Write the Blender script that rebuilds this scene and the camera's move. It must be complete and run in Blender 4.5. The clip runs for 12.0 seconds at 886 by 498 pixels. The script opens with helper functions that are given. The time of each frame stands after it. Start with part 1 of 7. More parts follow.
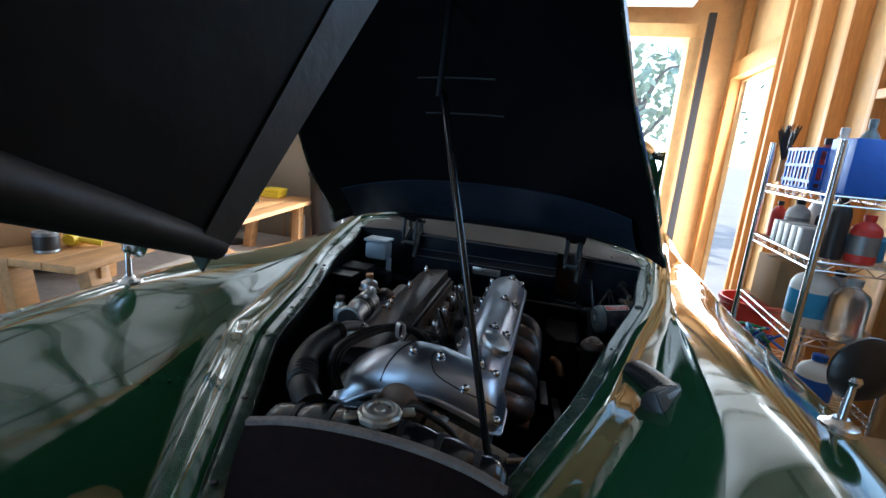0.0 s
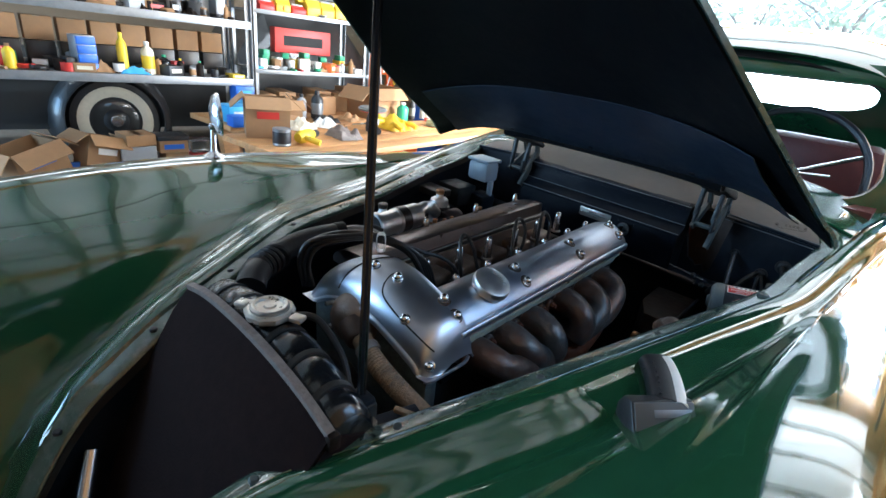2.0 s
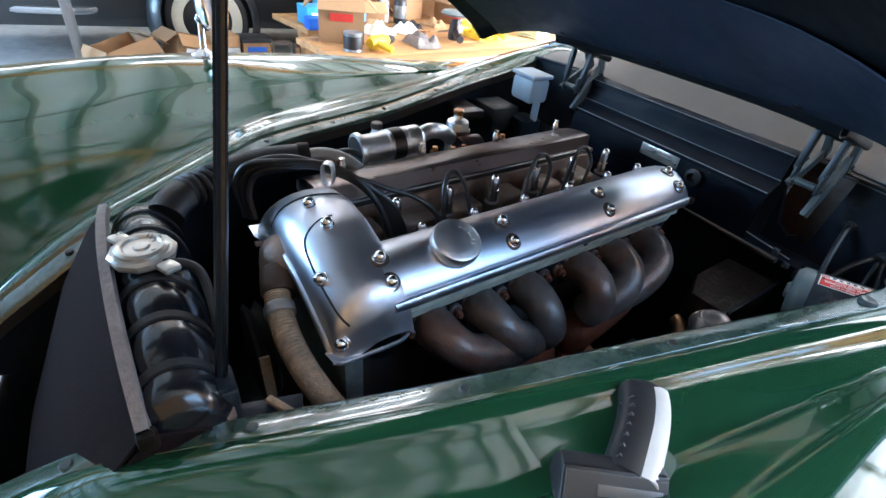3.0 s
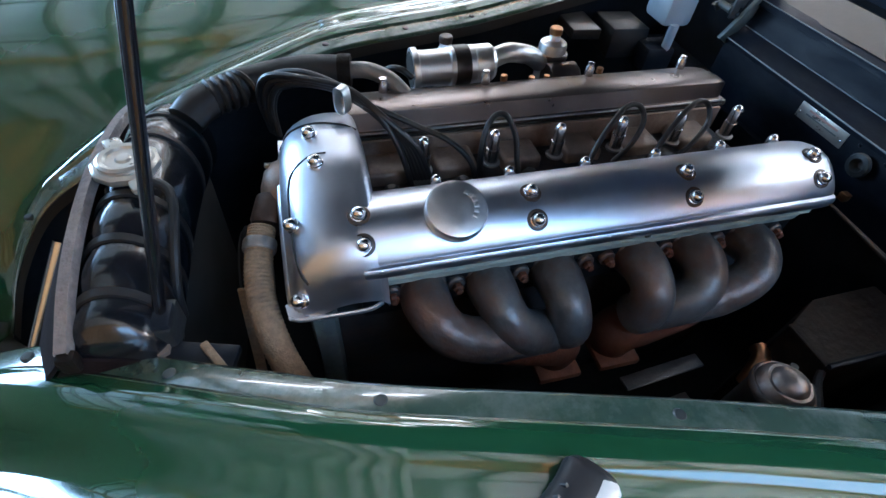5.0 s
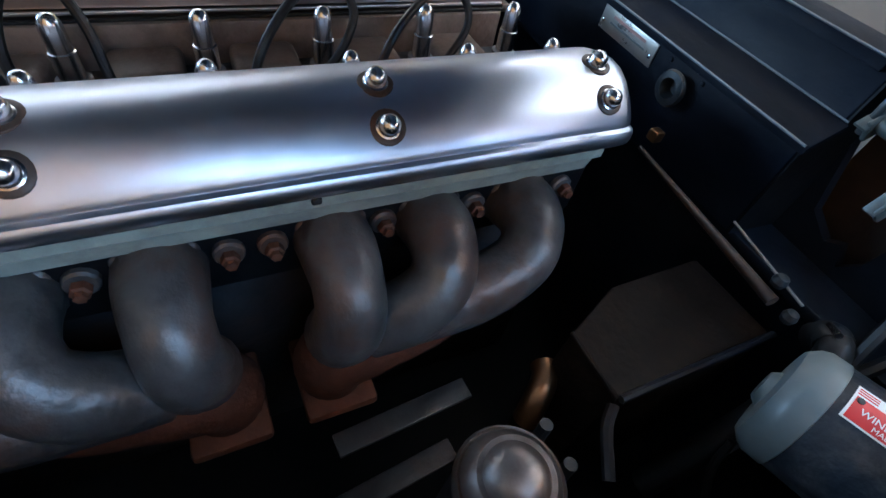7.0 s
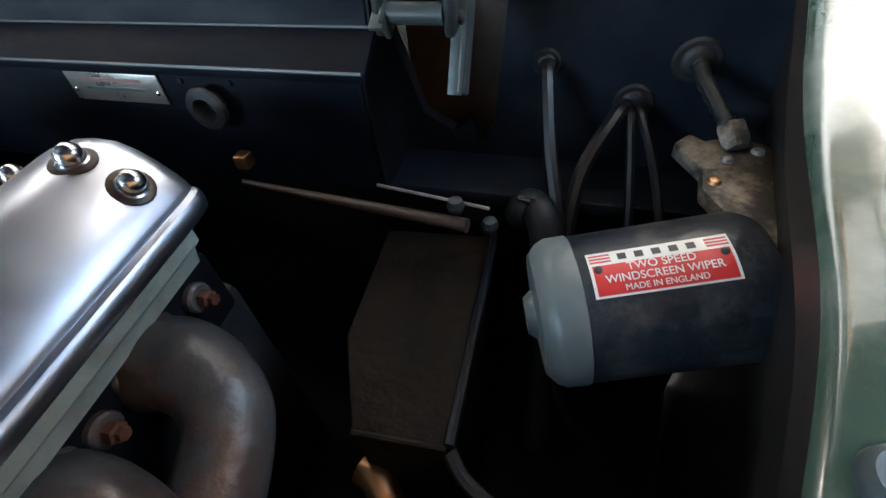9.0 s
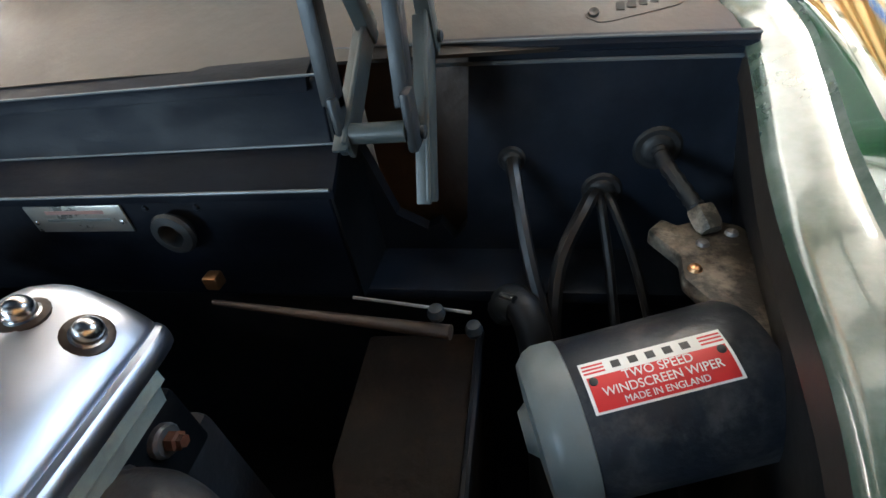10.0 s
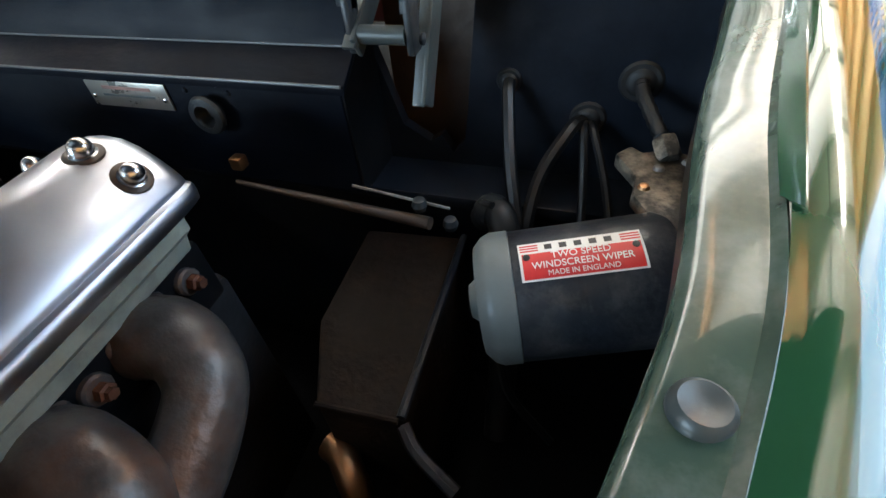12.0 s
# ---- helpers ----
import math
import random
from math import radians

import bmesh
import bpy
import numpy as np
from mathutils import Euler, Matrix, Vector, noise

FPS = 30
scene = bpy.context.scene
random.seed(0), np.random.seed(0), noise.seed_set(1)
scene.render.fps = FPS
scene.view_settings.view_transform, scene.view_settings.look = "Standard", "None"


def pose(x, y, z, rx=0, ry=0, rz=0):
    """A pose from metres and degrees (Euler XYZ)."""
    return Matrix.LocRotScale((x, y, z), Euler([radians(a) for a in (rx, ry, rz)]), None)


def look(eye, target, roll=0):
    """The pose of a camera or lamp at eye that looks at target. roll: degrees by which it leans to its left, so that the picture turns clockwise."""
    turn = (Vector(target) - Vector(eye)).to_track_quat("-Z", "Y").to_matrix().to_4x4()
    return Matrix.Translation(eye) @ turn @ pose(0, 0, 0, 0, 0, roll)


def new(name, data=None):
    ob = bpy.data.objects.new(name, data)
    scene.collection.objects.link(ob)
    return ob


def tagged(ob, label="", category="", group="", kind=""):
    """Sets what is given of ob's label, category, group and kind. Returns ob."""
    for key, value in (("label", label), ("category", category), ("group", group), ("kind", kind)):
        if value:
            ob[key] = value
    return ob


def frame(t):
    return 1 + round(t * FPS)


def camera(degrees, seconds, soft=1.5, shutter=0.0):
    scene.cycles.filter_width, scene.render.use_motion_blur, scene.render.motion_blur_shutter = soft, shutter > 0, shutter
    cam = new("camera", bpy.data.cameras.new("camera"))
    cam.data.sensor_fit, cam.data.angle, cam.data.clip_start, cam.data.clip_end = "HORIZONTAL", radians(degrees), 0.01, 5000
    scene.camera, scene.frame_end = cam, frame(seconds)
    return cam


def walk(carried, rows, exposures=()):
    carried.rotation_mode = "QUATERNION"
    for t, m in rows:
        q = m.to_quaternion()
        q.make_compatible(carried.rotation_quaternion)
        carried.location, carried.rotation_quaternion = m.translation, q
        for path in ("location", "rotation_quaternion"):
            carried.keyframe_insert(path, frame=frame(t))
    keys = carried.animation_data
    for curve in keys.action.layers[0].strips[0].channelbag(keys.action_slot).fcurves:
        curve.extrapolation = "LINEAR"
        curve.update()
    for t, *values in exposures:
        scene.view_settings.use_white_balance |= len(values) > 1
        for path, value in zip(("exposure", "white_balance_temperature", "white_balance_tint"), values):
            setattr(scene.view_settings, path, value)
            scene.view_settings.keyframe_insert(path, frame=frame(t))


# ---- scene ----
cam = camera(85.9, 12.0, soft=1.5)
PATH = [
    (0, (0.241, -0.821, 1.266), (-0.265, 1.061, 0.819), 5.1),
    (0.5, (0.377, -0.75, 1.247), (-0.385, 1.023, 0.721), 4.9),
    (1, (0.525, -0.667, 1.249), (-0.479, 0.959, 0.659), 6.3),
    (1.5, (0.59, -0.586, 1.239), (-0.551, 0.909, 0.558), 6.0),
    (2, (0.548, -0.491, 1.226), (-0.709, 0.852, 0.442), 7.1),
    (2.5, (0.515, -0.402, 1.227), (-0.802, 0.804, 0.327), 7.9),
    (3, (0.524, -0.217, 1.195), (-0.824, 0.752, 0.08), 7.4),
    (3.5, (0.522, -0.139, 1.211), (-0.834, 0.574, -0.075), 6.2),
    (3.7, (0.523, -0.134, 1.205), (-0.841, 0.509, -0.109), 5.9),
    (5.3, (0.455, 0.017, 1.201), (-0.838, 0.409, -0.273), 6.9),
    (5.5, (0.442, 0.054, 1.18), (-0.845, 0.489, -0.288), 8.2),
    (6, (0.394, 0.183, 1.101), (-0.884, 0.626, -0.373), 8.4),
    (6.5, (0.397, 0.225, 1.087), (-0.871, 0.731, -0.374), 11.9),
    (7, (0.372, 0.281, 1.041), (-0.762, 1.019, -0.431), 15.2),
    (7.2, (0.373, 0.3, 1.029), (-0.702, 1.11, -0.45), 15.3),
    (8.8, (0.343, 0.398, 1.008), (-0.195, 1.642, -0.462), -3.9),
    (9, (0.352, 0.408, 1.012), (-0.134, 1.726, -0.411), -7.0),
    (9.5, (0.351, 0.436, 1.017), (0.032, 1.85, -0.361), -6.5),
    (10, (0.35, 0.432, 1.022), (-0.087, 1.962, -0.189), -9.7),
    (10.5, (0.355, 0.431, 1.022), (-0.088, 2.041, -0.079), -10.7),
    (11, (0.364, 0.435, 1.023), (-0.059, 2.057, -0.067), -11.1),
    (11.5, (0.387, 0.429, 1.027), (-0.067, 1.961, -0.176), -9.6),
    (12, (0.396, 0.383, 1.021), (-0.148, 1.743, -0.34), -6.3),
]
EXPOSURES = [(0.0, -0.3, 6000, 10), (1.0, -0.05, 6100, 10), (2.0, 0.65, 6000, 10), (2.5, 1.1, 6050, 13), (3.0, 1.35, 6000, 13), (3.7, 1.4, 5850, 11), (5.5, 1.5, 5850, 13), (7.2, 1.5, 5950, 13), (9.0, 1.5, 7000, 13), (12.0, 1.6, 7400, 14)]
walk(cam, [(t, look(eye, target, roll)) for t, eye, target, roll in PATH], EXPOSURES)

# ---- light ----
world = bpy.data.worlds.new("sky")
scene.world = world
world.use_nodes = True
wn = world.node_tree.nodes
sky = wn.new("ShaderNodeTexSky")
sky.sky_type, sky.sun_disc = "NISHITA", False
sky.sun_elevation, sky.sun_rotation = radians(27), radians(56)
world.node_tree.links.new(sky.outputs[0], wn["Background"].inputs[0])
wn["Background"].inputs[1].default_value = 0.55


def lamp(name, kind, m, energy, color=(1, 1, 1), size=None, angle=None):
    data = bpy.data.lights.new(name, kind)
    data.energy, data.color = energy, color
    if size:
        data.shape, data.size, data.size_y = "RECTANGLE", size[0], size[1]
    if angle is not None:
        data.angle = angle
    ob = new(name, data)
    ob.matrix_basis = m
    return ob


lamp("sun", "SUN", look((0, 0, 0), (-0.74, -0.50, -0.45)), 5.0, (1.0, 0.95, 0.87), angle=radians(0.5))
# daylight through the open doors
lamp("sky_light_rear_door", "AREA", look((-0.45, 4.5, 1.2), (-0.45, 0.0, 2.1)), 340, (0.76, 0.89, 1.0), (2.8, 2.2))
lamp("sky_light_front_door", "AREA", look((-3.9, -4.6, 1.35), (-2.2, 0.0, 2.7)), 135, (0.34, 0.64, 1.0), (2.9, 2.2))
# blue fill lamp for the alloy, set before an added, closed side window
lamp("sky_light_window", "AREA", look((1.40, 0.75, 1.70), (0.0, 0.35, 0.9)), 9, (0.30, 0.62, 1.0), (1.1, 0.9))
lamp("sky_light_side_door", "AREA", look((1.55, 3.75, 1.0), (-2.0, 3.2, 1.2)), 90, (0.97, 0.99, 1.0), (0.9, 1.9))

# ---- tools ----
XC = -0.015  # the car's middle plane


def sock(node, name, value):
    node.inputs[name].default_value = value


def mat(name, color, rough=0.5, metal=0.0, vary=0.12, scale=12.0, bump=0.0, bscale=80.0, coat=0.0, stain=None, stain_amount=0.3,
        stain_scale=3.0, stretch=None, spec=0.5, rough_vary=0.1, emit=0.0, per_object=0.0, bdetail=4.0):
    """A surface with grain at a fine and a coarse scale; stain: a second colour in blots."""
    m = bpy.data.materials.new(name)
    m.use_nodes = True
    nt = m.node_tree
    n, l = nt.nodes, nt.links
    b = n["Principled BSDF"]
    sock(b, "Metallic", metal), sock(b, "Coat Weight", coat), sock(b, "Coat Roughness", 0.03), sock(b, "Specular IOR Level", spec)
    tc = n.new("ShaderNodeTexCoord")
    co = tc.outputs["Object"]
    if stretch:
        mp = n.new("ShaderNodeMapping")
        mp.inputs["Scale"].default_value = stretch
        l.new(co, mp.inputs[0])
        co = mp.outputs[0]
    fine = n.new("ShaderNodeTexNoise")
    sock(fine, "Scale", scale), sock(fine, "Detail", 8.0), sock(fine, "Roughness", 0.65)
    l.new(co, fine.inputs["Vector"])
    ramp = n.new("ShaderNodeMapRange")
    sock(ramp, "From Min", 0.3), sock(ramp, "From Max", 0.7), sock(ramp, "To Min", 1 - vary), sock(ramp, "To Max", 1 + vary)
    l.new(fine.outputs["Fac"], ramp.inputs["Value"])
    mul = n.new("ShaderNodeVectorMath")
    mul.operation = "SCALE"
    mul.inputs[0].default_value = color
    l.new(ramp.outputs[0], mul.inputs["Scale"])
    col = mul.outputs[0]
    if stain:
        big = n.new("ShaderNodeTexNoise")
        sock(big, "Scale", stain_scale), sock(big, "Detail", 6.0), sock(big, "Roughness", 0.7)
        l.new(co, big.inputs["Vector"])
        r2 = n.new("ShaderNodeMapRange")
        sock(r2, "From Min", 0.48), sock(r2, "From Max", 0.66), sock(r2, "To Max", stain_amount)
        l.new(big.outputs["Fac"], r2.inputs["Value"])
        mix = n.new("ShaderNodeMix")
        mix.data_type = "RGBA"
        l.new(r2.outputs[0], mix.inputs["Factor"])
        l.new(col, mix.inputs["A"])
        mix.inputs["B"].default_value = (*stain, 1)
        col = mix.outputs["Result"]
    if per_object:
        info = n.new("ShaderNodeObjectInfo")
        r3 = n.new("ShaderNodeMapRange")
        sock(r3, "To Min", 1 - per_object), sock(r3, "To Max", 1 + per_object)
        l.new(info.outputs["Random"], r3.inputs["Value"])
        m2 = n.new("ShaderNodeVectorMath")
        m2.operation = "SCALE"
        l.new(col, m2.inputs[0])
        l.new(r3.outputs[0], m2.inputs["Scale"])
        col = m2.outputs[0]
    l.new(col, b.inputs["Base Color"])
    rr = n.new("ShaderNodeMapRange")
    sock(rr, "From Min", 0.3), sock(rr, "From Max", 0.7), sock(rr, "To Min", max(0.02, rough - rough_vary)), sock(rr, "To Max", min(1, rough + rough_vary))
    l.new(fine.outputs["Fac"], rr.inputs["Value"])
    l.new(rr.outputs[0], b.inputs["Roughness"])
    if bump:
        nb = n.new("ShaderNodeTexNoise")
        sock(nb, "Scale", bscale), sock(nb, "Detail", bdetail)
        l.new(co, nb.inputs["Vector"])
        bp = n.new("ShaderNodeBump")
        sock(bp, "Strength", bump), sock(bp, "Distance", 0.01)
        l.new(nb.outputs["Fac"], bp.inputs["Height"])
        l.new(bp.outputs[0], b.inputs["Normal"])
    if emit:
        b.inputs["Emission Color"].default_value = (*color, 1)
        sock(b, "Emission Strength", emit)
    return m


def glass(name, color=(1, 1, 1), rough=0.0, alpha=None):
    m = bpy.data.materials.new(name)
    m.use_nodes = True
    b = m.node_tree.nodes["Principled BSDF"]
    b.inputs["Base Color"].default_value = (*color, 1)
    sock(b, "Transmission Weight", 1.0), sock(b, "Roughness", rough), sock(b, "IOR", 1.02 if alpha else 1.45)
    return m


def mesh_of(name, bm, material, angle=35):
    me = bpy.data.meshes.new(name)
    bm.normal_update()
    bm.to_mesh(me)
    bm.free()
    me.materials.append(material)
    me.shade_smooth()
    me.set_sharp_from_angle(angle=radians(angle))
    return me


def part(name, bm, material, parent=None, label="", m=None, angle=35):
    """One mesh object; with a parent it is a part of that thing."""
    ob = new(name, mesh_of(name, bm, material, angle))
    if m is not None:
        ob.matrix_basis = m
    if parent:
        ob.parent = parent
    return tagged(ob, label)


def thing(name, label, category, m=None, group="", kind=""):
    ob = new(name)
    if label and len(label.split()) < 4:
        label += " among the stored goods"
    if m is not None:
        ob.matrix_basis = m
    return tagged(ob, label, category, group, kind)


def box(size, at=(0, 0, 0), bevel=0.0, rot=None, bm=None, seg=2):
    bm = bm or bmesh.new()
    r = bmesh.ops.create_cube(bm, size=1.0)
    m = Matrix.Translation(at) @ (rot.to_4x4() if rot else Matrix()) @ Matrix.Diagonal((*size, 1))
    bmesh.ops.transform(bm, matrix=m, verts=r["verts"])
    if bevel:
        es = list({e for v in r["verts"] for e in v.link_edges})
        bmesh.ops.bevel(bm, geom=es, offset=bevel, segments=seg, affect="EDGES", profile=0.5)
    return bm


def turn_to(a, b):
    """The turn that takes +z to the way from a to b."""
    return (Vector(b) - Vector(a)).to_track_quat("Z", "Y").to_matrix()


def lathe(profile, seg=24, m=None, bm=None, closed=True):
    """Turns (radius, height) pairs round z."""
    bm = bm or bmesh.new()
    m = m or Matrix()
    rings = []
    for r, h in profile:
        if r < 1e-6:
            rings.append([bm.verts.new(m @ Vector((0, 0, h)))])
        else:
            rings.append([bm.verts.new(m @ Vector((r * math.cos(6.283185 * k / seg), r * math.sin(6.283185 * k / seg), h))) for k in range(seg)])
    for a, b in zip(rings, rings[1:]):
        for k in range(seg):
            q = [a[k % len(a)], a[(k + 1) % len(a)], b[(k + 1) % len(b)], b[k % len(b)]]
            q = list(dict.fromkeys(q))
            if len(q) > 2:
                bm.faces.new(q)
    for ring, flip in ((rings[0], True), (rings[-1], False)):
        if closed and len(ring) > 1:
            bm.faces.new(ring[::-1] if flip else ring)
    return bm


def spin(profile, a, b, seg=24, bm=None):
    """A lathe whose axis starts at a and points to b."""
    return lathe(profile, seg, Matrix.Translation(a) @ turn_to(a, b).to_4x4(), bm)


def rod(a, b, r, seg=12, bm=None, r2=None):
    h = (Vector(b) - Vector(a)).length
    return spin([(r, 0), (r if r2 is None else r2, h)], a, b, seg, bm)


def smooth_line(pts, n=6):
    """A Catmull-Rom line through the points."""
    p = [Vector(q) for q in pts]
    p = [2 * p[0] - p[1]] + p + [2 * p[-1] - p[-2]]
    out = []
    for k in range(1, len(p) - 2):
        for s in range(n):
            t = s / n
            a, b, c, d = p[k - 1], p[k], p[k + 1], p[k + 2]
            out.append(0.5 * (2 * b + (c - a) * t + (2 * a - 5 * b + 4 * c - d) * t * t + (3 * b - a - 3 * c + d) * t ** 3))
    return out + [p[-2]]


def tube(pts, r, seg=10, n=6, bm=None, rough=None, radii=None):
    """A bent pipe through the points; rough(k): change of radius at step k; radii: one for each point."""
    bm = bm or bmesh.new()
    line = smooth_line(pts, n)
    rad = np.interp(np.linspace(0, 1, len(line)), np.linspace(0, 1, len(radii)), radii) if radii else [r] * len(line)
    up, rings = None, []
    for k, p in enumerate(line):
        d = (line[min(k + 1, len(line) - 1)] - line[max(k - 1, 0)]).normalized()
        if up is None:
            up = d.orthogonal().normalized()
        up = (up - up.dot(d) * d).normalized()
        side = d.cross(up)
        q = float(rad[k]) * (1 + (rough(k) if rough else 0))
        rings.append([bm.verts.new(p + q * (math.cos(6.283185 * j / seg) * up + math.sin(6.283185 * j / seg) * side)) for j in range(seg)])
    for a, b in zip(rings, rings[1:]):
        for j in range(seg):
            bm.faces.new([a[j], a[(j + 1) % seg], b[(j + 1) % seg], b[j]])
    bm.faces.new(rings[0][::-1]), bm.faces.new(rings[-1])
    return bm


def sheet(rows, thick=0.0, bm=None, flip=False):
    """A skin over rows of points; with a thickness it gets a back and edges."""
    bm = bm or bmesh.new()
    grid = np.array([[tuple(p) for p in row] for row in rows], float)
    du, dv = np.gradient(grid, axis=0), np.gradient(grid, axis=1)
    nor = np.cross(du, dv)
    nor /= np.maximum(np.linalg.norm(nor, axis=2, keepdims=True), 1e-9)
    if flip:
        nor = -nor
    a = [[bm.verts.new(p) for p in row] for row in grid]
    R, C = grid.shape[:2]
    def quad(q):
        q = list(dict.fromkeys(q))
        if len(q) > 2:
            bm.faces.new(q[::-1] if flip else q)
    for i in range(R - 1):
        for j in range(C - 1):
            quad([a[i][j], a[i + 1][j], a[i + 1][j + 1], a[i][j + 1]])
    if thick:
        b = [[bm.verts.new(p) for p in row] for row in grid - thick * nor]
        for i in range(R - 1):
            for j in range(C - 1):
                quad([b[i][j], b[i][j + 1], b[i + 1][j + 1], b[i + 1][j]])
        for i in range(R - 1):
            quad([a[i + 1][0], a[i][0], b[i][0], b[i + 1][0]])
            quad([a[i][-1], a[i + 1][-1], b[i + 1][-1], b[i][-1]])
        for j in range(C - 1):
            quad([a[0][j], a[0][j + 1], b[0][j + 1], b[0][j]])
            quad([a[-1][j + 1], a[-1][j], b[-1][j], b[-1][j + 1]])
    return bm


def loft(sections, bm=None, caps=True):
    """A closed body through rings of points."""
    bm = bm or bmesh.new()
    rings = [[bm.verts.new(p) for p in s] for s in sections]
    for a, b in zip(rings, rings[1:]):
        for j in range(len(a)):
            bm.faces.new([a[j], b[j], b[(j + 1) % len(a)], a[(j + 1) % len(a)]])
    if caps:
        bm.faces.new(rings[0]), bm.faces.new(rings[-1][::-1])
    return bm


def prism(outline, axis, lo, hi, bevel=0.0, bm=None):
    """A flat outline of pairs pulled along an axis."""
    bm = bm or bmesh.new()
    def at(p, v):
        return {"x": (v, p[0], p[1]), "y": (p[0], v, p[1]), "z": (p[0], p[1], v)}[axis]
    a, b = [bm.verts.new(at(p, lo)) for p in outline], [bm.verts.new(at(p, hi)) for p in outline]
    fs = [bm.faces.new(a), bm.faces.new(b[::-1])]
    for k in range(len(a)):
        fs.append(bm.faces.new([a[k], b[k], b[(k + 1) % len(a)], a[(k + 1) % len(a)]]))
    bmesh.ops.recalc_face_normals(bm, faces=fs)
    if bevel:
        bmesh.ops.bevel(bm, geom=list({e for f in fs for e in f.edges}), offset=bevel, segments=2, affect="EDGES", profile=0.5)
    return bm


def smooth(xs, ys, x, k=0.0):
    """Values between stations, rounded off."""
    d = np.linspace(-1, 1, 25)
    w = 1 - np.abs(d)
    return float(np.sum(w * np.interp(x + 1.5 * k * d, xs, ys)) / np.sum(w))


def letters(text, size, material, parent, m, label=""):
    c = bpy.data.curves.new("lettering", "FONT")
    c.body, c.size, c.extrude, c.align_x, c.align_y = text, size, 0.0002, "CENTER", "CENTER"
    ob = new("lettering_curve", c)
    me = bpy.data.meshes.new_from_object(ob)
    bpy.data.objects.remove(ob)
    me.materials.clear()
    me.materials.append(material)
    ob = new("lettering", me)
    ob.matrix_basis, ob.parent = m, parent
    return tagged(ob, label)

# ---- materials ----
M_paint = mat("green_paint", (0.013, 0.066, 0.029), 0.10, 0.0, 0.03, 60, 1.0, 5.5, coat=1.0, spec=0.5, rough_vary=0.02, bdetail=0.6)
M_bay = mat("bay_black", (0.0090, 0.0125, 0.0190), 0.38, 0.0, 0.3, 30, 0.05, 120, stain=(0.028, 0.030, 0.034), stain_amount=0.45, stain_scale=8, spec=0.14)
M_box = mat("bulkhead_box_black", (0.0030, 0.0056, 0.0120), 0.45, 0.0, 0.35, 30, 0.05, 120, stain=(0.020, 0.023, 0.028), stain_amount=0.5, stain_scale=5, stretch=(0.6, 1.5, 1.5), spec=0.08)
# black of the underside, also painted in for shade on cheeks and bay parts
M_under_shade = mat("underside_and_shade_black", (0.0056, 0.0064, 0.0078), 0.5, 0.0, 0.25, 18, 0.05, 60, stain=(0.010, 0.010, 0.011), stain_amount=0.25, spec=0.10)
M_edge = mat("satin_edge", (0.10, 0.115, 0.125), 0.39, 0.2, 0.15, 30, 0.03, 80)
M_dust = mat("dusty_black", (0.017, 0.0145, 0.014), 0.36, 0.0, 0.2, 25, 0.03, 90, stain=(0.05, 0.04, 0.032), stain_amount=0.4, stain_scale=9, rough_vary=0.05)
M_shelf = mat("brown_dusted_shelf", (0.027, 0.0215, 0.018), 0.42, 0.0, 0.2, 25, 0.03, 90, stain=(0.055, 0.042, 0.032), stain_amount=0.45, stain_scale=7, rough_vary=0.05)
# the bluish base colour stands in for blue light reflected by the alloy
M_alloy = mat("polished_alloy", (0.56, 0.60, 0.68), 0.36, 1.0, 0.05, 30, 0.12, 9.0, stain=(0.42, 0.42, 0.45), stain_amount=0.3, stain_scale=5, rough_vary=0.05, bdetail=1.0)
M_satin = mat("satin_alloy", (0.76, 0.76, 0.77), 0.40, 1.0, 0.06, 60, 0.02, 200, stain=(0.5, 0.47, 0.43), stain_amount=0.3, stain_scale=20)
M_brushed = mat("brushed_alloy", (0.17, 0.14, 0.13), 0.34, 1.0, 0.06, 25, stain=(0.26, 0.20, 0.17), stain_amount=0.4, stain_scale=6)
M_cast = mat("cast_alloy", (0.30, 0.29, 0.28), 0.5, 0.7, 0.2, 40, 0.2, 150, stain=(0.09, 0.06, 0.045), stain_amount=0.6, stain_scale=10)
M_chrome = mat("chrome", (0.70, 0.69, 0.70), 0.24, 1.0, 0.03, 40, rough_vary=0.03)
M_iron = mat("enamelled_iron", (0.035, 0.036, 0.040), 0.40, 0.25, 0.3, 25, 0.12, 110, stain=(0.09, 0.045, 0.03), stain_amount=0.5, stain_scale=9)
M_rust = mat("rusty_iron", (0.095, 0.030, 0.015), 0.7, 0.1, 0.35, 40, 0.2, 120, stain=(0.13, 0.042, 0.018), stain_amount=0.45, stain_scale=18)
M_exhaust = mat("heat_dulled_iron", (0.100, 0.096, 0.096), 0.38, 0.4, 0.4, 30, 0.2, 60, stain=(0.135, 0.058, 0.034), stain_amount=0.75, stain_scale=9)
# lid metal: its brownish reflection is put into the base colour
M_tin = mat("tinned_lid", (0.20, 0.155, 0.135), 0.42, 0.9, 0.2, 40, stain=(0.30, 0.30, 0.30), stain_amount=0.5, stain_scale=20, rough_vary=0.04)
M_rubber = mat("black_rubber", (0.008, 0.008, 0.009), 0.55, 0.0, 0.2, 40, 0.05, 150)
M_wire = mat("black_cable", (0.007, 0.007, 0.008), 0.4, 0.0, 0.2, 60)
M_braid = mat("braided_hose", (0.27, 0.185, 0.115), 0.6, 0.1, 0.35, 120, 0.3, 500, stain=(0.10, 0.07, 0.05), stain_amount=0.5, stain_scale=14)
M_radblack = mat("radiator_black", (0.005, 0.006, 0.009), 0.24, 0.0, 0.2, 30, 0.12, 10, coat=0.4, bdetail=1.0, stain=(0.03, 0.027, 0.025), stain_amount=0.3, rough_vary=0.03)
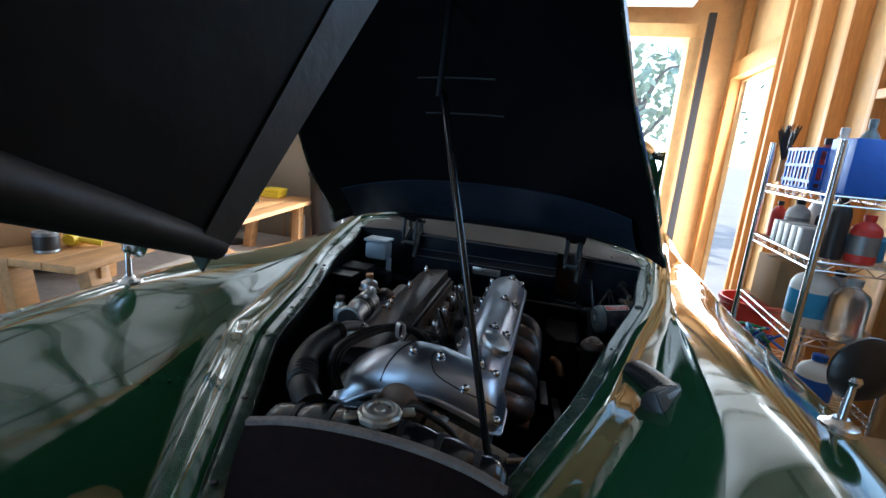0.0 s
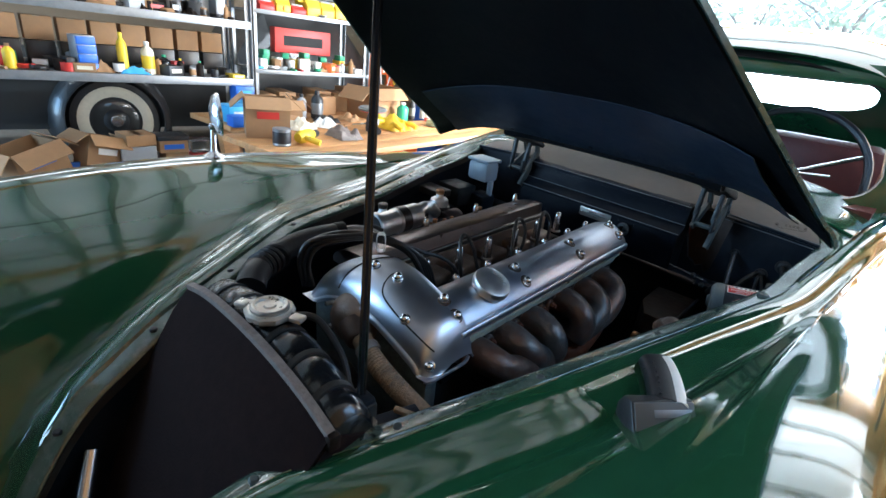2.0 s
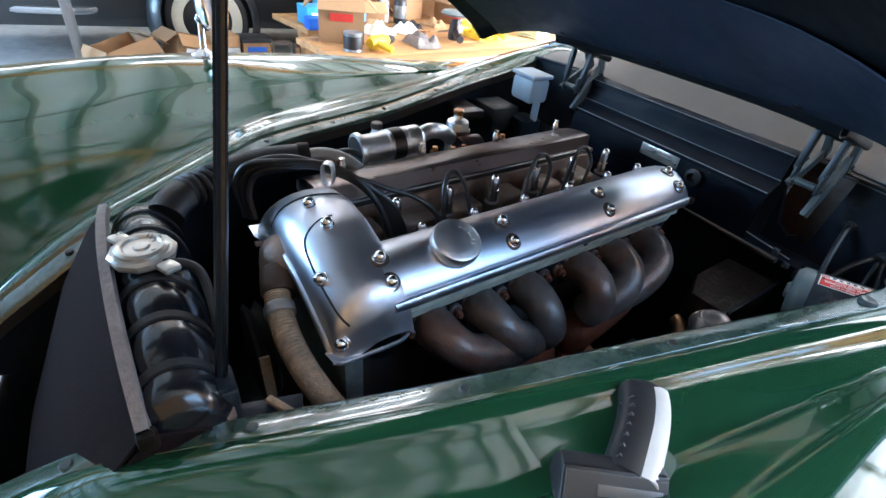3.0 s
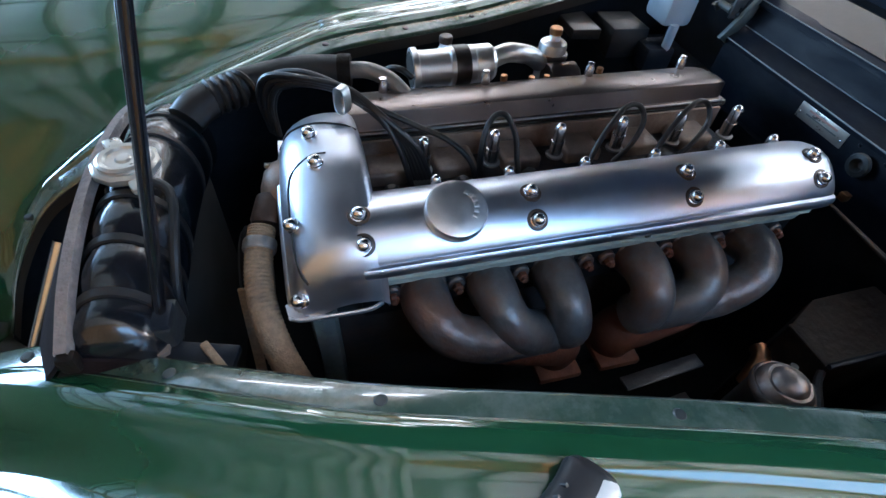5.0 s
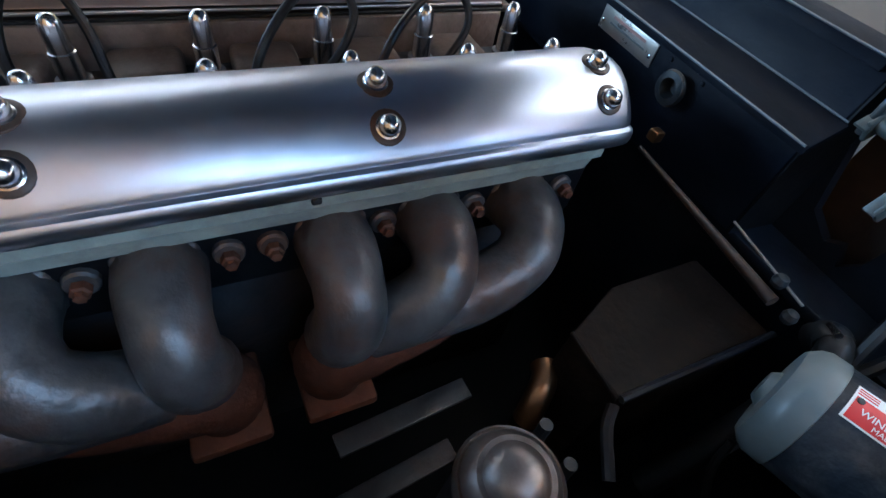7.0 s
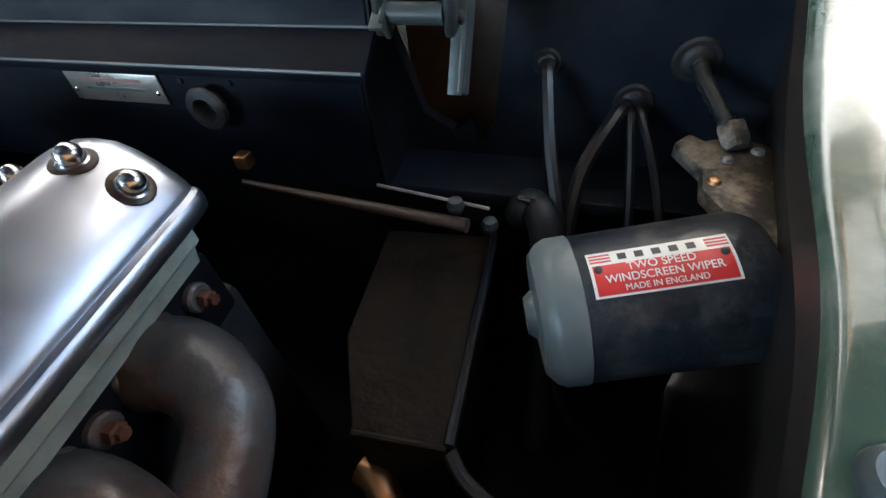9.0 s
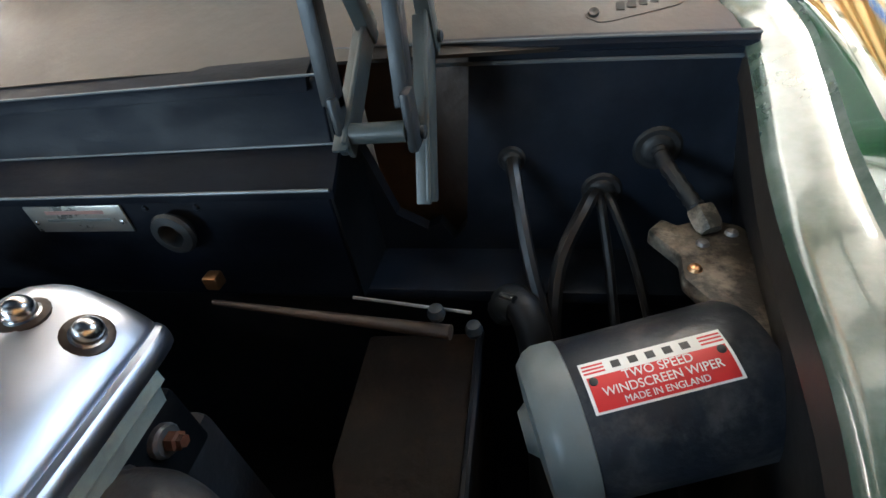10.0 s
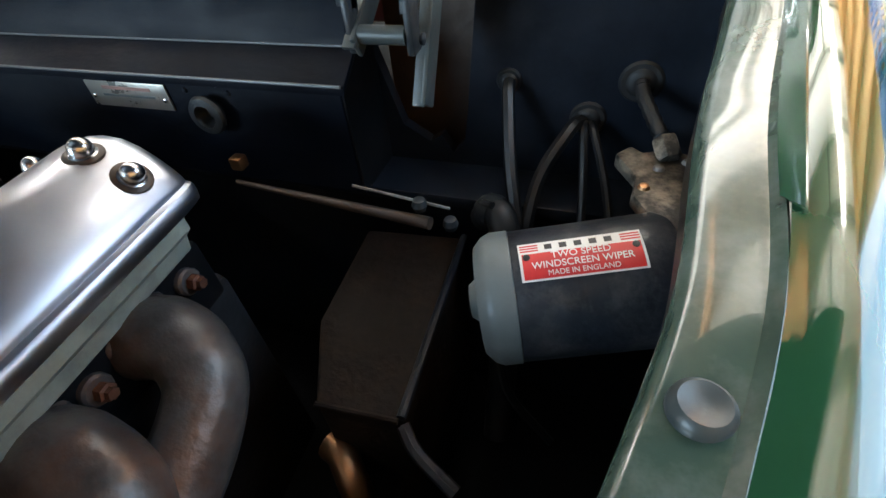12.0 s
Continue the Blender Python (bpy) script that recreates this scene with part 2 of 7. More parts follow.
M_board = mat("fibre_board", (0.017, 0.0105, 0.0105), 0.9, 0.0, 0.25, 60, 0.15, 300, stain=(0.014, 0.010, 0.010), stain_amount=0.5, spec=0.06, rough_vary=0.05)
M_oily = mat("oily_brown_casting", (0.055, 0.036, 0.028), 0.45, 0.2, 0.3, 30, 0.12, 110, stain=(0.11, 0.07, 0.05), stain_amount=0.5, stain_scale=14)
M_boss = mat("stained_cast_alloy", (0.26, 0.20, 0.165), 0.5, 0.55, 0.2, 40, 0.15, 140, stain=(0.10, 0.06, 0.045), stain_amount=0.6, stain_scale=14)
M_headgrey = mat("painted_head", (0.075, 0.09, 0.095), 0.4, 0.0, 0.2, 40, 0.08, 90, stain=(0.19, 0.24, 0.21), stain_amount=0.7, stain_scale=18)
M_flaky = mat("flaking_paint", (0.035, 0.028, 0.022), 0.5, 0.1, 0.3, 40, 0.2, 120, stain=(0.32, 0.26, 0.20), stain_amount=0.8, stain_scale=45)
# edge paint: wear, plus the bright outside it reflects put into the pale colour
M_rim = mat("worn_and_brightened_edge_paint", (0.045, 0.080, 0.058), 0.2, 0.0, 0.15, 40, coat=1.0, stain=(0.22, 0.25, 0.22), stain_amount=0.45, stain_scale=16, spec=0.8, rough_vary=0.05)
M_mint = mat("pale_green_paint", (0.31, 0.37, 0.34), 0.4, 0.0, 0.2, 40, 0.06, 90, stain=(0.13, 0.14, 0.13), stain_amount=0.5, stain_scale=26)
M_band = mat("navy_band", (0.018, 0.029, 0.050), 0.45, 0.0, 0.2, 24, 0.03, 90, stain=(0.006, 0.008, 0.012), stain_amount=0.5, stain_scale=9)
M_hinge = mat("dark_hinge_steel", (0.026, 0.030, 0.033), 0.45, 0.3, 0.2, 40, 0.05, 120)
M_arm = mat("pale_hinge_steel", (0.055, 0.068, 0.068), 0.42, 0.1, 0.25, 30, 0.04, 90, stain=(0.04, 0.035, 0.03), stain_amount=0.5, stain_scale=16)
M_felt = mat("worn_felt", (0.21, 0.175, 0.16), 0.9, 0.0, 0.3, 90, 0.4, 250, stain=(0.28, 0.25, 0.22), stain_amount=0.4, stain_scale=14)
M_plate = mat("dull_plate", (0.46, 0.44, 0.40), 0.33, 0.7, 0.15, 40)
M_grey = mat("grey_enamel", (0.14, 0.165, 0.165), 0.4, 0.0, 0.15, 30, 0.03, 90, stain=(0.07, 0.07, 0.065), stain_amount=0.4)
M_motor = mat("motor_black", (0.016, 0.020, 0.027), 0.40, 0.0, 0.3, 30, 0.12, 140, stain=(0.11, 0.10, 0.095), stain_amount=0.55, stain_scale=40)
M_red = mat("label_red", (0.62, 0.03, 0.03), 0.4, 0.0, 0.08, 60)
M_white = mat("white_paint", (0.78, 0.77, 0.74), 0.5, 0.0, 0.06, 20)
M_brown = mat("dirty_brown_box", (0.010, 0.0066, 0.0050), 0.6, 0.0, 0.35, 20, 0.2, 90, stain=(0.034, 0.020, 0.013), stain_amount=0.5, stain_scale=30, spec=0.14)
M_copper = mat("copper_fitting", (0.55, 0.28, 0.14), 0.4, 1.0, 0.2, 50)
M_paleblue = mat("pale_plastic", (0.32, 0.40, 0.47), 0.4, 0.0, 0.06, 30)
M_wood = mat("pine_stud", (0.62, 0.29, 0.085), 0.6, 0.0, 0.2, 14, 0.1, 60, stretch=(6, 6, 0.6), stain=(0.45, 0.16, 0.04), stain_amount=0.5, stain_scale=4, per_object=0.15)
M_ply = mat("plywood", (0.66, 0.38, 0.15), 0.65, 0.0, 0.15, 8, 0.05, 50, stain=(0.5, 0.30, 0.14), stain_amount=0.4, per_object=0.1)
M_bench = mat("bench_timber", (0.52, 0.26, 0.10), 0.6, 0.0, 0.2, 10, 0.1, 60, stretch=(3, 0.6, 3), stain=(0.26, 0.14, 0.07), stain_amount=0.5, per_object=0.15)
M_card = mat("cardboard", (0.36, 0.20, 0.095), 0.8, 0.0, 0.1, 14, 0.05, 90, per_object=0.2)
M_concrete = mat("concrete", (0.50, 0.47, 0.43), 0.75, 0.0, 0.15, 9, 0.1, 60, stain=(0.2, 0.18, 0.16), stain_amount=0.5, stain_scale=1.5)
M_galv = mat("shelf_steel", (0.26, 0.27, 0.28), 0.42, 0.6, 0.12, 25)
M_tan = mat("tan_panel", (0.27, 0.20, 0.13), 0.6, 0.0, 0.08, 5)
M_reflect_dark = mat("boards_darkened_for_reflection", (0.055, 0.045, 0.035), 0.6, 0.0, 0.15, 6, 0.05, 40)
M_ceiling = mat("ceiling_board", (0.86, 0.84, 0.78), 0.6, 0.0, 0.06, 4)
M_dark = mat("dark_gap", (0.02, 0.02, 0.02), 0.8, 0.0, 0.2, 10)
M_greycar = mat("grey_car_paint", (0.020, 0.022, 0.023), 0.39, 0.0, 0.08, 20, coat=0.6)
M_cream = mat("cream_white", (0.72, 0.66, 0.52), 0.55, 0.0, 0.08, 20)
M_leaf = mat("foliage", (0.50, 0.60, 0.46), 0.6, 0.0, 0.5, 3)
M_bark = mat("bark", (0.30, 0.28, 0.26), 0.9, 0.0, 0.4, 12, 0.4, 20)
M_drive = mat("pale_drive", (0.50, 0.48, 0.44), 0.8, 0.0, 0.1, 2, stain=(0.38, 0.36, 0.32), stain_amount=0.5, stain_scale=0.6)
M_tube = mat("lit_tube", (0.92, 0.97, 1.0), 0.5, emit=9.0)
M_glass = glass("clear_glass", (0.95, 0.98, 0.97), 0.0, True)
M_mirror = mat("mirror_glass", (0.9, 0.9, 0.9), 0.02, 1.0, 0.0, 10, rough_vary=0.0)
M_leather = mat("red_leather", (0.10, 0.018, 0.015), 0.5, 0.0, 0.15, 30, 0.05, 120)
def flat(name, c, rough=0.45, **k):
    return mat(name, c, rough, 0.0, 0.06, 30, **k)
M_blue, M_yellow, M_orange = flat("blue_plastic", (0.02, 0.13, 0.55)), flat("yellow_plastic", (0.80, 0.55, 0.03)), flat("orange_plastic", (0.85, 0.16, 0.03))
M_redpl, M_greenpl, M_blackpl = flat("red_plastic", (0.60, 0.04, 0.03)), flat("green_plastic", (0.03, 0.32, 0.16)), flat("black_plastic", (0.02, 0.02, 0.022))
M_greypl, M_lblue = flat("grey_plastic", (0.35, 0.36, 0.37)), flat("light_blue_plastic", (0.05, 0.35, 0.65))
M_pinkish = flat("faded_red_print", (0.42, 0.24, 0.21))
M_joist = mat("dark_joint", (0.10, 0.08, 0.06), 0.7, 0.0, 0.2, 10)
M_greybez = flat("dark_grey_plastic", (0.09, 0.088, 0.086))
M_clear = glass("bottle_plastic", (0.85, 0.9, 0.92), 0.25)

# ---- the room ----
WX0, WX1, WY0, WY1, CZ, FZ = -7.2, 1.42, -4.5, 4.4, 3.0, -0.12  # FZ: the floor


def slab(name, size, at, material, label, category):
    return tagged(part(name, box(size, at), material), label, category, kind="structure")


floor = slab("floor", (WX1 - WX0 + 0.3, WY1 - WY0 + 0.3, 0.12), ((WX0 + WX1) / 2, (WY0 + WY1) / 2, FZ - 0.06), M_concrete, "pale worn concrete garage floor", "floor")
ceiling_bm = box((WX1 - WX0 + 0.3, WY1 - WY0 + 0.3, 0.05), ((WX0 + WX1) / 2, (WY0 + WY1) / 2, CZ + 0.03))
tagged(part("ceiling", ceiling_bm, M_ceiling), "pale ceiling boards with exposed joists", "ceiling", kind="structure")
slab("wall_west", (0.12, WY1 - WY0 + 0.3, CZ - FZ), (WX0 - 0.06, (WY0 + WY1) / 2, (CZ + FZ) / 2), M_tan, "tan panelled garage wall behind the shelves", "wall")
rafters = thing("ceiling_battens", "thin dark battens between the pale ceiling boards", "battens", kind="structure")
for k in range(19):
    part("batten", box((WX1 - WX0, 0.055, 0.04), ((WX0 + WX1) / 2, WY0 + 0.2 + 0.48 * k, CZ - 0.017)), M_joist, rafters)
for k in range(8):
    part("cross_batten", box((0.045, WY1 - WY0, 0.026), (WX0 + 0.5 + 1.22 * k, (WY0 + WY1) / 2, CZ - 0.011)), M_joist, rafters)
for x in (-5.2, -2.7, -0.2):
    part("beam", box((0.09, WY1 - WY0, 0.18), (x, (WY0 + WY1) / 2, CZ - 0.09)), M_wood, rafters)
# rear wall with the open vehicle door
for nm, x0, x1, z0, z1 in (("wall_north_a", WX0, -1.95, FZ, CZ), ("wall_north_b", 1.02, WX1 + 0.12, FZ, CZ), ("wall_north_c", -1.95, 1.02, 2.36, CZ)):
    slab(nm, (x1 - x0, 0.12, z1 - z0), ((x0 + x1) / 2, WY1 + 0.06, (z0 + z1) / 2), M_tan if nm[-1] == "a" else M_ply, "plywood and tan board end wall", "wall")
# unseen front wall, its colour darkened so the wings reflect less of it
for nm, x0, x1, z0, z1 in (("wall_south_a", WX0, -5.6, FZ, CZ), ("wall_south_b", -5.6, -2.2, 2.5, CZ), ("wall_south_c", -2.2, WX1 + 0.12, FZ, CZ)):
    slab(nm, (x1 - x0, 0.12, z1 - z0), ((x0 + x1) / 2, WY0 - 0.06, (z0 + z1) / 2), M_reflect_dark, "dark stained end wall round the open front door", "wall")
# side wall of open studs with a doorway
for nm, y0, y1, z0, z1 in (("wall_east_a", WY0, 0.18, FZ, CZ), ("wall_east_d", 1.32, 3.21, FZ, CZ), ("wall_east_e", 0.18, 1.32, FZ, 1.23), ("wall_east_f", 0.18, 1.32, 2.17, CZ), ("wall_east_b", 4.22, WY1, FZ, CZ), ("wall_east_c", 3.21, 4.22, 2.0, CZ)):
    slab(nm, (0.04, y1 - y0, z1 - z0), (WX1 + 0.11, (y0 + y1) / 2, (z0 + z1) / 2), M_ply, "bare plywood sheathing behind open studs", "wall")
stud = thing("stud_frame", "bare orange pine stud framing on the plywood wall", "framing", kind="structure")
for k, y in enumerate([y for y in np.arange(-4.35, 3.1, 0.41) if not 0.1 < y < 1.4] + [3.16, 4.27, 4.36]):
    part("stud", box((0.085, 0.04, CZ - FZ - 0.04), (WX1 + 0.045, y, (CZ + FZ) / 2 - 0.02), 0.003), M_wood, stud)
part("plate", box((0.085, 8.8, 0.04), (WX1 + 0.045, 0.0, CZ - 0.02), 0.003), M_wood, stud)
part("header", box((0.085, 1.07, 0.14), (WX1 + 0.045, 3.715, 2.09), 0.003), M_wood, stud)
part("blocking", box((0.08, 0.37, 0.04), (WX1 + 0.043, 1.595, 1.62), 0.003), M_wood, stud)
# frame of the vehicle door
frame_1 = thing("door_frame", "pale timber frame round the open vehicle door", "door frame", kind="structure")
part("jamb", box((0.10, 0.14, 2.36 - FZ), (1.07, WY1 - 0.07, 1.18 + FZ / 2), 0.004), M_ply, frame_1)
part("head", box((3.07, 0.14, 0.12), (-0.465, WY1 - 0.07, 2.42), 0.004), M_ply, frame_1)
track = thing("door_track_post", "black steel door track standing by the vehicle door", "door track")
part("channel", prism([(-0.03, -0.025), (0.03, -0.025), (0.03, 0.025), (0.02, 0.025), (0.02, -0.015), (-0.02, -0.015), (-0.02, 0.025), (-0.03, 0.025)], "z", 0, 2.67), M_blackpl, track)
part("foot_plate", box((0.16, 0.12, 0.008), (0, 0, 0.004), 0.002), M_galv, track)
track.matrix_basis = pose(1.16, WY1 - 0.22, FZ)
roll_door = thing("roller_door", "white sectional door raised under the ceiling", "garage door", kind="structure")
for k in range(4):
    part("section", box((2.9, 0.5, 0.04), (-0.46, WY1 - 0.45 - 0.52 * k, 2.62 + 0.05 * k), 0.006), M_white, roll_door)
# outside
ground = tagged(part("ground", box((900, 900, 0.1), (0, 0, FZ - 0.19)), M_drive), "pale sunlit gravel drive and yard", "ground", kind="structure")


def tree(x, y, h, r):
    t = thing("tree", "leafy tree standing outside the garage", "tree", pose(x, y, FZ - 0.14), group="trees outside")
    bm = tube([(0, 0, 0), (0.1, 0, h * 0.25), (-0.1, 0.1, h * 0.6)], 0.2, 10, 4, radii=[0.3, 0.2, 0.1])
    for k in range(5):
        a = k * 1.3
        tube([(0, 0, h * 0.3 + 0.3 * k), (math.cos(a) * r * 0.4, math.sin(a) * r * 0.4, h * 0.5 + 0.3 * k), (math.cos(a) * r * 0.8, math.sin(a) * r * 0.8, h * 0.7)], 0.06, 6, 3, bm, radii=[0.1, 0.06, 0.03])
    part("trunk", bm, M_bark, t)
    bm = bmesh.new()
    rng = random.Random(int(x * 10 + y))
    for k in range(420):
        a, b, q = rng.uniform(0, 6.28), rng.uniform(-0.9, 1), rng.random() ** 0.4
        lump = 1 + 0.3 * math.sin(3 * a + 2 * b) + 0.2 * math.sin(7 * a)
        p = Vector((math.cos(a) * r * q * lump * math.sqrt(max(0, 1 - b * b * 0.8)), math.sin(a) * r * q * lump * math.sqrt(max(0, 1 - b * b * 0.8)), h * 0.62 + b * h * 0.36 * q))
        u, v = Vector([rng.gauss(0, 1) for _ in range(3)]).normalized() * 0.24, Vector([rng.gauss(0, 1) for _ in range(3)]).normalized() * 0.16
        bm.faces.new([bm.verts.new(p - u), bm.verts.new(p + v), bm.verts.new(p + u), bm.verts.new(p - v)])
    part("crown", bm, M_leaf, t)


for x, y, h, r in ((2.0, 19, 6.5, 2.6), (-3.6, 27, 7, 3.2), (9.0, 14, 6, 2.4), (-9, 34, 8, 3.6), (7, 36, 8, 3.6), (0, 44, 8, 4)):
    tree(x, y, h, r)
# lit tubes under the joists
for x, y in ((1.02, 2.3), (-5.9, -0.3), (-5.9, 1.8), (-4.4, -1.3), (-4.4, 1.0), (-4.4, 3.2), (-2.9, 0.4), (-2.9, 2.5)):
    lt = thing("ceiling_light", "twin white fluorescent tube light under the joists", "ceiling light", pose(x, y, CZ - 0.30), group="tube lights")
    part("tray", box((0.03, 1.24, 0.03), (0, 0, 0.06), 0.006), M_white, lt)
    for q in (-0.45, 0.45):
        part("hanger", rod((0, q, 0.06), (0, q, 0.302), 0.004, 6), M_galv, lt)
    for s in (-0.035, 0.035):
        part("tube", rod((s, -0.6, 0), (s, 0.6, 0), 0.026, 12), M_tube, lt)
# frame of the side window, unseen and added to go with the fill lamp
win = thing("added_window", "plain timber framed window opening in the stud wall", "window", kind="structure")
for y in (0.16, 1.34):
    part("window_frame", box((0.14, 0.05, CZ - FZ - 0.04), (WX1 + 0.06, y, (CZ + FZ) / 2 - 0.02), 0.004), M_wood, win)
for z in (1.21, 2.19):
    part("window_frame", box((0.14, 1.13, 0.05), (WX1 + 0.06, 0.75, z), 0.004), M_wood, win)
for y in (0.46, 1.04):
    part("pane", box((0.012, 0.54, 0.94), (WX1 + 0.09, y, 1.70)), M_white, win, "opaque white pane closing the added window")
part("mullion", box((0.05, 0.035, 0.93), (WX1 + 0.08, 0.75, 1.70), 0.003), M_wood, win)

# ---- the green car: body ----
car = thing("green_car", "dark green vintage coupe with its bonnet propped open", "car", pose(0, 0, 0))
LY = [-1.1, -0.80, -0.62, -0.55, -0.48, -0.338, -0.03, 0.24, 0.5, 0.72, 0.90, 1.06, 1.4, 2.4, 3.3]
LW = [0.11, 0.11, 0.115, 0.130, 0.149, 0.193, 0.330, 0.398, 0.478, 0.505, 0.525, 0.55, 0.56, 0.54, 0.35]
LZ = [0.25, 0.30, 0.42, 0.57, 0.69, 0.775, 0.848, 0.862, 0.890, 0.930, 0.955, 0.965, 0.945, 0.92, 0.72]
CW = ([-1.1, -0.8, -0.3, 0.3, 0.8, 1.2, 2.0, 3.3], [0.56, 0.60, 0.63, 0.64, 0.66, 0.68, 0.70, 0.55])
CZZ = ([-1.12, -1.0, -0.85, -0.6, -0.3, -0.07, 0.25, 0.5, 0.8, 1.1, 1.6, 2.2, 2.7, 3.3], [0.55, 0.74, 0.82, 0.885, 0.912, 0.918, 0.905, 0.882, 0.868, 0.862, 0.84, 0.90, 0.90, 0.6])
VZ = ([-1.1, -0.7, -0.48, -0.3, 0.0, 0.3, 0.5, 0.72, 1.06, 2.0, 3.3], [0.38, 0.53, 0.665, 0.770, 0.848, 0.866, 0.890, 0.928, 0.945, 0.90, 0.68])


def lip(y):
    return smooth(LY, LW, y, 0.04), smooth(LY, LZ, y, 0.04)


def wing_section(y):
    """Points from the opening's edge over the wing down to the sill, as (half width, height)."""
    lw, lz = lip(y)
    cw, cz, vz = smooth(*CW, y, 0.15), smooth(*CZZ, y, 0.12), smooth(*VZ, y, 0.12)
    g = cw - lw
    side = 0.80 if y < 2.6 else 0.72
    zs = 0.75 * cz + 0.25 * max(vz, cz - 0.1)
    dip = 0.34 - 0.15 * min(1.0, max(0.0, (g - 0.25) / 0.2))
    full = min(1.0, max(0.0, (cz - vz - 0.08) / 0.08))
    x0, x1 = lw + max(0.058, dip * g), cw - 0.10
    pts = [(lw, lz), (lw + 0.012, lz + 0.0045), (lw + 0.028, lz + 0.0045), (lw + 0.045, lz - 0.001), (x0, vz)]
    pts += [(x0 + k * (x1 - x0), vz + (k + full * h) * (zs - vz)) for k, h in ((0.34, 0.17), (0.67, 0.16))]
    pts += [(x1, zs), (cw, cz), (cw + 0.085, cz - 0.035), (side, cz - 0.17), (side + 0.01, cz - 0.36), (side - 0.03, 0.16)]
    return [(p.x, p.y) for p in smooth_line([(a, b, 0) for a, b in pts], 5)]


YS = list(np.arange(-1.08, 0.0, 0.045)) + list(np.arange(0.0, 1.06, 0.03)) + [1.06]
for s in (1, -1):
    tip = [[(XC + s * (0.50 + (w - 0.50) * k), YS[0] - d, 0.55 + (z - 0.55) * k) for w, z in wing_section(YS[0])] for k, d in ((0.02, 0.105), (0.45, 0.098), (0.75, 0.075), (0.93, 0.04))]
    part("front_wing", sheet(tip + [[(XC + s * w, y, z) for w, z in wing_section(y)] for y in YS], 0.004, flip=s > 0), M_paint, car)
    part("side_panel", sheet([[(XC + s * w, y, z) for w, z in wing_section(y)] for y in list(np.arange(1.063, 3.31, 0.09))], 0.004, flip=s > 0), M_paint, car)
    # inner wing under the opening's edge
    ys = list(np.arange(-0.60, 0.77, 0.035))
    rows = []
    for y in ys:
        w, z = lip(y)
        rows.append([(XC + s * q, y, h) for q, h in ((w - 0.031, z - 0.025), (w - 0.02, z - 0.1), (w + 0.0, z - 0.2), (w + 0.01, 0.35))])
    part("inner_wing", sheet(rows, 0.003, flip=s < 0), M_dust if s > 0 else M_bay, car, "dusty black inner wing panel")
    for y in (-0.48, -0.338, -0.19, -0.013, 0.215) if s > 0 else (-0.48, -0.338, -0.19, -0.026, 0.113, 0.241, 0.40):
        w, z = lip(y)
        part("buffer", lathe([(0.006, 0), (0.006, 0.003), (0.0045, 0.005), (0.0, 0.0055)], 12, Matrix.Translation((XC + s * (w - 0.015), y, z - 0.0095))), M_arm if s > 0 else M_rubber, car, "rubber buffer on the edge")
part("bump_stop", lathe([(0.0105, -0.006), (0.0105, 0.002), (0.0098, 0.0050), (0.0078, 0.0068), (0.006, 0.0062), (0.004, 0.0052), (0, 0.005)], 24, Matrix.Translation((0.4385, 0.472, 0.8785))), M_arm, car, "grey rubber bump stop")
# scuttle between the opening and the windscreen
rows = []
for y, zc in ((0.845, 0.992), (0.855, 1.0), (0.88, 1.008), (0.93, 1.014), (0.98, 1.018), (1.06, 1.02)):
    w, z = lip(y)
    rows.append([(XC + w * q, y - 0.025 * (abs(q) ** 4), z + 0.003 + (zc - z) * (1 - abs(q) ** 3)) for q in np.linspace(-1, 1, 33)])
part("scuttle", sheet(rows, 0.004), M_paint, car)
corner = [(0.487, 0.60, 0.9065), (0.493, 0.645, 0.914), (0.502, 0.70, 0.926), (0.507, 0.745, 0.937), (0.504, 0.787, 0.946), (0.482, 0.818, 0.957), (0.425, 0.834, 0.967), (0.30, 0.842, 0.978), (0.15, 0.847, 0.988), (0.0, 0.848, 0.991)]
side = [(lip(y)[0], y, lip(y)[1]) for y in np.arange(-0.60, 0.56, 0.07)]
half = smooth_line(side + corner, 6)
path = half + [Vector((-p.x, p.y, p.z)) for p in half[-2::-1]]
rows, drop = [], []
for k, p in enumerate(path):
    d = path[min(k + 1, len(path) - 1)] - path[max(k - 1, 0)]
    n = Vector((-d.y, d.x, 0)).normalized()
    rows.append([(XC + p.x + n.x * q, p.y + n.y * q, p.z - h) for q, h in ((-0.001, 0.001), (0.004, 0.006), (0.026, 0.009), (0.029, 0.011), (0.0305, 0.014))])
    drop.append([(XC + p.x + n.x * q, p.y + n.y * q, p.z - h) for q, h in ((0.0300, 0.0145), (0.0305, 0.032))])
part("opening_edge", sheet(rows, 0.002, flip=True), M_rim, car, "worn green folded edge of the bonnet opening")
part("edge_drop", sheet(drop, 0.0015, flip=True), M_shelf, car)
for s in (1, -1):
    rows = []
    back = [p for p in half if p.y > 0.55 and p.x > 0.36]
    for k, p in enumerate(back):
        y = 0.55 + 0.33 * (k / (len(back) - 1)) ** 1.2
        w, z = lip(y)
        rows.append([(XC + s * (p.x + (w + 0.004 - p.x) * f - 0.001 * (1 - f)), p.y + (y - p.y) * f, p.z - 0.0015 + (z + 0.005 - p.z) * f) for f in np.linspace(0, 1, 4)])
    part("scuttle_corner", sheet(rows, 0.002, flip=s < 0), M_paint, car)
rows = []
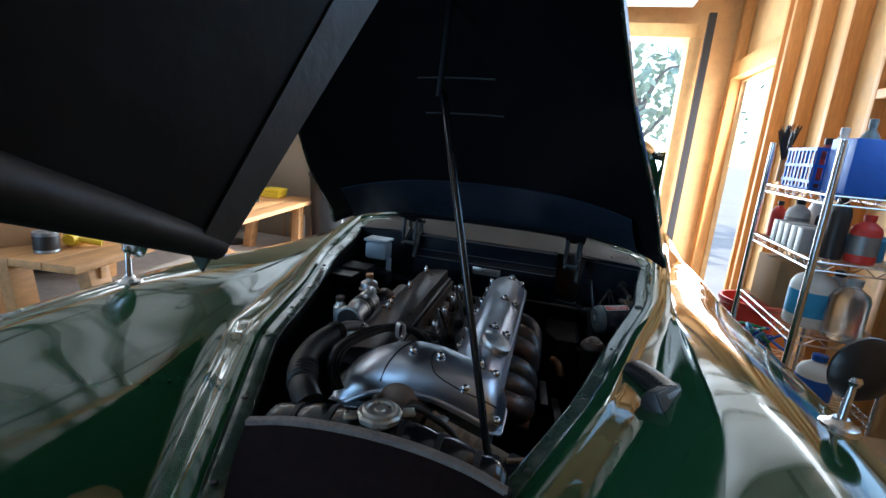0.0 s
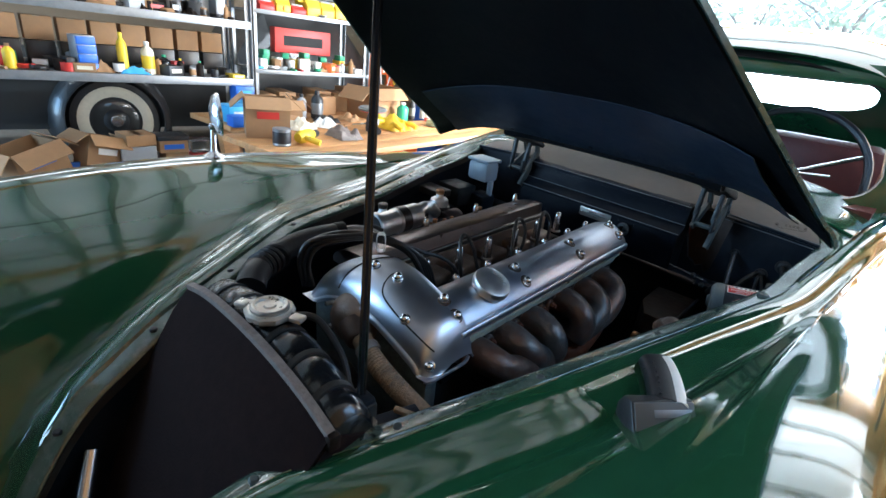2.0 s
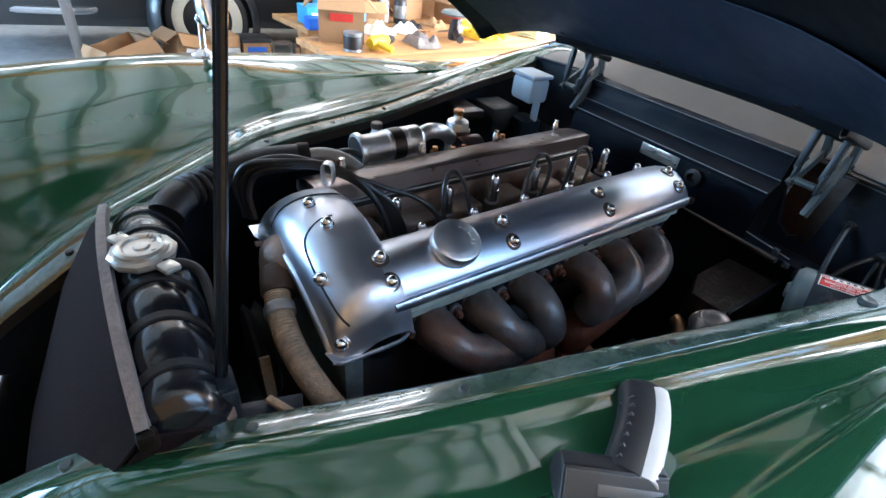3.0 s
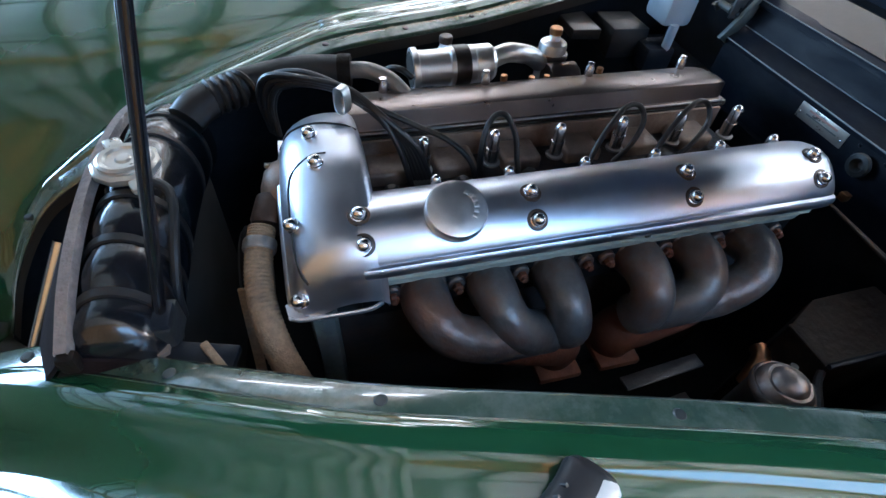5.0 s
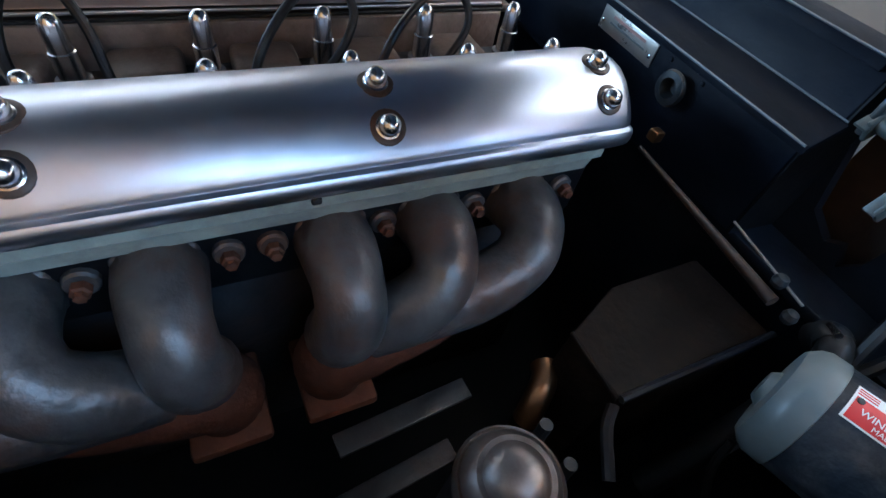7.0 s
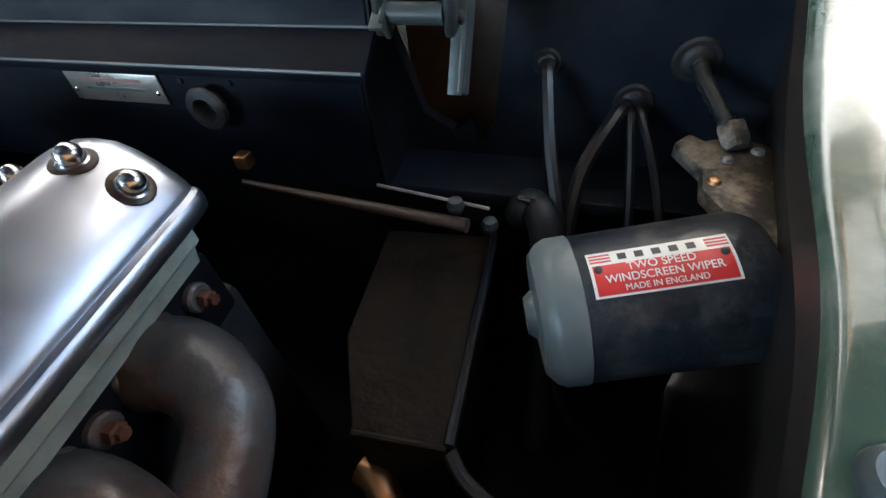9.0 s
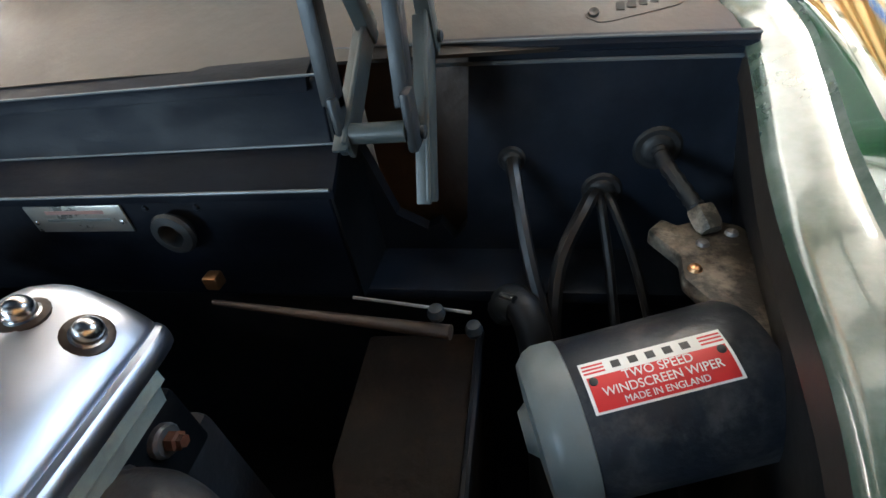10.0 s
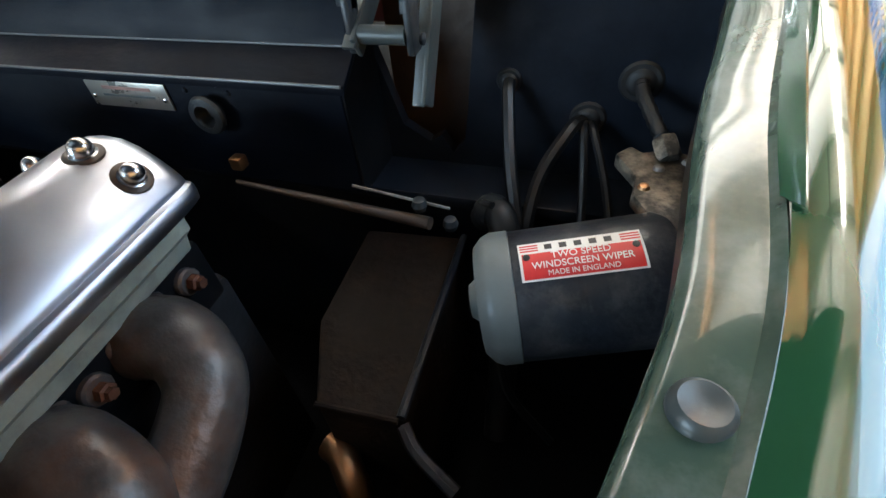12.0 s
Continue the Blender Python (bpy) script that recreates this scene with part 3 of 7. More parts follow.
for k in range(7):
    f = k / 6
    y = 0.757 + 0.09 * f
    rows.append([(XC + (0.478 - 0.080 * f ** 1.5) * q, y - 0.03 * (1 - abs(q) ** 3) * (1 - f), 0.924 + 0.018 * (1 - abs(q) ** 2) * (1 - f) + f * (0.030 + 0.015 * f * f + 0.025 * (1 - abs(q) ** 3)) + 0.008 * math.sin(3.14 * f)) for q in np.linspace(-1, 1, 33)])
part("gutter_shelf", sheet(rows, 0.003), M_shelf, car, "dusty black shelf under the hinges")

# ---- bonnet ----
HY, HZ, OPEN, XB = 0.611, 1.031, radians(40.1), -0.002
BE = [(0.60, 0.503, 0.957), (0.56, 0.492, 0.957), (0.5, 0.469, 0.95), (0.24, 0.401, 0.905), (-0.03, 0.317, 0.878), (-0.22, 0.272, 0.835), (-0.338, 0.245, 0.80), (-0.43, 0.200, 0.795), (-0.475, 0.180, 0.785), (-0.485, 0.160, 0.70), (-0.480, 0.128, 0.59), (-0.476, 0.102, 0.347)]
BC = [(0.60, 1.030), (0.56, 1.026), (0.5, 1.016), (0.24, 0.985), (-0.03, 0.955), (-0.24, 0.92), (-0.38, 0.885), (-0.45, 0.862), (-0.50, 0.84), (-0.56, 0.81), (-0.61, 0.775), (-0.66, 0.73)]


def opened(p):
    f, h, a = HY - p[1], p[2] - HZ, OPEN + radians(1.5) * p[0] / 0.5
    return (p[0], HY - (f * math.cos(a) - h * math.sin(a)), HZ + f * math.sin(a) + h * math.cos(a))


def inward(rows, d):
    """The same skin moved along its normals."""
    g = np.array([[tuple(p) for p in row] for row in rows], float)
    n = np.cross(np.gradient(g, axis=0), np.gradient(g, axis=1))
    n /= np.maximum(np.linalg.norm(n, axis=2, keepdims=True), 1e-9)
    return g - d * n


e_line = smooth_line(BE, 5)
c_line = smooth_line([(0, a, b) for a, b in BC], 5)


def bonnet_rows(inset=0.0, down=0.0, lo=-1.0, hi=1.0, n=25):
    rows = []
    for e, c in zip(e_line, c_line):
        row = []
        for q in np.linspace(lo, hi, n):
            k = 1 - abs(q) ** (2.6 + 3.0 * min(1.0, max(0.0, (e.x - 0.35) / 0.22)))
            row.append(opened((XB + (e.y - inset) * q, e.x + (c.y - e.x) * k, e.z - down + (c.z - e.z) * k)))
        rows.append(row)
    return rows


bonnet = thing("bonnet", "", "", None)
bonnet.parent = car
tagged(bonnet, "open bonnet, dark green outside and black underneath")
part("skin", sheet(bonnet_rows(), 0.003), M_paint, bonnet, "dark green outer skin")
part("lining", sheet(inward(bonnet_rows(0.003), 0.006), 0.002), M_under_shade, bonnet, "matt black underside")
for s in (-1, 1):
    rows = []
    for e, c in zip(e_line, c_line):
        v = min(1.0, max(0.0, (-0.30 - e.x) / 0.14))
        rows.append([opened((XB + s * (e.y - a), e.x + b * (c.y - e.x), e.z + b * (c.z - e.z) - d)) for a, b, d in ((0.0, 0.0, 0.0), (0.0005, 0.0, 0.005 + 0.007 * v), (0.008 + 0.016 * v, 0.05, 0.005 + 0.007 * v), (0.010 + 0.016 * v, 0.06, 0.003 + 0.006 * v))])
    part("edge_flange", sheet(rows, 0.002, flip=s > 0), M_rim, bonnet, "worn folded edge of the bonnet, paled for reflections")
# cheeks of the nose in front of the edge, shade painted black; rolled lower rim
for s in (1, -1):
    rows = []
    for (y, w, z), (fy, fw, fz) in zip(BE[7:], ((-0.52, 0.13, 0.835), (-0.60, 0.11, 0.79), (-0.68, 0.095, 0.71), (-0.73, 0.085, 0.58), (-0.605, 0.101, 0.303))):
        rows.append([opened((XB + s * (w + (fw - w) * k + 0.012 * k * (1 - k)), y + (fy - y) * k, z + (fz - z) * k)) for k in np.linspace(0, 1, 9)])
    part("nose_cheek", sheet(rows, 0.004, flip=s < 0), M_under_shade, bonnet, "nose cheek with its shade painted in as black")
    band = [[Vector(row[0]).lerp(Vector(row[1]), k) for k in (0.0, 0.35, 0.7, 1.0)] for row in rows]
    for d in (0.0045, -0.0045):
        part("folded_band", sheet(inward(band, d), 0.001), M_hinge, bonnet, "dull grey folded band along the nose edge")
    low = [Vector(p) for p in rows[-1]]
    part("rolled_rim", tube([low[0], low[3], low[6], low[8]], 0.011, 12, 5, radii=[0.006, 0.008, 0.010, 0.012]), M_rubber, bonnet, "round dark lower rim of the nose")
    part("joint_edge", tube([rows[2][5], rows[3][5] , rows[4][5]], 0.002, 6, 4), M_edge, bonnet)
# folded slot edges across the underside
base = bonnet_rows(0.02)
for i in (18, 20):
    part("slot_edge", tube([Vector(p) for p in inward(base, 0.0095)[i][9:16]], 0.002, 6, 2), M_hinge, bonnet)
part("rear_band", sheet([inward(base, d)[i][1:-1] for i, d in ((1, 0.009), (4, 0.017), (9, 0.016), (12, 0.015), (13, 0.009))], 0.002), M_band, bonnet, "dark blue grey stiffening band")
for q in (6, 12, 18):
    p, n = Vector(inward(base, 0.017)[5][q]), Vector(inward(base, 0.03)[5][q])
    part("bolt", spin([(0.006, 0), (0.006, 0.004), (0, 0.005)], p, n, 10), M_dust, bonnet)
# folded hem hanging under the rear edge
rows = []
for q in np.linspace(-1, 1, 25):
    d = 0.05 * abs(q * 0.57) ** 3
    rows.append([(XB + 0.287 * q, y, z + 0.011 - d) for y, z in ((0.580, 1.036), (0.592, 1.030), (0.598, 1.014), (0.604, 1.0115), (0.624, 1.0105), (0.632, 1.014), (0.634, 1.030))])
part("rear_hem", sheet(rows, 0.002), M_under_shade, bonnet, "black folded rear hem of the bonnet")
prop = thing("prop_rod", "thin black steel rod holding the bonnet up", "prop rod")
lo, hi = Vector((0.176, -0.206, 0.80)), Vector((0.027, -0.103, 1.335))
part("bar", box((0.0115, 0.007, (hi - lo).length), (lo + hi) / 2, 0.002, turn_to(lo, hi)), M_radblack, prop)
part("groove", box((0.0045, 0.0082, (hi - lo).length * 0.94), (lo + hi) / 2, 0.001, turn_to(lo, hi)), M_bay, prop)
part("upper_bracket", box((0.009, 0.006, 0.15), (0.020, -0.092, 1.402), 0.002, Euler((radians(-8), 0, 0)).to_matrix()), M_under_shade, prop)
part("foot", box((0.03, 0.03, 0.03), (0.174, -0.207, 0.805), 0.004), M_bay, prop)

# ---- the green car: cabin ----
RY = [1.10, 1.16, 1.25, 1.40, 1.70, 2.05, 2.35, 2.60, 2.85]
RW = [0.49, 0.505, 0.525, 0.54, 0.545, 0.52, 0.46, 0.42, 0.40]
RE = [1.235, 1.262, 1.285, 1.30, 1.30, 1.275, 1.225, 1.08, 0.92]
RC = [1.31, 1.34, 1.368, 1.39, 1.40, 1.385, 1.335, 1.18, 1.0]


def roof_row(k, lo=-1.0, hi=1.0, n=29):
    return [(XC + RW[k] * math.copysign(1 - (1 - abs(q)) ** 1.25, q), RY[k], RE[k] + (RC[k] - RE[k]) * (1 - abs(q) ** 3.2)) for q in np.linspace(lo, hi, n)]


part("roof", sheet([roof_row(k) for k in range(7)], 0.006), M_paint, car, "rounded dark green roof")
part("headlining", sheet([[(x * 0.985, y, z - 0.02) for x, y, z in roof_row(k)] for k in range(7)], 0.003), M_dust, car)
# back of the cabin round the rear window
def oval(w, h, cz, n=40, p=2.6):
    return [(w * math.copysign(abs(math.cos(a)) ** (2 / p), math.cos(a)), cz + h * math.copysign(abs(math.sin(a)) ** (2 / p), math.sin(a))) for a in np.linspace(0, 6.283185, n, endpoint=False)]


inner, outer = oval(0.345, 0.075, 1.215), []
for (x, z), a in zip(inner, np.linspace(0, 6.283185, 40, endpoint=False)):
    outer.append((0.50 * math.copysign(abs(math.cos(a)) ** 0.6, math.cos(a)), 1.12 + (0.215 if math.sin(a) > 0 else 0.28) * math.copysign(abs(math.sin(a)) ** 0.6, math.sin(a))))
rows = []
for k in range(41):
    i, o = inner[k % 40], outer[k % 40]
    rows.append([(XC + i[0] + (o[0] - i[0]) * f, 2.36 + 0.9 * max(0, 1.12 - (i[1] + (o[1] - i[1]) * f)), i[1] + (o[1] - i[1]) * f) for f in (0, 0.06, 0.4, 1.0)])
part("rear_panel", sheet(rows, 0.01), M_paint, car)
part("tail", sheet([[(XC + w * q, y, z - 0.08 * abs(q) ** 3) for q in np.linspace(-1, 1, 17)] for y, w, z in ((2.3, 0.56, 0.90), (2.7, 0.55, 0.88), (3.1, 0.5, 0.78), (3.35, 0.4, 0.55))], 0.004), M_paint, car)
# windscreen frame and glass
def screen(w0, w1, z0, z1, y0, y1, r, n=9):
    """A rounded opening leaning back, as 3D points."""
    pts = []
    for cx, cz, a0 in ((1, 1, 0), (-1, 1, 90), (-1, -1, 180), (1, -1, 270)):
        for a in np.linspace(a0, a0 + 90, n):
            w, z = (w1, z1) if cz > 0 else (w0, z0)
            x, zz = cx * (w - r) + r * math.cos(radians(a)), z - cz * r + r * math.sin(radians(a))
            f = (zz - z0) / (z1 - z0)
            bow = 0.06 * (1 - (x / w0) ** 2)
            pts.append((XC + x, y0 + (y1 - y0) * f - bow, zz + 0.02 * (1 - (x / w0) ** 2) * f))
    return pts


a_pts, b_pts = screen(0.515, 0.485, 0.985, 1.25, 1.04, 1.13, 0.07), screen(0.565, 0.525, 0.955, 1.285, 1.055, 1.15, 0.08)
rows = [[a_pts[k % 36], tuple((np.array(a_pts[k % 36]) * 0.7 + np.array(b_pts[k % 36]) * 0.3) - (0, 0.006, 0)), b_pts[k % 36]] for k in range(37)]
part("screen_surround", sheet(rows, 0.012), M_paint, car, "green windscreen surround")
part("screen_trim", tube(a_pts + [a_pts[0]], 0.006, 8, 1), M_chrome, car, "bright windscreen trim")
gl = bmesh.new()
gl.faces.new([gl.verts.new(p) for p in a_pts])
g1 = part("windscreen", gl, M_glass, car, "clear windscreen glass")
g1.visible_shadow = False
for s in (1, -1):
    part("screen_pillar", sheet([[(XC + s * w, y, z) for w, y, z in ((0.53, 1.06, zz), (0.565 - 0.12 * (zz - 0.96), 1.09 + 0.22 * (zz - 0.96), zz), (0.555 - 0.12 * (zz - 0.96), 1.15 + 0.22 * (zz - 0.96), zz))] for zz in np.linspace(0.945, 1.29, 8)], 0.008, flip=s < 0), M_paint, car)
    part("drip_rail", tube([(XC + s * 0.553, 1.09, 1.0), (XC + s * 0.535, 1.16, 1.27), (XC + s * 0.55, 1.45, 1.302), (XC + s * 0.545, 1.9, 1.29), (XC + s * 0.50, 2.25, 1.235)], 0.005, 8, 5), M_chrome, car, "bright drip rail")
    part("rear_pillar", sheet([[(XC + s * w, y, z) for y in np.linspace(1.95, 2.45, 5)] for w, z in ((0.56, 0.93), (0.555, 1.08), (0.53, 1.20), (0.50, 1.285))], 0.008, flip=s > 0), M_paint, car)
part("dash", prism([(0.95, 0.86), (0.95, 0.985), (1.12, 0.985), (1.17, 0.95), (1.17, 0.80)], "x", XC - 0.53, XC + 0.53), M_leather, car, "dark red trimmed dashboard")
for s in (1, -1):
    part("seat", box((0.46, 0.16, 0.55), (XC + s * 0.26, 1.95, 0.78), 0.05), M_leather, car, "dark red leather seat")
sw = part("steering_wheel", tube([(XC + 0.28 + 0.2 * math.cos(a), 1.30 + 0.06 * math.sin(a), 0.98 + 0.19 * math.sin(a)) for a in np.linspace(0, 6.283185, 17)], 0.011, 8, 3), M_blackpl, car, "large thin rimmed steering wheel")
for a in (0.5, 2.64, 4.71):
    part("spoke", rod((XC + 0.28, 1.30, 0.98), (XC + 0.28 + 0.2 * math.cos(a), 1.30 + 0.06 * math.sin(a), 0.98 + 0.19 * math.sin(a)), 0.006, 6), M_chrome, sw)
part("cabin_floor", box((1.3, 1.9, 0.04), (XC, 1.85, 0.40)), M_dark, car)
for s in (1, -1):
    wb = part("wiper_arm", rod((XC + s * 0.18, 1.0, 1.012), (XC + s * 0.42, 1.03, 1.035), 0.003, 6), M_chrome, car)
    part("wiper_pivot", lathe([(0.012, 0), (0.012, 0.012), (0.006, 0.02), (0, 0.021)], 12, Matrix.Translation((XC + s * 0.18, 0.985, 1.0))), M_chrome, car)
# small side air flap on the scuttle, door handles, bright waist strip
for s in (1, -1):
    part("door_handle", tube([(XC + s * 0.745, 1.78, 0.80), (XC + s * 0.775, 1.80, 0.80), (XC + s * 0.778, 1.92, 0.80)], 0.008, 8, 5), M_chrome, car)
# wheels under the wings
for s in (1, -1):
    for y in (-0.45, 2.15):
        wh = part("wheel", lathe([(0.20, -0.08), (0.32, -0.085), (0.345, -0.05), (0.345, 0.05), (0.32, 0.085), (0.20, 0.08), (0.20, -0.08)], 32, Matrix.Translation((XC + s * 0.63, y, 0.345 + FZ)) @ Euler((0, radians(90), 0)).to_matrix().to_4x4(), closed=False), M_rubber, car, "black tyre")
        part("rim", lathe([(0.205, -0.03), (0.19, 0.02), (0.10, 0.05), (0, 0.06)], 24, Matrix.Translation((XC + s * 0.63, y, 0.345 + FZ)) @ Euler((0, radians(90 * s), 0)).to_matrix().to_4x4()), M_paint, wh)
part("chassis", box((0.9, 3.6, 0.12), (XC, 1.0, 0.34), 0.01), M_dark, car)
# headlamps and grille
for s in (1, -1):
    hl = part("headlight", lathe([(0.0, 0.06), (0.05, 0.055), (0.085, 0.03), (0.092, 0.0), (0.098, -0.01), (0.09, -0.06)], 28, Matrix.Translation((XC + s * 0.56, -1.11, 0.60)) @ Euler((radians(90), 0, 0)).to_matrix().to_4x4()), M_chrome, car, "round chromed headlight")

# ---- engine ----
ENG = Matrix.Translation((-0.024, 0, 0.85)) @ Euler((radians(1.35), 0, radians(2.35))).to_matrix().to_4x4()
engine = thing("engine", "polished twin cam six cylinder engine in the black bay", "engine", ENG)
DOME = [(0.0086, -0.003), (0.0086, 0.0012), (0.0074, 0.0018), (0.0074, 0.0050), (0.0068, 0.0078), (0.0048, 0.0102), (0.0023, 0.0114), (0, 0.0117)]
TALL = [(0.0088, -0.022), (0.0088, -0.018), (0.0074, -0.0175), (0.0074, -0.004), (0.0068, 0.001), (0.0050, 0.0050), (0.0026, 0.0070), (0, 0.0075)]


def e_part(name, bm, material, label="", angle=35):
    return part(name, bm, material, engine, label, None, angle)


def cover_section(mirror, y, grow=0.0):
    """Outline across a cam cover: inner flange, arched top, groove and outer flange."""
    pts = [(0.066, -0.037), (0.066, -0.032), (0.074, -0.031), (0.0758, -0.020), (0.0805, -0.007), (0.089, 0.0030), (0.101, 0.0105), (0.116, 0.0152), (0.130, 0.0168), (0.143, 0.0155),
           (0.155, 0.0098), (0.166, 0.0012), (0.1745, -0.0080), (0.1785, -0.0135), (0.1798, -0.0165), (0.1800, -0.0182), (0.1845, -0.0188), (0.1865, -0.0210), (0.1870, -0.0260),
           (0.1860, -0.0310), (0.183, -0.0335), (0.178, -0.0340), (0.178, -0.037)]
    cx, cz = 0.128, -0.030
    return [(mirror * (cx + (a - cx) * (1 - grow)), y, cz + (b - cz) * (1 - grow) if b > cz else b) for a, b in pts]


def far_section(y, grow=0.0):
    """The other cover shows its flat inner flank over a bright rim."""
    pts = [(0.055, -0.036), (0.055, -0.0225), (0.0575, -0.0205), (0.0615, -0.0200), (0.0625, -0.018), (0.0638, 0.0035), (0.0646, 0.0052), (0.0665, 0.0060), (0.085, 0.0058), (0.105, 0.0038), (0.125, -0.001), (0.142, -0.008), (0.154, -0.017), (0.160, -0.026), (0.160, -0.036)]
    cx, cz = 0.108, -0.030
    return [(-(cx + (a - cx) * (1 - grow)), y, cz + (b - cz) * (1 - grow) if b > cz else b) for a, b in pts]


ENDS = ((-0.02, 0), (0.12, 0), (0.30, 0), (0.45, 0), (0.562, 0), (0.571, 0.012), (0.577, 0.04), (0.580, 0.09), (0.581, 0.15))
cv = e_part("cam_cover", loft([cover_section(1, y, g) for y, g in ENDS]), M_alloy, "polished alloy cam cover", 40)
part("end_flange", box((0.090, 0.014, 0.010), (0.130, 0.579, -0.0275), 0.0045, None, None, 3), M_alloy, cv)
# far cover: the dark bonnet it reflects is put into its base colour
cv = e_part("cam_cover", loft([far_section(y + 0.006, g) for y, g in ENDS]), M_brushed, "alloy cam cover darkened for the bonnet it reflects", 40)
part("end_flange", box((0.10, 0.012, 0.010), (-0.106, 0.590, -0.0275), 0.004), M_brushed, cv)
for x, z, n in ((0.1655, 0.0008, (0.62, 0.78)), (0.1375, 0.0155, (0.16, 0.98))):
    for y in (-0.017, 0.171, 0.369, 0.554):
        e_part("dome_nut", spin(DOME, (x, y, z), (x + n[0], y, z + n[1]), 16), M_chrome)
        e_part("nut_seat", spin([(0.0124, -0.002), (0.0122, 0.0006), (0.0114, 0.0011), (0.0076, 0.0011)], (x, y, z), (x + n[0], y, z + n[1]), 20), M_oily, "thin dark brown ring round the nut")
for y in (-0.013, 0.079, 0.170, 0.271, 0.371, 0.470, 0.556):
    e_part("dome_nut", spin(TALL, (0.0785, y, -0.0005), (0.0785, y, 1), 14), M_chrome)


# front cover over the timing chains, humped in the middle
HX = [-0.125, -0.10, -0.06, -0.02, 0.02, 0.07, 0.108, 0.14, 0.162, 0.174, 0.183, 0.190, 0.194]
HZ_ = [-0.050, -0.012, 0.014, 0.031, 0.039, 0.036, 0.025, 0.0145, 0.0065, -0.003, -0.018, -0.038, -0.062]


def hump(x):
    return smooth(HX, HZ_, x, 0.006)


rows = []
for x in np.concatenate([np.linspace(-0.124, -0.10, 6), np.linspace(-0.09, 0.160, 26), np.linspace(0.164, 0.1945, 18)]):
    t, k = hump(x), max(0.0, (x - 0.172) / 0.023)
    b = -0.066
    prof = [(0.004, t - 0.026), (0.0, t - 0.008), (-0.006, t - 0.002), (-0.018, t), (-0.035, t + 0.001), (-0.050, t - 0.001), (-0.063, t - 0.0055), (-0.075, t - 0.0125), (-0.084, t - 0.021), (-0.0905, t - 0.031), (-0.095, t - 0.043), (-0.0975, t - 0.053), (-0.1005, t - 0.0545), (-0.102, t - 0.058), (-0.102, t - 0.064)]
    rows.append([(x, y + (0.004 * k if y < -0.06 else 0), max(z, b + 0.0002 * i)) for i, (y, z) in enumerate(prof)])
e_part("chain_cover", sheet(rows, 0.003, flip=True), M_alloy, "polished alloy timing cover", 45)
e_part("cover_lip", tube([(0.189, -0.101, -0.0655), (0.1945, -0.090, -0.0665), (0.1955, -0.06, -0.067), (0.1955, -0.02, -0.067), (0.190, -0.004, -0.066)], 0.0028, 8, 5), M_alloy, "rolled lower lip of the timing cover")


def on_cover(x, y):
    """Height of the timing cover's skin."""
    return hump(x) + float(np.interp(-y, [0.0, 0.006, 0.018, 0.035, 0.05, 0.063, 0.075, 0.084, 0.0905, 0.095], [-0.008, -0.002, 0, 0.001, -0.001, -0.0055, -0.0125, -0.021, -0.031, -0.043]))


e_part("cover_seam", tube([(x, y, on_cover(x, y) + 0.0002) for x, y in ((0.058, -0.070), (0.066, -0.080), (0.080, -0.0845), (0.105, -0.086), (0.130, -0.086), (0.155, -0.085), (0.172, -0.082), (0.181, -0.076))], 0.0014, 6, 4), M_dark, "dark joint line of the timing cover")
e_part("cover_seam", tube([(x, y, on_cover(x, y) + 0.0002) for x, y in ((0.058, -0.070), (0.054, -0.055), (0.056, -0.04))], 0.0012, 6, 3), M_dark)
e_part("cover_seam", tube([(-0.03 + 0.42 * (y + 0.098), y, on_cover(-0.03 + 0.42 * (y + 0.098), y) + 0.0004) for y in np.linspace(-0.094, -0.002, 9)], 0.0016, 6, 3), M_dark)
for x, y, n in ((0.184, -0.086, (0.35, -0.75, 0.55)), (0.124, -0.083, (0.05, -0.7, 0.7)), (0.069, -0.052, (0.1, -0.15, 1)), (0.018, -0.055, (0, -0.15, 1))):
    z = on_cover(x, y) if x < 0.18 else -0.048
    e_part("dome_nut", spin(DOME, (x, y, z), (x + n[0], y + n[1], z + n[2]), 16), M_chrome)
# cylinder head, its pale ledge and the block
e_part("head_ledge", loft([[(0.150, y, -0.0365), (0.1775, y, -0.0365), (0.1775, y, -0.0480), (0.1700, y, -0.0560), (0.1660, y, -0.0700), (0.1630, y, -0.0730), (0.150, y, -0.0730)] for y in (-0.006, 0.15, 0.36, 0.562)]), M_mint, "pale grey green painted side of the head", 25)
e_part("ledge_notch", box((0.004, 0.007, 0.006), (0.1778, 0.318, -0.041), 0.0015), M_dark)
e_part("head_gasket", box((0.016, 0.585, 0.0016), (0.1705, 0.275, -0.0350)), M_dark)
# head coloured near-black: stands in for the shade behind the exhaust branches
e_part("cylinder_head", box((0.310, 0.60, 0.060), (0.004, 0.275, -0.104), 0.004), M_under_shade)
e_part("block", box((0.28, 0.66, 0.32), (0.0, 0.27, -0.30), 0.01), M_iron)
e_part("front_plate", box((0.30, 0.030, 0.20), (0.03, -0.070, -0.165), 0.012), M_headgrey)
# filler cap with its neck
cap_m = Matrix.Translation((0.1490, 0.0815, 0.0095)) @ Euler((0, radians(24), 0)).to_matrix().to_4x4()
fc_ = e_part("oil_filler_cap", lathe([(0.0295, -0.020), (0.0295, 0.002), (0.0320, 0.003), (0.0330, 0.006), (0.0330, 0.0140), (0.0315, 0.0175), (0.0280, 0.0190), (0.012, 0.0200), (0, 0.0200)], 48, cap_m), M_satin, "round brushed alloy oil filler cap")
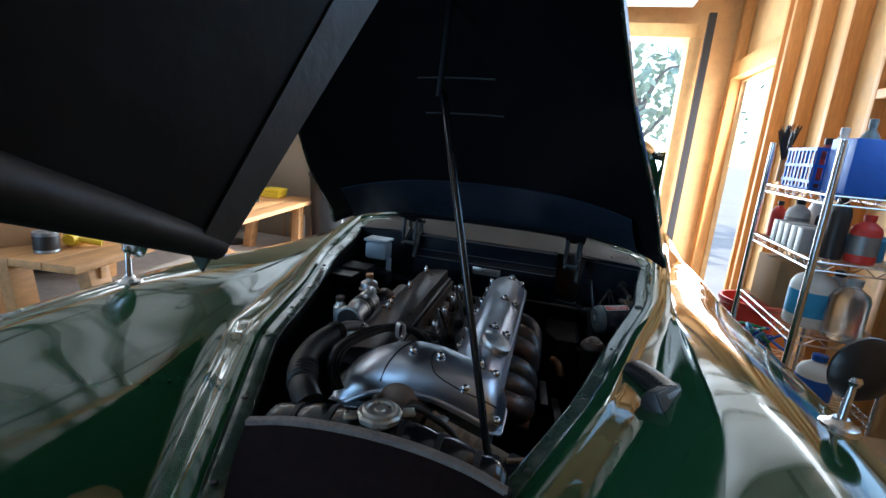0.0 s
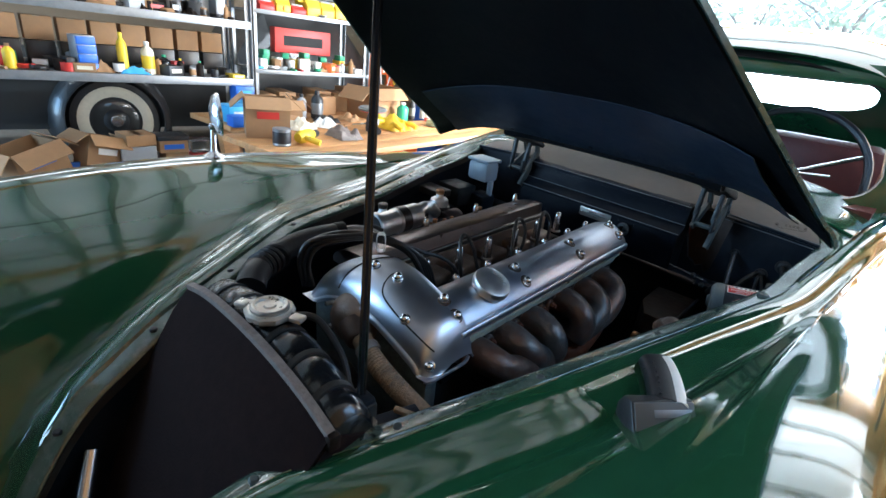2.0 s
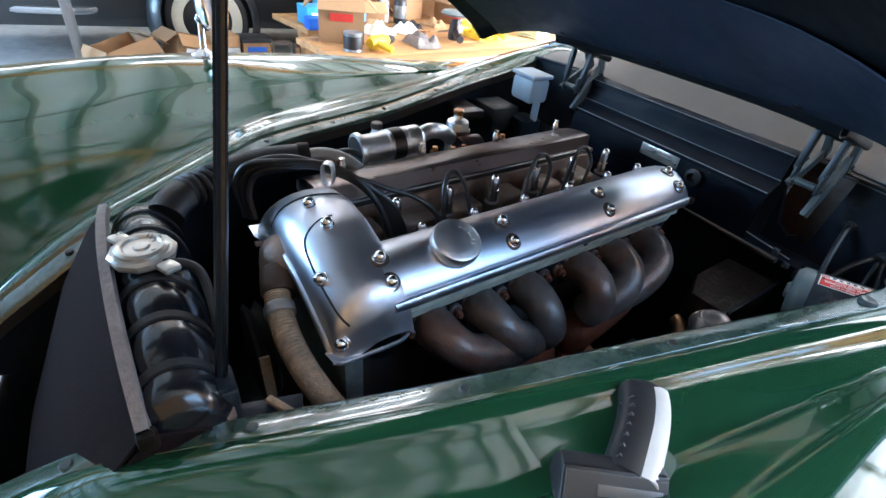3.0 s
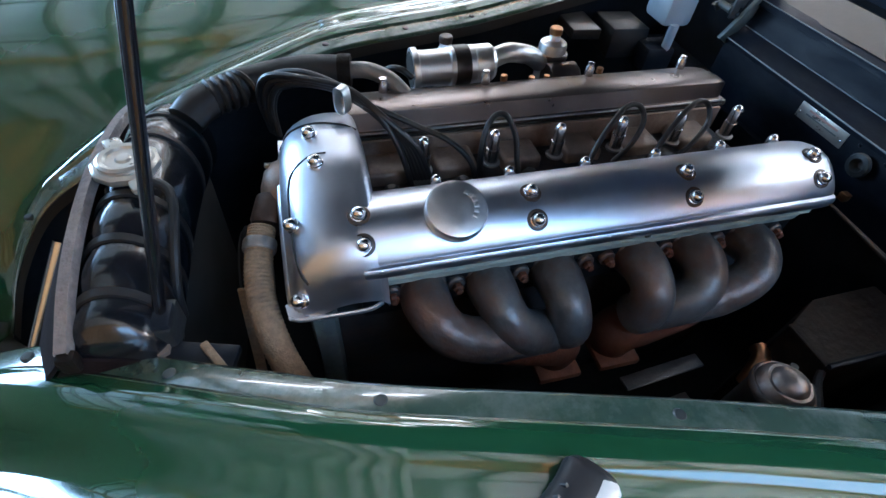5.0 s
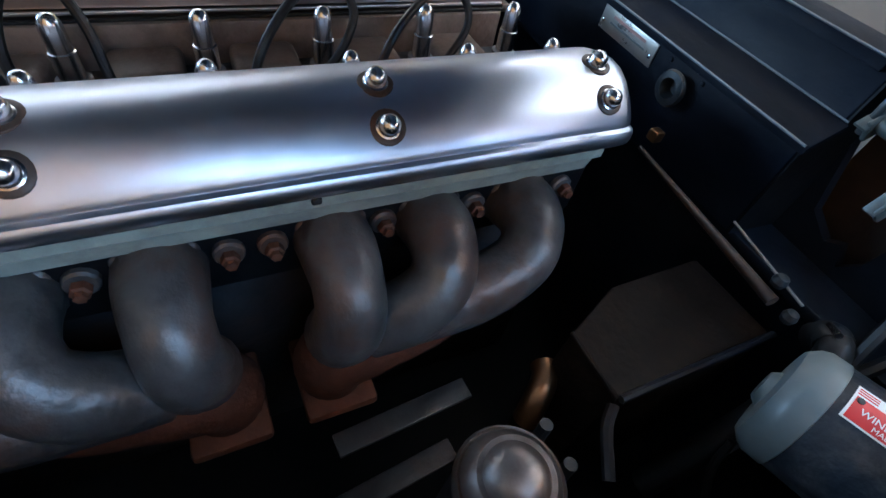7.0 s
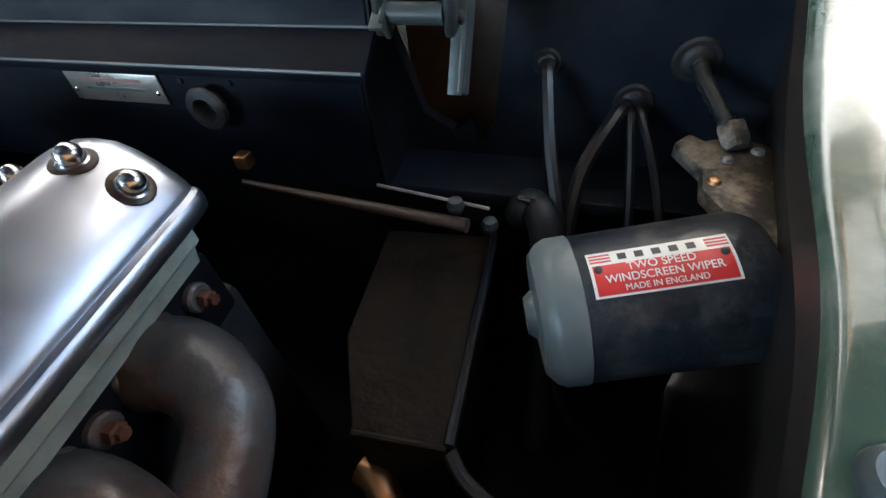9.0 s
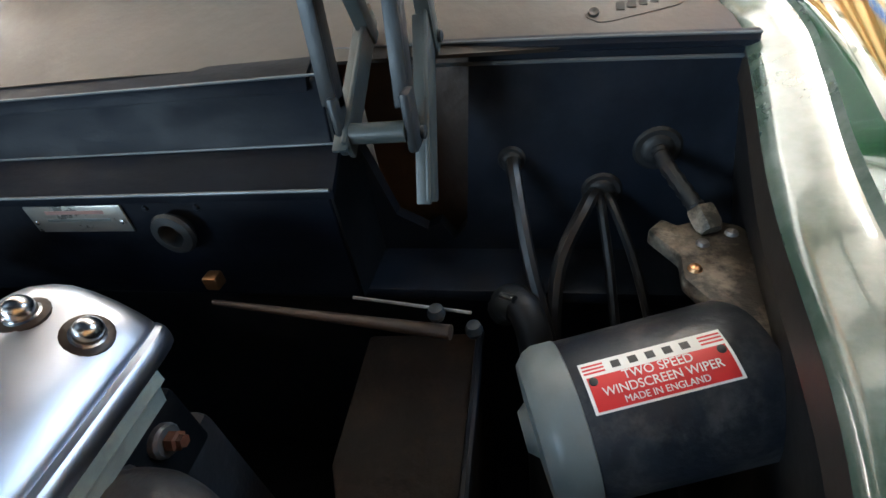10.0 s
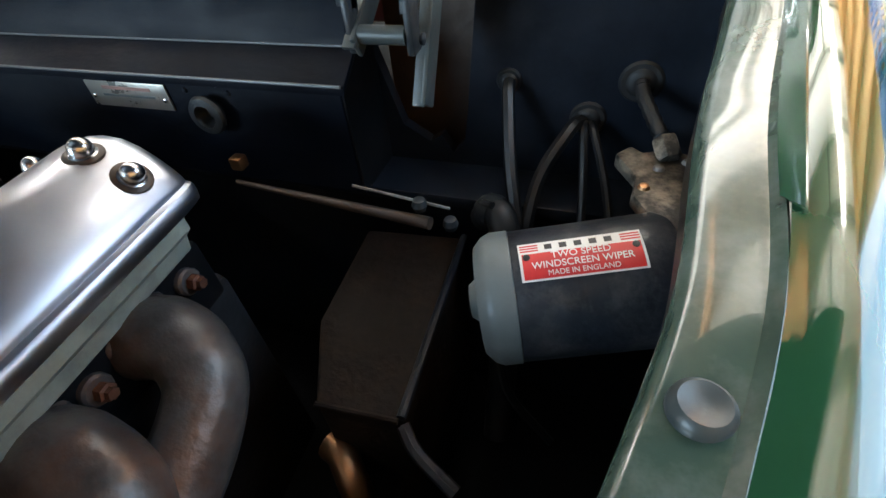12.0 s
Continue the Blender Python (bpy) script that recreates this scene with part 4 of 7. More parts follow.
for k in range(6):
    a = radians(-50 + 17 * k)
    part("raised_mark", box((0.0045, 0.0055, 0.0008), (0.020 * math.sin(a), 0.020 * math.cos(a), 0.0203), 0.0003, Euler((0, 0, -a)).to_matrix()), M_satin, fc_).matrix_basis = cap_m
# exhaust: three stout branches on each casting, drawn together below
NUTS = [0.011, 0.088, 0.170, 0.258, 0.288, 0.373, 0.454, 0.547]
for ys, o in (((0.048, 0.129, 0.214), 0.226), ((0.332, 0.414, 0.500), 0.318)):
    for y in ys:
        q = o - y
        e_part("exhaust_runner", tube([(0.158, y, -0.099), (0.182, y, -0.095), (0.205, y + 0.04 * q, -0.100), (0.219, y + 0.14 * q, -0.114), (0.222, y + 0.38 * q, -0.134), (0.214, y + 0.70 * q, -0.153)], 0.026, 22, 7, radii=[0.0300, 0.0290, 0.0265, 0.0265, 0.0280, 0.0280]), M_exhaust, "heat dulled branch of the exhaust manifold", 60)
        e_part("port_flange", box((0.014, 0.056, 0.044), (0.157, y, -0.098), 0.008, None, None, 3), M_exhaust)
    a, b = ys[0] if o < 0.27 else ys[2], o
    e_part("collector", tube([(0.212, a + 0.25 * (b - a), -0.142), (0.213, a + 0.55 * (b - a), -0.166), (0.210, a + 0.85 * (b - a), -0.184), (0.206, b, -0.204), (0.202, b, -0.238)], 0.031, 22, 6, radii=[0.018, 0.028, 0.033, 0.033, 0.030]), M_rust, "rusty lower branch of the manifold", 60)
    e_part("outlet_flange", box((0.084, 0.064, 0.014), (0.202, b, -0.240), 0.005), M_rust, "rusty square outlet flange")
for y in NUTS:
    e_part("flange_ear", spin([(0.0110, 0), (0.0110, 0.006), (0.0095, 0.008)], (0.158, y, -0.092), (0.30, y, -0.080), 14), M_exhaust)
    e_part("manifold_nut", spin([(0.0066, 0), (0.0066, 0.006), (0.0045, 0.007), (0.0042, 0.0105), (0, 0.011)], (0.1670, y, -0.0912), (0.30, y, -0.080), 6), M_rust, "rusty manifold nut", 20)

# ---- radiator ----
radiator = thing("radiator", "black ribbed header tank with felt edged cowl", "radiator")
def tank(x):
    return 0.866 - 0.9 * (x - 0.01) ** 2
STRAPS = (-0.120, -0.062, 0.050, 0.106, 0.162)


def tank_ring(x, q, n=32):
    """An upright oval round the header tank."""
    return [(x, -0.241 + 0.70 * q * math.cos(a), tank(x) - 0.062 + q * math.sin(a)) for a in np.linspace(0, 6.283185, n, endpoint=False)]


rings = []
for x in np.linspace(-0.175, 0.205, 110):
    d = min(abs(x - k) for k in STRAPS)
    r = 0.0605 + 0.0035 * (1 - math.exp(-(d / 0.014) ** 2)) - 0.012 * max(0.0, (abs(x - 0.015) - 0.172) / 0.018) ** 2
    rings.append(tank_ring(x, r))
part("header_tank", loft(rings), M_radblack, radiator, "glossy black swelling header tank", None, 60)
cap = part("filler_cap", lathe([(0.024, -0.02), (0.024, 0), (0.0320, 0.001), (0.0335, 0.004), (0.0335, 0.009), (0.0300, 0.012)], 10, Matrix.Translation((0.013, -0.243, 0.866)) @ Euler((0, 0, 0.39)).to_matrix().to_4x4()), M_plate, radiator, "dull plated radiator cap", None, 25)
part("ring", lathe([(0.026, 0.0), (0.026, 0.003), (0.023, 0.005), (0.019, 0.004), (0.017, 0.0015), (0.0085, 0.0012), (0.0065, 0.0032), (0, 0.0036)], 32, Matrix.Translation((0.013, -0.243, 0.878))), M_plate, cap)
for a in (0.5, 3.64):
    part("ear", box((0.020, 0.018, 0.007), (0.013 + 0.042 * math.cos(a), -0.243 + 0.042 * math.sin(a), 0.872), 0.003, Euler((0, 0, a)).to_matrix()), M_plate, cap)
for x in STRAPS:
    part("strap", loft([tank_ring(xx, q) for xx, q in ((x - 0.0050, 0.0590), (x - 0.0040, 0.0635), (x + 0.0040, 0.0635), (x + 0.0050, 0.0590))]), M_rubber, radiator, "dark strap round the tank")
part("overflow_pipe", tube([(0.036, -0.236, 0.872), (0.046, -0.205, 0.868), (0.066, -0.194, 0.860), (0.112, -0.193, 0.836), (0.136, -0.197, 0.802), (0.142, -0.200, 0.77)], 0.0050, 10, 6), M_rubber, radiator, "thin black overflow pipe")
part("core", box((0.37, 0.055, 0.45), (0.012, -0.250, 0.54), 0.004), M_dark, radiator)

# ---- engine bay ----
def world_part(name, bm, material, label="", parent=None, **k):
    return part(name, bm, material, parent or car, label, **k)


# floor colour carries the deep shade at the bottom of the bay
world_part("bay_floor", box((1.2, 1.35, 0.03), (XC, 0.1, 0.40)), M_under_shade)
fw = [(XC - 0.51, 0.38)] + [(XC + 0.51 * q, 0.926 + 0.019 * (1 - abs(q) ** 2)) for q in np.linspace(-1, 0.40, 18)] + [(0.226, 0.81), (0.250, 0.795), (0.262, 0.802), (0.272, 0.784), (0.284, 0.800), (0.288, 0.83), (0.299, 0.934)] + [(XC + 0.51 * q, 0.926 + 0.019 * (1 - abs(q) ** 2)) for q in np.linspace(0.62, 1, 7)] + [(XC + 0.51, 0.38)]
world_part("firewall", prism(fw, "y", 0.746, 0.758), M_bay, "black painted bulkhead")
world_part("hinge_pocket", box((0.11, 0.004, 0.20), (0.26, 0.785, 0.86)), M_oily, "grimy brown pocket behind the hinge")
world_part("firewall_rail", tube([(XC + 0.480 * q, 0.744, 0.929 + 0.016 * (1 - q * q)) for q in np.linspace(-1, 1, 13)], 0.005, 8, 2), M_bay)
world_part("firewall_foot", box((0.98, 0.06, 0.012), (XC, 0.724, 0.768), 0.003), M_bay)
# stepped box in the middle of the bulkhead
prof = [(0.683, 0.775), (0.683, 0.870), (0.688, 0.874), (0.7085, 0.8885), (0.7150, 0.9330), (0.7200, 0.9370), (0.733, 0.944), (0.7455, 0.945), (0.7455, 0.775)]
world_part("bulkhead_box", prism(prof, "x", -0.262, 0.207, 0.0015), M_box, "black stepped box on the bulkhead", angle=20)
# extra plate whose black stands in for shadow on the box's end
world_part("box_side", prism([(y, z) for y, z in prof], "x", 0.2073, 0.2093, 0.0), M_under_shade, "added end plate, blackened for the shadow on the box side")
world_part("box_flange", prism([(0.680, 0.867), (0.680, 0.874), (0.7085, 0.8925), (0.7085, 0.887)], "x", -0.266, 0.212, 0.001), M_box)
world_part("box_seam", prism([(0.716, 0.929), (0.710, 0.929), (0.7135, 0.938), (0.730, 0.945), (0.730, 0.942)], "x", -0.266, 0.200, 0.0008), M_box)
for y, z, r in ((0.6795, 0.8745, 0.0013), (0.7085, 0.8935, 0.001), (0.7125, 0.9385, 0.001)):
    world_part("worn_edge", rod((-0.266, y, z), (0.210, y, z), r, 8), M_edge, "edge worn bright along the box")
world_part("worn_edge", tube([(XC + 0.480 * q, 0.7395, 0.933 + 0.016 * (1 - q * q)) for q in np.linspace(-1, 1, 13)], 0.001, 6, 2), M_edge, "edge worn bright along the bulkhead")
world_part("worn_edge", tube([(XC + 0.500 * q, 0.7445, 0.9175 + 0.016 * (1 - q * q)) for q in np.linspace(0.55, 1, 7)], 0.0014, 6, 2), M_edge, "bright fold below the bulkhead edge")
dp = world_part("data_plate", box((0.092, 0.0015, 0.024), (-0.009, 0.6818, 0.8535), 0.0006), M_plate, "blank looking dull metal data plate")
for x in (-0.050, 0.032):
    part("rivet", spin([(0.002, 0), (0.002, 0.001), (0, 0.002)], (x, 0.681, 0.851), (x, 0.6, 0.851), 8), M_chrome, dp)
part("stamped_line", box((0.055, 0.0006, 0.003), (-0.008, 0.6808, 0.860)), M_pinkish, dp)
part("stamped_line", box((0.060, 0.0006, 0.002), (-0.008, 0.6808, 0.853)), M_grey, dp)
RGX, RGZ = 0.079, 0.8445
world_part("heater_union", spin([(0.011, 0), (0.011, 0.006), (0.016, 0.006), (0.0175, 0.009), (0.016, 0.012), (0.010, 0.013), (0.008, 0.008), (0.006, 0.002), (0.0, 0.002)], (RGX, 0.683, RGZ), (RGX, 0.5, RGZ), 24), M_hinge, "grey blanking ring on the box")
for dx, dz in ((-0.022, 0.017), (0.022, 0.017), (0.012, 0.024)):
    world_part("screw", spin([(0.0028, 0), (0.002, 0.0015), (0, 0.002)], (RGX + dx, 0.683, RGZ + dz), (RGX + dx, 0.5, RGZ + dz), 8), M_bay)
# grommets and cables through the bulkhead
for x, z, r in ((0.323, 0.857, 0.010), (0.421, 0.861, 0.0155), (0.387, 0.829, 0.0140)):
    world_part("grommet", spin([(r, 0), (r * 1.04, 0.0015), (r * 0.92, 0.0035), (r * 0.70, 0.0035), (r * 0.62, 0.005), (r * 0.45, 0.006), (0, 0.006)], (x, 0.747, z), (x, 0.5, z), 20), M_rubber, "black rubber grommet")
for k, (p, r) in enumerate(((((0.324, 0.742, 0.858), (0.326, 0.729, 0.850), (0.336, 0.694, 0.805), (0.353, 0.659, 0.750), (0.368, 0.624, 0.695)), 0.0052),
                            (((0.382, 0.742, 0.829), (0.374, 0.724, 0.827), (0.356, 0.694, 0.795), (0.353, 0.654, 0.740), (0.358, 0.614, 0.685)), 0.0055),
                            (((0.386, 0.742, 0.827), (0.386, 0.729, 0.825), (0.391, 0.704, 0.795), (0.396, 0.674, 0.755)), 0.0035),
                            (((0.390, 0.742, 0.827), (0.394, 0.729, 0.825), (0.408, 0.704, 0.795), (0.420, 0.674, 0.755)), 0.0035))):
    world_part("cable", tube(p, r, 8, 6), M_wire, "black cable")
world_part("flexible_sleeve", tube([(0.421, 0.742, 0.862), (0.424, 0.727, 0.858), (0.434, 0.706, 0.848), (0.441, 0.694, 0.841)], 0.0048, 10, 6, rough=lambda k: 0.18 * (k % 2)), M_rubber)
world_part("union_nut", spin([(0.0080, 0), (0.0088, 0.002), (0.0088, 0.012), (0.0065, 0.016)], (0.440, 0.698, 0.843), (0.448, 0.674, 0.831), 6), M_flaky)
# worn bracket of the wiper gearbox
br = [(x + 0.010, y - 0.010) for x, y in [(0.400, 0.700), (0.410, 0.712), (0.418, 0.705), (0.436, 0.712), (0.452, 0.705), (0.462, 0.69), (0.470, 0.62), (0.455, 0.60), (0.425, 0.63), (0.412, 0.655), (0.414, 0.675)]]
bk = world_part("gearbox_bracket", prism(br, "z", 0.823, 0.834, 0.002), M_flaky, "worn flaking wiper gearbox bracket")
for x, y in ((0.456, 0.685), (0.438, 0.675), (0.429, 0.652)):
    part("rivet", lathe([(0.004, 0), (0.003, 0.002), (0, 0.003)], 10, Matrix.Translation((x, y, 0.834))), M_cast if y > 0.67 else M_copper, bk)
# the plate with stamped marks on the shelf
def shelf(q, f):
    """A point on the dusty shelf: q across the car, f from front to back."""
    return Vector((XC + (0.478 - 0.080 * f ** 1.5) * q, 0.757 + 0.09 * f - 0.03 * (1 - abs(q) ** 3) * (1 - f), 0.924 + 0.018 * (1 - q * q) * (1 - f) + f * (0.030 + 0.015 * f * f + 0.025 * (1 - abs(q) ** 3)) + 0.008 * math.sin(3.14 * f)))


UP = Vector((0, -0.6, 0.8))
def plate_f(q):
    return 0.22 + 0.13 * (q - 0.833) / 0.124


rows = []
for q in np.linspace(0.822, 0.968, 15):
    half_f = 0.085 * max(0.0, 1 - abs((q - 0.895) / 0.0735) ** 6) ** 0.5
    rows.append([shelf(q, plate_f(q) + f * half_f) + UP * h for f, h in ((-1.0, 0.001), (-0.92, 0.0034), (0.0, 0.0036), (0.92, 0.0034), (1.0, 0.001))])
ip = world_part("stamped_plate", sheet(rows, 0.001), M_shelf, "painted over stamped plate")
for q in (0.833, 0.957):
    p = shelf(q, plate_f(q)) + UP * 0.0040
    part("screw", spin([(0.0035, 0), (0.003, 0.0015), (0.001, 0.001), (0, 0.0005)], p, p + UP, 12), M_shelf, ip)
for k in range(4):
    q = 0.872 + 0.017 * k
    part("stamped_mark", box((0.005, 0.006, 0.0008), shelf(q, plate_f(q)) + UP * 0.0042, 0, turn_to((0, 0, 0), UP)), M_shelf, ip)
# bonnet hinges
for x0 in (0.257, -0.281):
    prof = [(0.618, 1.013), (0.642, 1.008), (0.70, 0.989), (0.747, 0.975), (0.755, 0.984), (0.71, 1.015), (0.66, 1.034), (0.618, 1.036)]
    hg = world_part("hinge", prism(prof, "x", x0 - 0.030, x0 + 0.030, 0.003), M_under_shade, "black hinge bracket with grey steel links")
    for dx, a, b, w, m in ((-0.021, (0.694, 1.000), (0.686, 0.926), 0.011, M_hinge), (0.016, (0.715, 0.994), (0.698, 0.918), 0.011, M_hinge),
                           (-0.016, (0.724, 0.990), (0.750, 0.944), 0.011, M_arm), (0.024, (0.738, 0.985), (0.749, 0.934), 0.012, M_arm),
                           (-0.018, (0.680, 0.903), (0.756, 0.950), 0.017, M_arm), (0.022, (0.690, 0.862), (0.746, 0.952), 0.020, M_arm)):
        a, b = (a[0] - 0.012, a[1] + 0.010), (b[0] - 0.012, b[1] + 0.010)
        d = Vector((0, b[0] - a[0], b[1] - a[1]))
        lk = part("link", box((0.004, w, d.length + 0.012), (x0 + dx, (a[0] + b[0]) / 2, (a[1] + b[1]) / 2), 0.0015, turn_to((0, 0, 0), d)), m, hg)
        part("folded_edge", box((0.009, 0.0025, d.length + 0.004), (x0 + dx - 0.003, (a[0] + b[0]) / 2 - w / 2, (a[1] + b[1]) / 2), 0.0008, turn_to((0, 0, 0), d)), m, lk)
    for dx in (-0.022, 0.019):
        part("lug", box((0.006, 0.014, 0.034), (x0 + dx, 0.672, 0.922), 0.002), M_hinge, hg)
    part("roller", rod((x0 - 0.016, 0.669, 0.917), (x0 + 0.016, 0.669, 0.917), 0.006, 14), M_arm, hg)
    for dx, y, z in ((0.022, 0.678, 0.912), (0.026, 0.736, 0.948)):
        part("pivot", spin([(0.004, 0), (0.004, 0.002), (0.002, 0.003), (0, 0.003)], (x0 + dx, y, z), (x0 + dx + 1, y, z), 12), M_hinge, hg)
# wiper motor
AX = Vector((0.947, 0.295, 0.105)).normalized()
A0 = Vector((0.367, 0.578, 0.797))
motor = thing("wiper_motor", "black cylindrical windscreen wiper motor with grey end cap", "wiper motor")
part("body", spin([(0.039, 0), (0.040, 0.002), (0.040, 0.086), (0.037, 0.092), (0.02, 0.095), (0, 0.095)], A0 - AX * 0.006, A0 + AX, 40), M_motor, motor)
part("end_cap", spin([(0.0, -0.008), (0.010, -0.008), (0.014, -0.003), (0.033, -0.002), (0.0385, 0.003), (0.0408, 0.008), (0.0408, 0.019), (0.039, 0.020)], A0 - AX * 0.024, A0 + AX, 40), M_grey, motor, "grey end cap")
V = Vector((0.295, -0.947, 0)).normalized()
UPW = V.cross(AX).normalized() if V.cross(AX).z > 0 else AX.cross(V).normalized()
def round_label(u0, u1, a0, a1, r, n=9):
    return [[A0 + AX * u + r * (math.cos(radians(a)) * V + math.sin(radians(a)) * UPW) for a in np.linspace(a0, a1, n)] for u in np.linspace(u0, u1, 2)]
lb = part("label_plate", sheet(round_label(0.0, 0.066, 58, 92, 0.0404), 0.0004, flip=True), M_white, motor, "white and red maker's label")
part("red_field", sheet(round_label(0.0015, 0.0645, 59.5, 81, 0.0407), 0.0003, flip=True), M_red, lb)
for k in range(3):
    for u in (0.001, 0.055):
        part("bar", sheet(round_label(u, u + 0.010, 83.2 + 2.6 * k, 84.4 + 2.6 * k, 0.0407), 0.0003, flip=True), M_red, lb)
for k in range(5):
    part("bar", sheet(round_label(0.0145 + 0.008 * k, 0.0185 + 0.008 * k, 84, 89, 0.0407), 0.0003, flip=True), M_blackpl, lb)
for u in (0.004, 0.062):
    a = radians(78)
    p = A0 + AX * u + 0.0406 * (math.cos(a) * V + math.sin(a) * UPW)
    part("rivet", spin([(0.0022, 0), (0.002, 0.0008), (0, 0.0014)], p, p + math.cos(a) * V + math.sin(a) * UPW, 10), M_blackpl, lb)
for txt, a, size in (("TWO SPEED", 77.5, 0.0058), ("WINDSCREEN WIPER", 70.0, 0.0056), ("MADE IN ENGLAND", 63.2, 0.0042)):
    n = math.cos(radians(a)) * V + math.sin(radians(a)) * UPW
    up = n.cross(AX).normalized()
    if up.z < 0:
        up = -up
    m = Matrix((AX, up, n)).transposed().to_4x4()
    m.translation = A0 + AX * 0.033 + n * 0.0411
    letters(txt, size, M_white, lb, m)
part("lead", tube([A0 + Vector((-0.01, -0.02, -0.045)), A0 + Vector((0.0, -0.03, -0.07)), A0 + Vector((0.03, -0.035, -0.11))], 0.003, 8, 5), M_wire, motor)
# dirty box beside the engine and the pipe next to it
BOXP = [(0.204, 0.680), (0.296, 0.688), (0.303, 0.508), (0.243, 0.505), (0.211, 0.570)]
sb = world_part("steering_box_cover", prism(BOXP, "z", 0.50, 0.735, 0.004), M_brown, "grimy brown sheet metal cover")
part("rim", tube([(0.2965, 0.686, 0.737), (0.3000, 0.60, 0.738), (0.3035, 0.510, 0.736)], 0.0035, 8, 3), M_bay, sb)
part("rim", tube([(0.302, 0.508, 0.735), (0.243, 0.505, 0.735)], 0.0022, 8, 3), M_brown, sb)
world_part("column_bracket", tube([(0.302, 0.512, 0.722), (0.315, 0.500, 0.715), (0.345, 0.486, 0.705)], 0.005, 8, 5), M_iron)
world_part("hose", tube([(0.316, 0.684, 0.764), (0.324, 0.679, 0.778), (0.334, 0.670, 0.776), (0.342, 0.655, 0.748), (0.347, 0.622, 0.680), (0.350, 0.58, 0.60)], 0.0125, 14, 6), M_rubber, "black hose with clip")
hc = world_part("hose_clip", tube([(0.320, 0.682, 0.772), (0.324, 0.679, 0.778), (0.329, 0.675, 0.7785)], 0.0138, 14, 4), M_hinge, "dark steel hose clip")
part("screw", rod((0.317, 0.675, 0.788), (0.327, 0.667, 0.792), 0.003, 10), M_chrome, hc)
world_part("linkage_rod", rod((0.094, 0.660, 0.788), (0.289, 0.631, 0.797), 0.0022, 12, r2=0.0050), M_oily, "thin steel linkage rod")
world_part("throttle_wire", rod((0.222, 0.645, 0.812), (0.302, 0.640, 0.806), 0.0012, 6), M_cast)
for p in ((0.281, 0.634, 0.811), (0.303, 0.636, 0.795)):
    world_part("ball_joint", lathe([(0, -0.006), (0.0045, -0.0045), (0.006, 0), (0.0045, 0.0045), (0, 0.006)], 12, Matrix.Translation(p)), M_hinge)
world_part("copper_union", box((0.012, 0.012, 0.012), (0.097, 0.668, 0.804), 0.002), M_copper)
world_part("pipe_fitting", tube([(0.238, 0.505, 0.672), (0.250, 0.500, 0.672), (0.262, 0.488, 0.662), (0.27, 0.48, 0.64)], 0.012, 12, 5), M_copper, "corroded brass fitting")
# fluid reservoir with a domed lid
rs = thing("fluid_reservoir", "small metal fluid canister with domed lid", "fluid reservoir")
part("can", lathe([(0.027, 0.68), (0.028, 0.682), (0.028, 0.772), (0.0295, 0.774), (0.0295, 0.780)], 28, Matrix.Translation((0.335, 0.383, 0.006))), M_dust, rs)
part("lid", lathe([(0.0305, 0.776), (0.031, 0.781), (0.029, 0.785), (0.0275, 0.784), (0.025, 0.790), (0.021, 0.794), (0.018, 0.794), (0.015, 0.799), (0.009, 0.803), (0, 0.804)], 28, Matrix.Translation((0.335, 0.383, 0.006))), M_tin, rs, "tinned domed lid")
for dx, dy in ((-0.012, 0.040), (0.012, 0.042)):
    part("spout", rod((0.328 + dx, 0.380 + dy, 0.74), (0.324 + dx, 0.382 + dy, 0.780), 0.0042, 10), M_rubber, rs)
for a, b in (((0.222, 0.445, 0.630), (0.238, 0.318, 0.630)), ((0.262, 0.420, 0.60), (0.280, 0.300, 0.60))):
    d = Vector(b) - Vector(a)
    world_part("chassis_stay", box((0.020, 0.004, d.length), (Vector(a) + Vector(b)) / 2, 0.001, turn_to((0, 0, 0), d)), M_iron, "worn steel stay")
# plastic bottle and boxes by the far inner wing
rb = thing("washer_bottle", "pale rectangular washer bottle on the inner wing", "bottle")
part("body", box((0.078, 0.06, 0.060), (-0.372, 0.628, 0.888), 0.012), M_paleblue, rb)
part("lid", box((0.084, 0.065, 0.010), (-0.372, 0.628, 0.922), 0.004), M_paleblue, rb)
part("neck", rod((-0.330, 0.620, 0.81), (-0.330, 0.620, 0.866), 0.009, 10), M_paleblue, rb)
world_part("relay_box", box((0.09, 0.08, 0.06), (-0.41, 0.56, 0.815), 0.006), M_rubber, "black relay box")
world_part("voltage_box", box((0.06, 0.06, 0.05), (-0.35, 0.61, 0.80), 0.008), M_bay)
world_part("wing_bracket", box((0.09, 0.06, 0.02), (-0.42, 0.47, 0.83), 0.003), M_dust)

# ---- engine: smaller parts ----
E_IN = ENG.inverted()


def eng_part(name, bm, material, label=""):
    """A part of the engine whose points are in world metres."""
    bmesh.ops.transform(bm, matrix=E_IN, verts=bm.verts)
    return part(name, bm, material, engine, label)


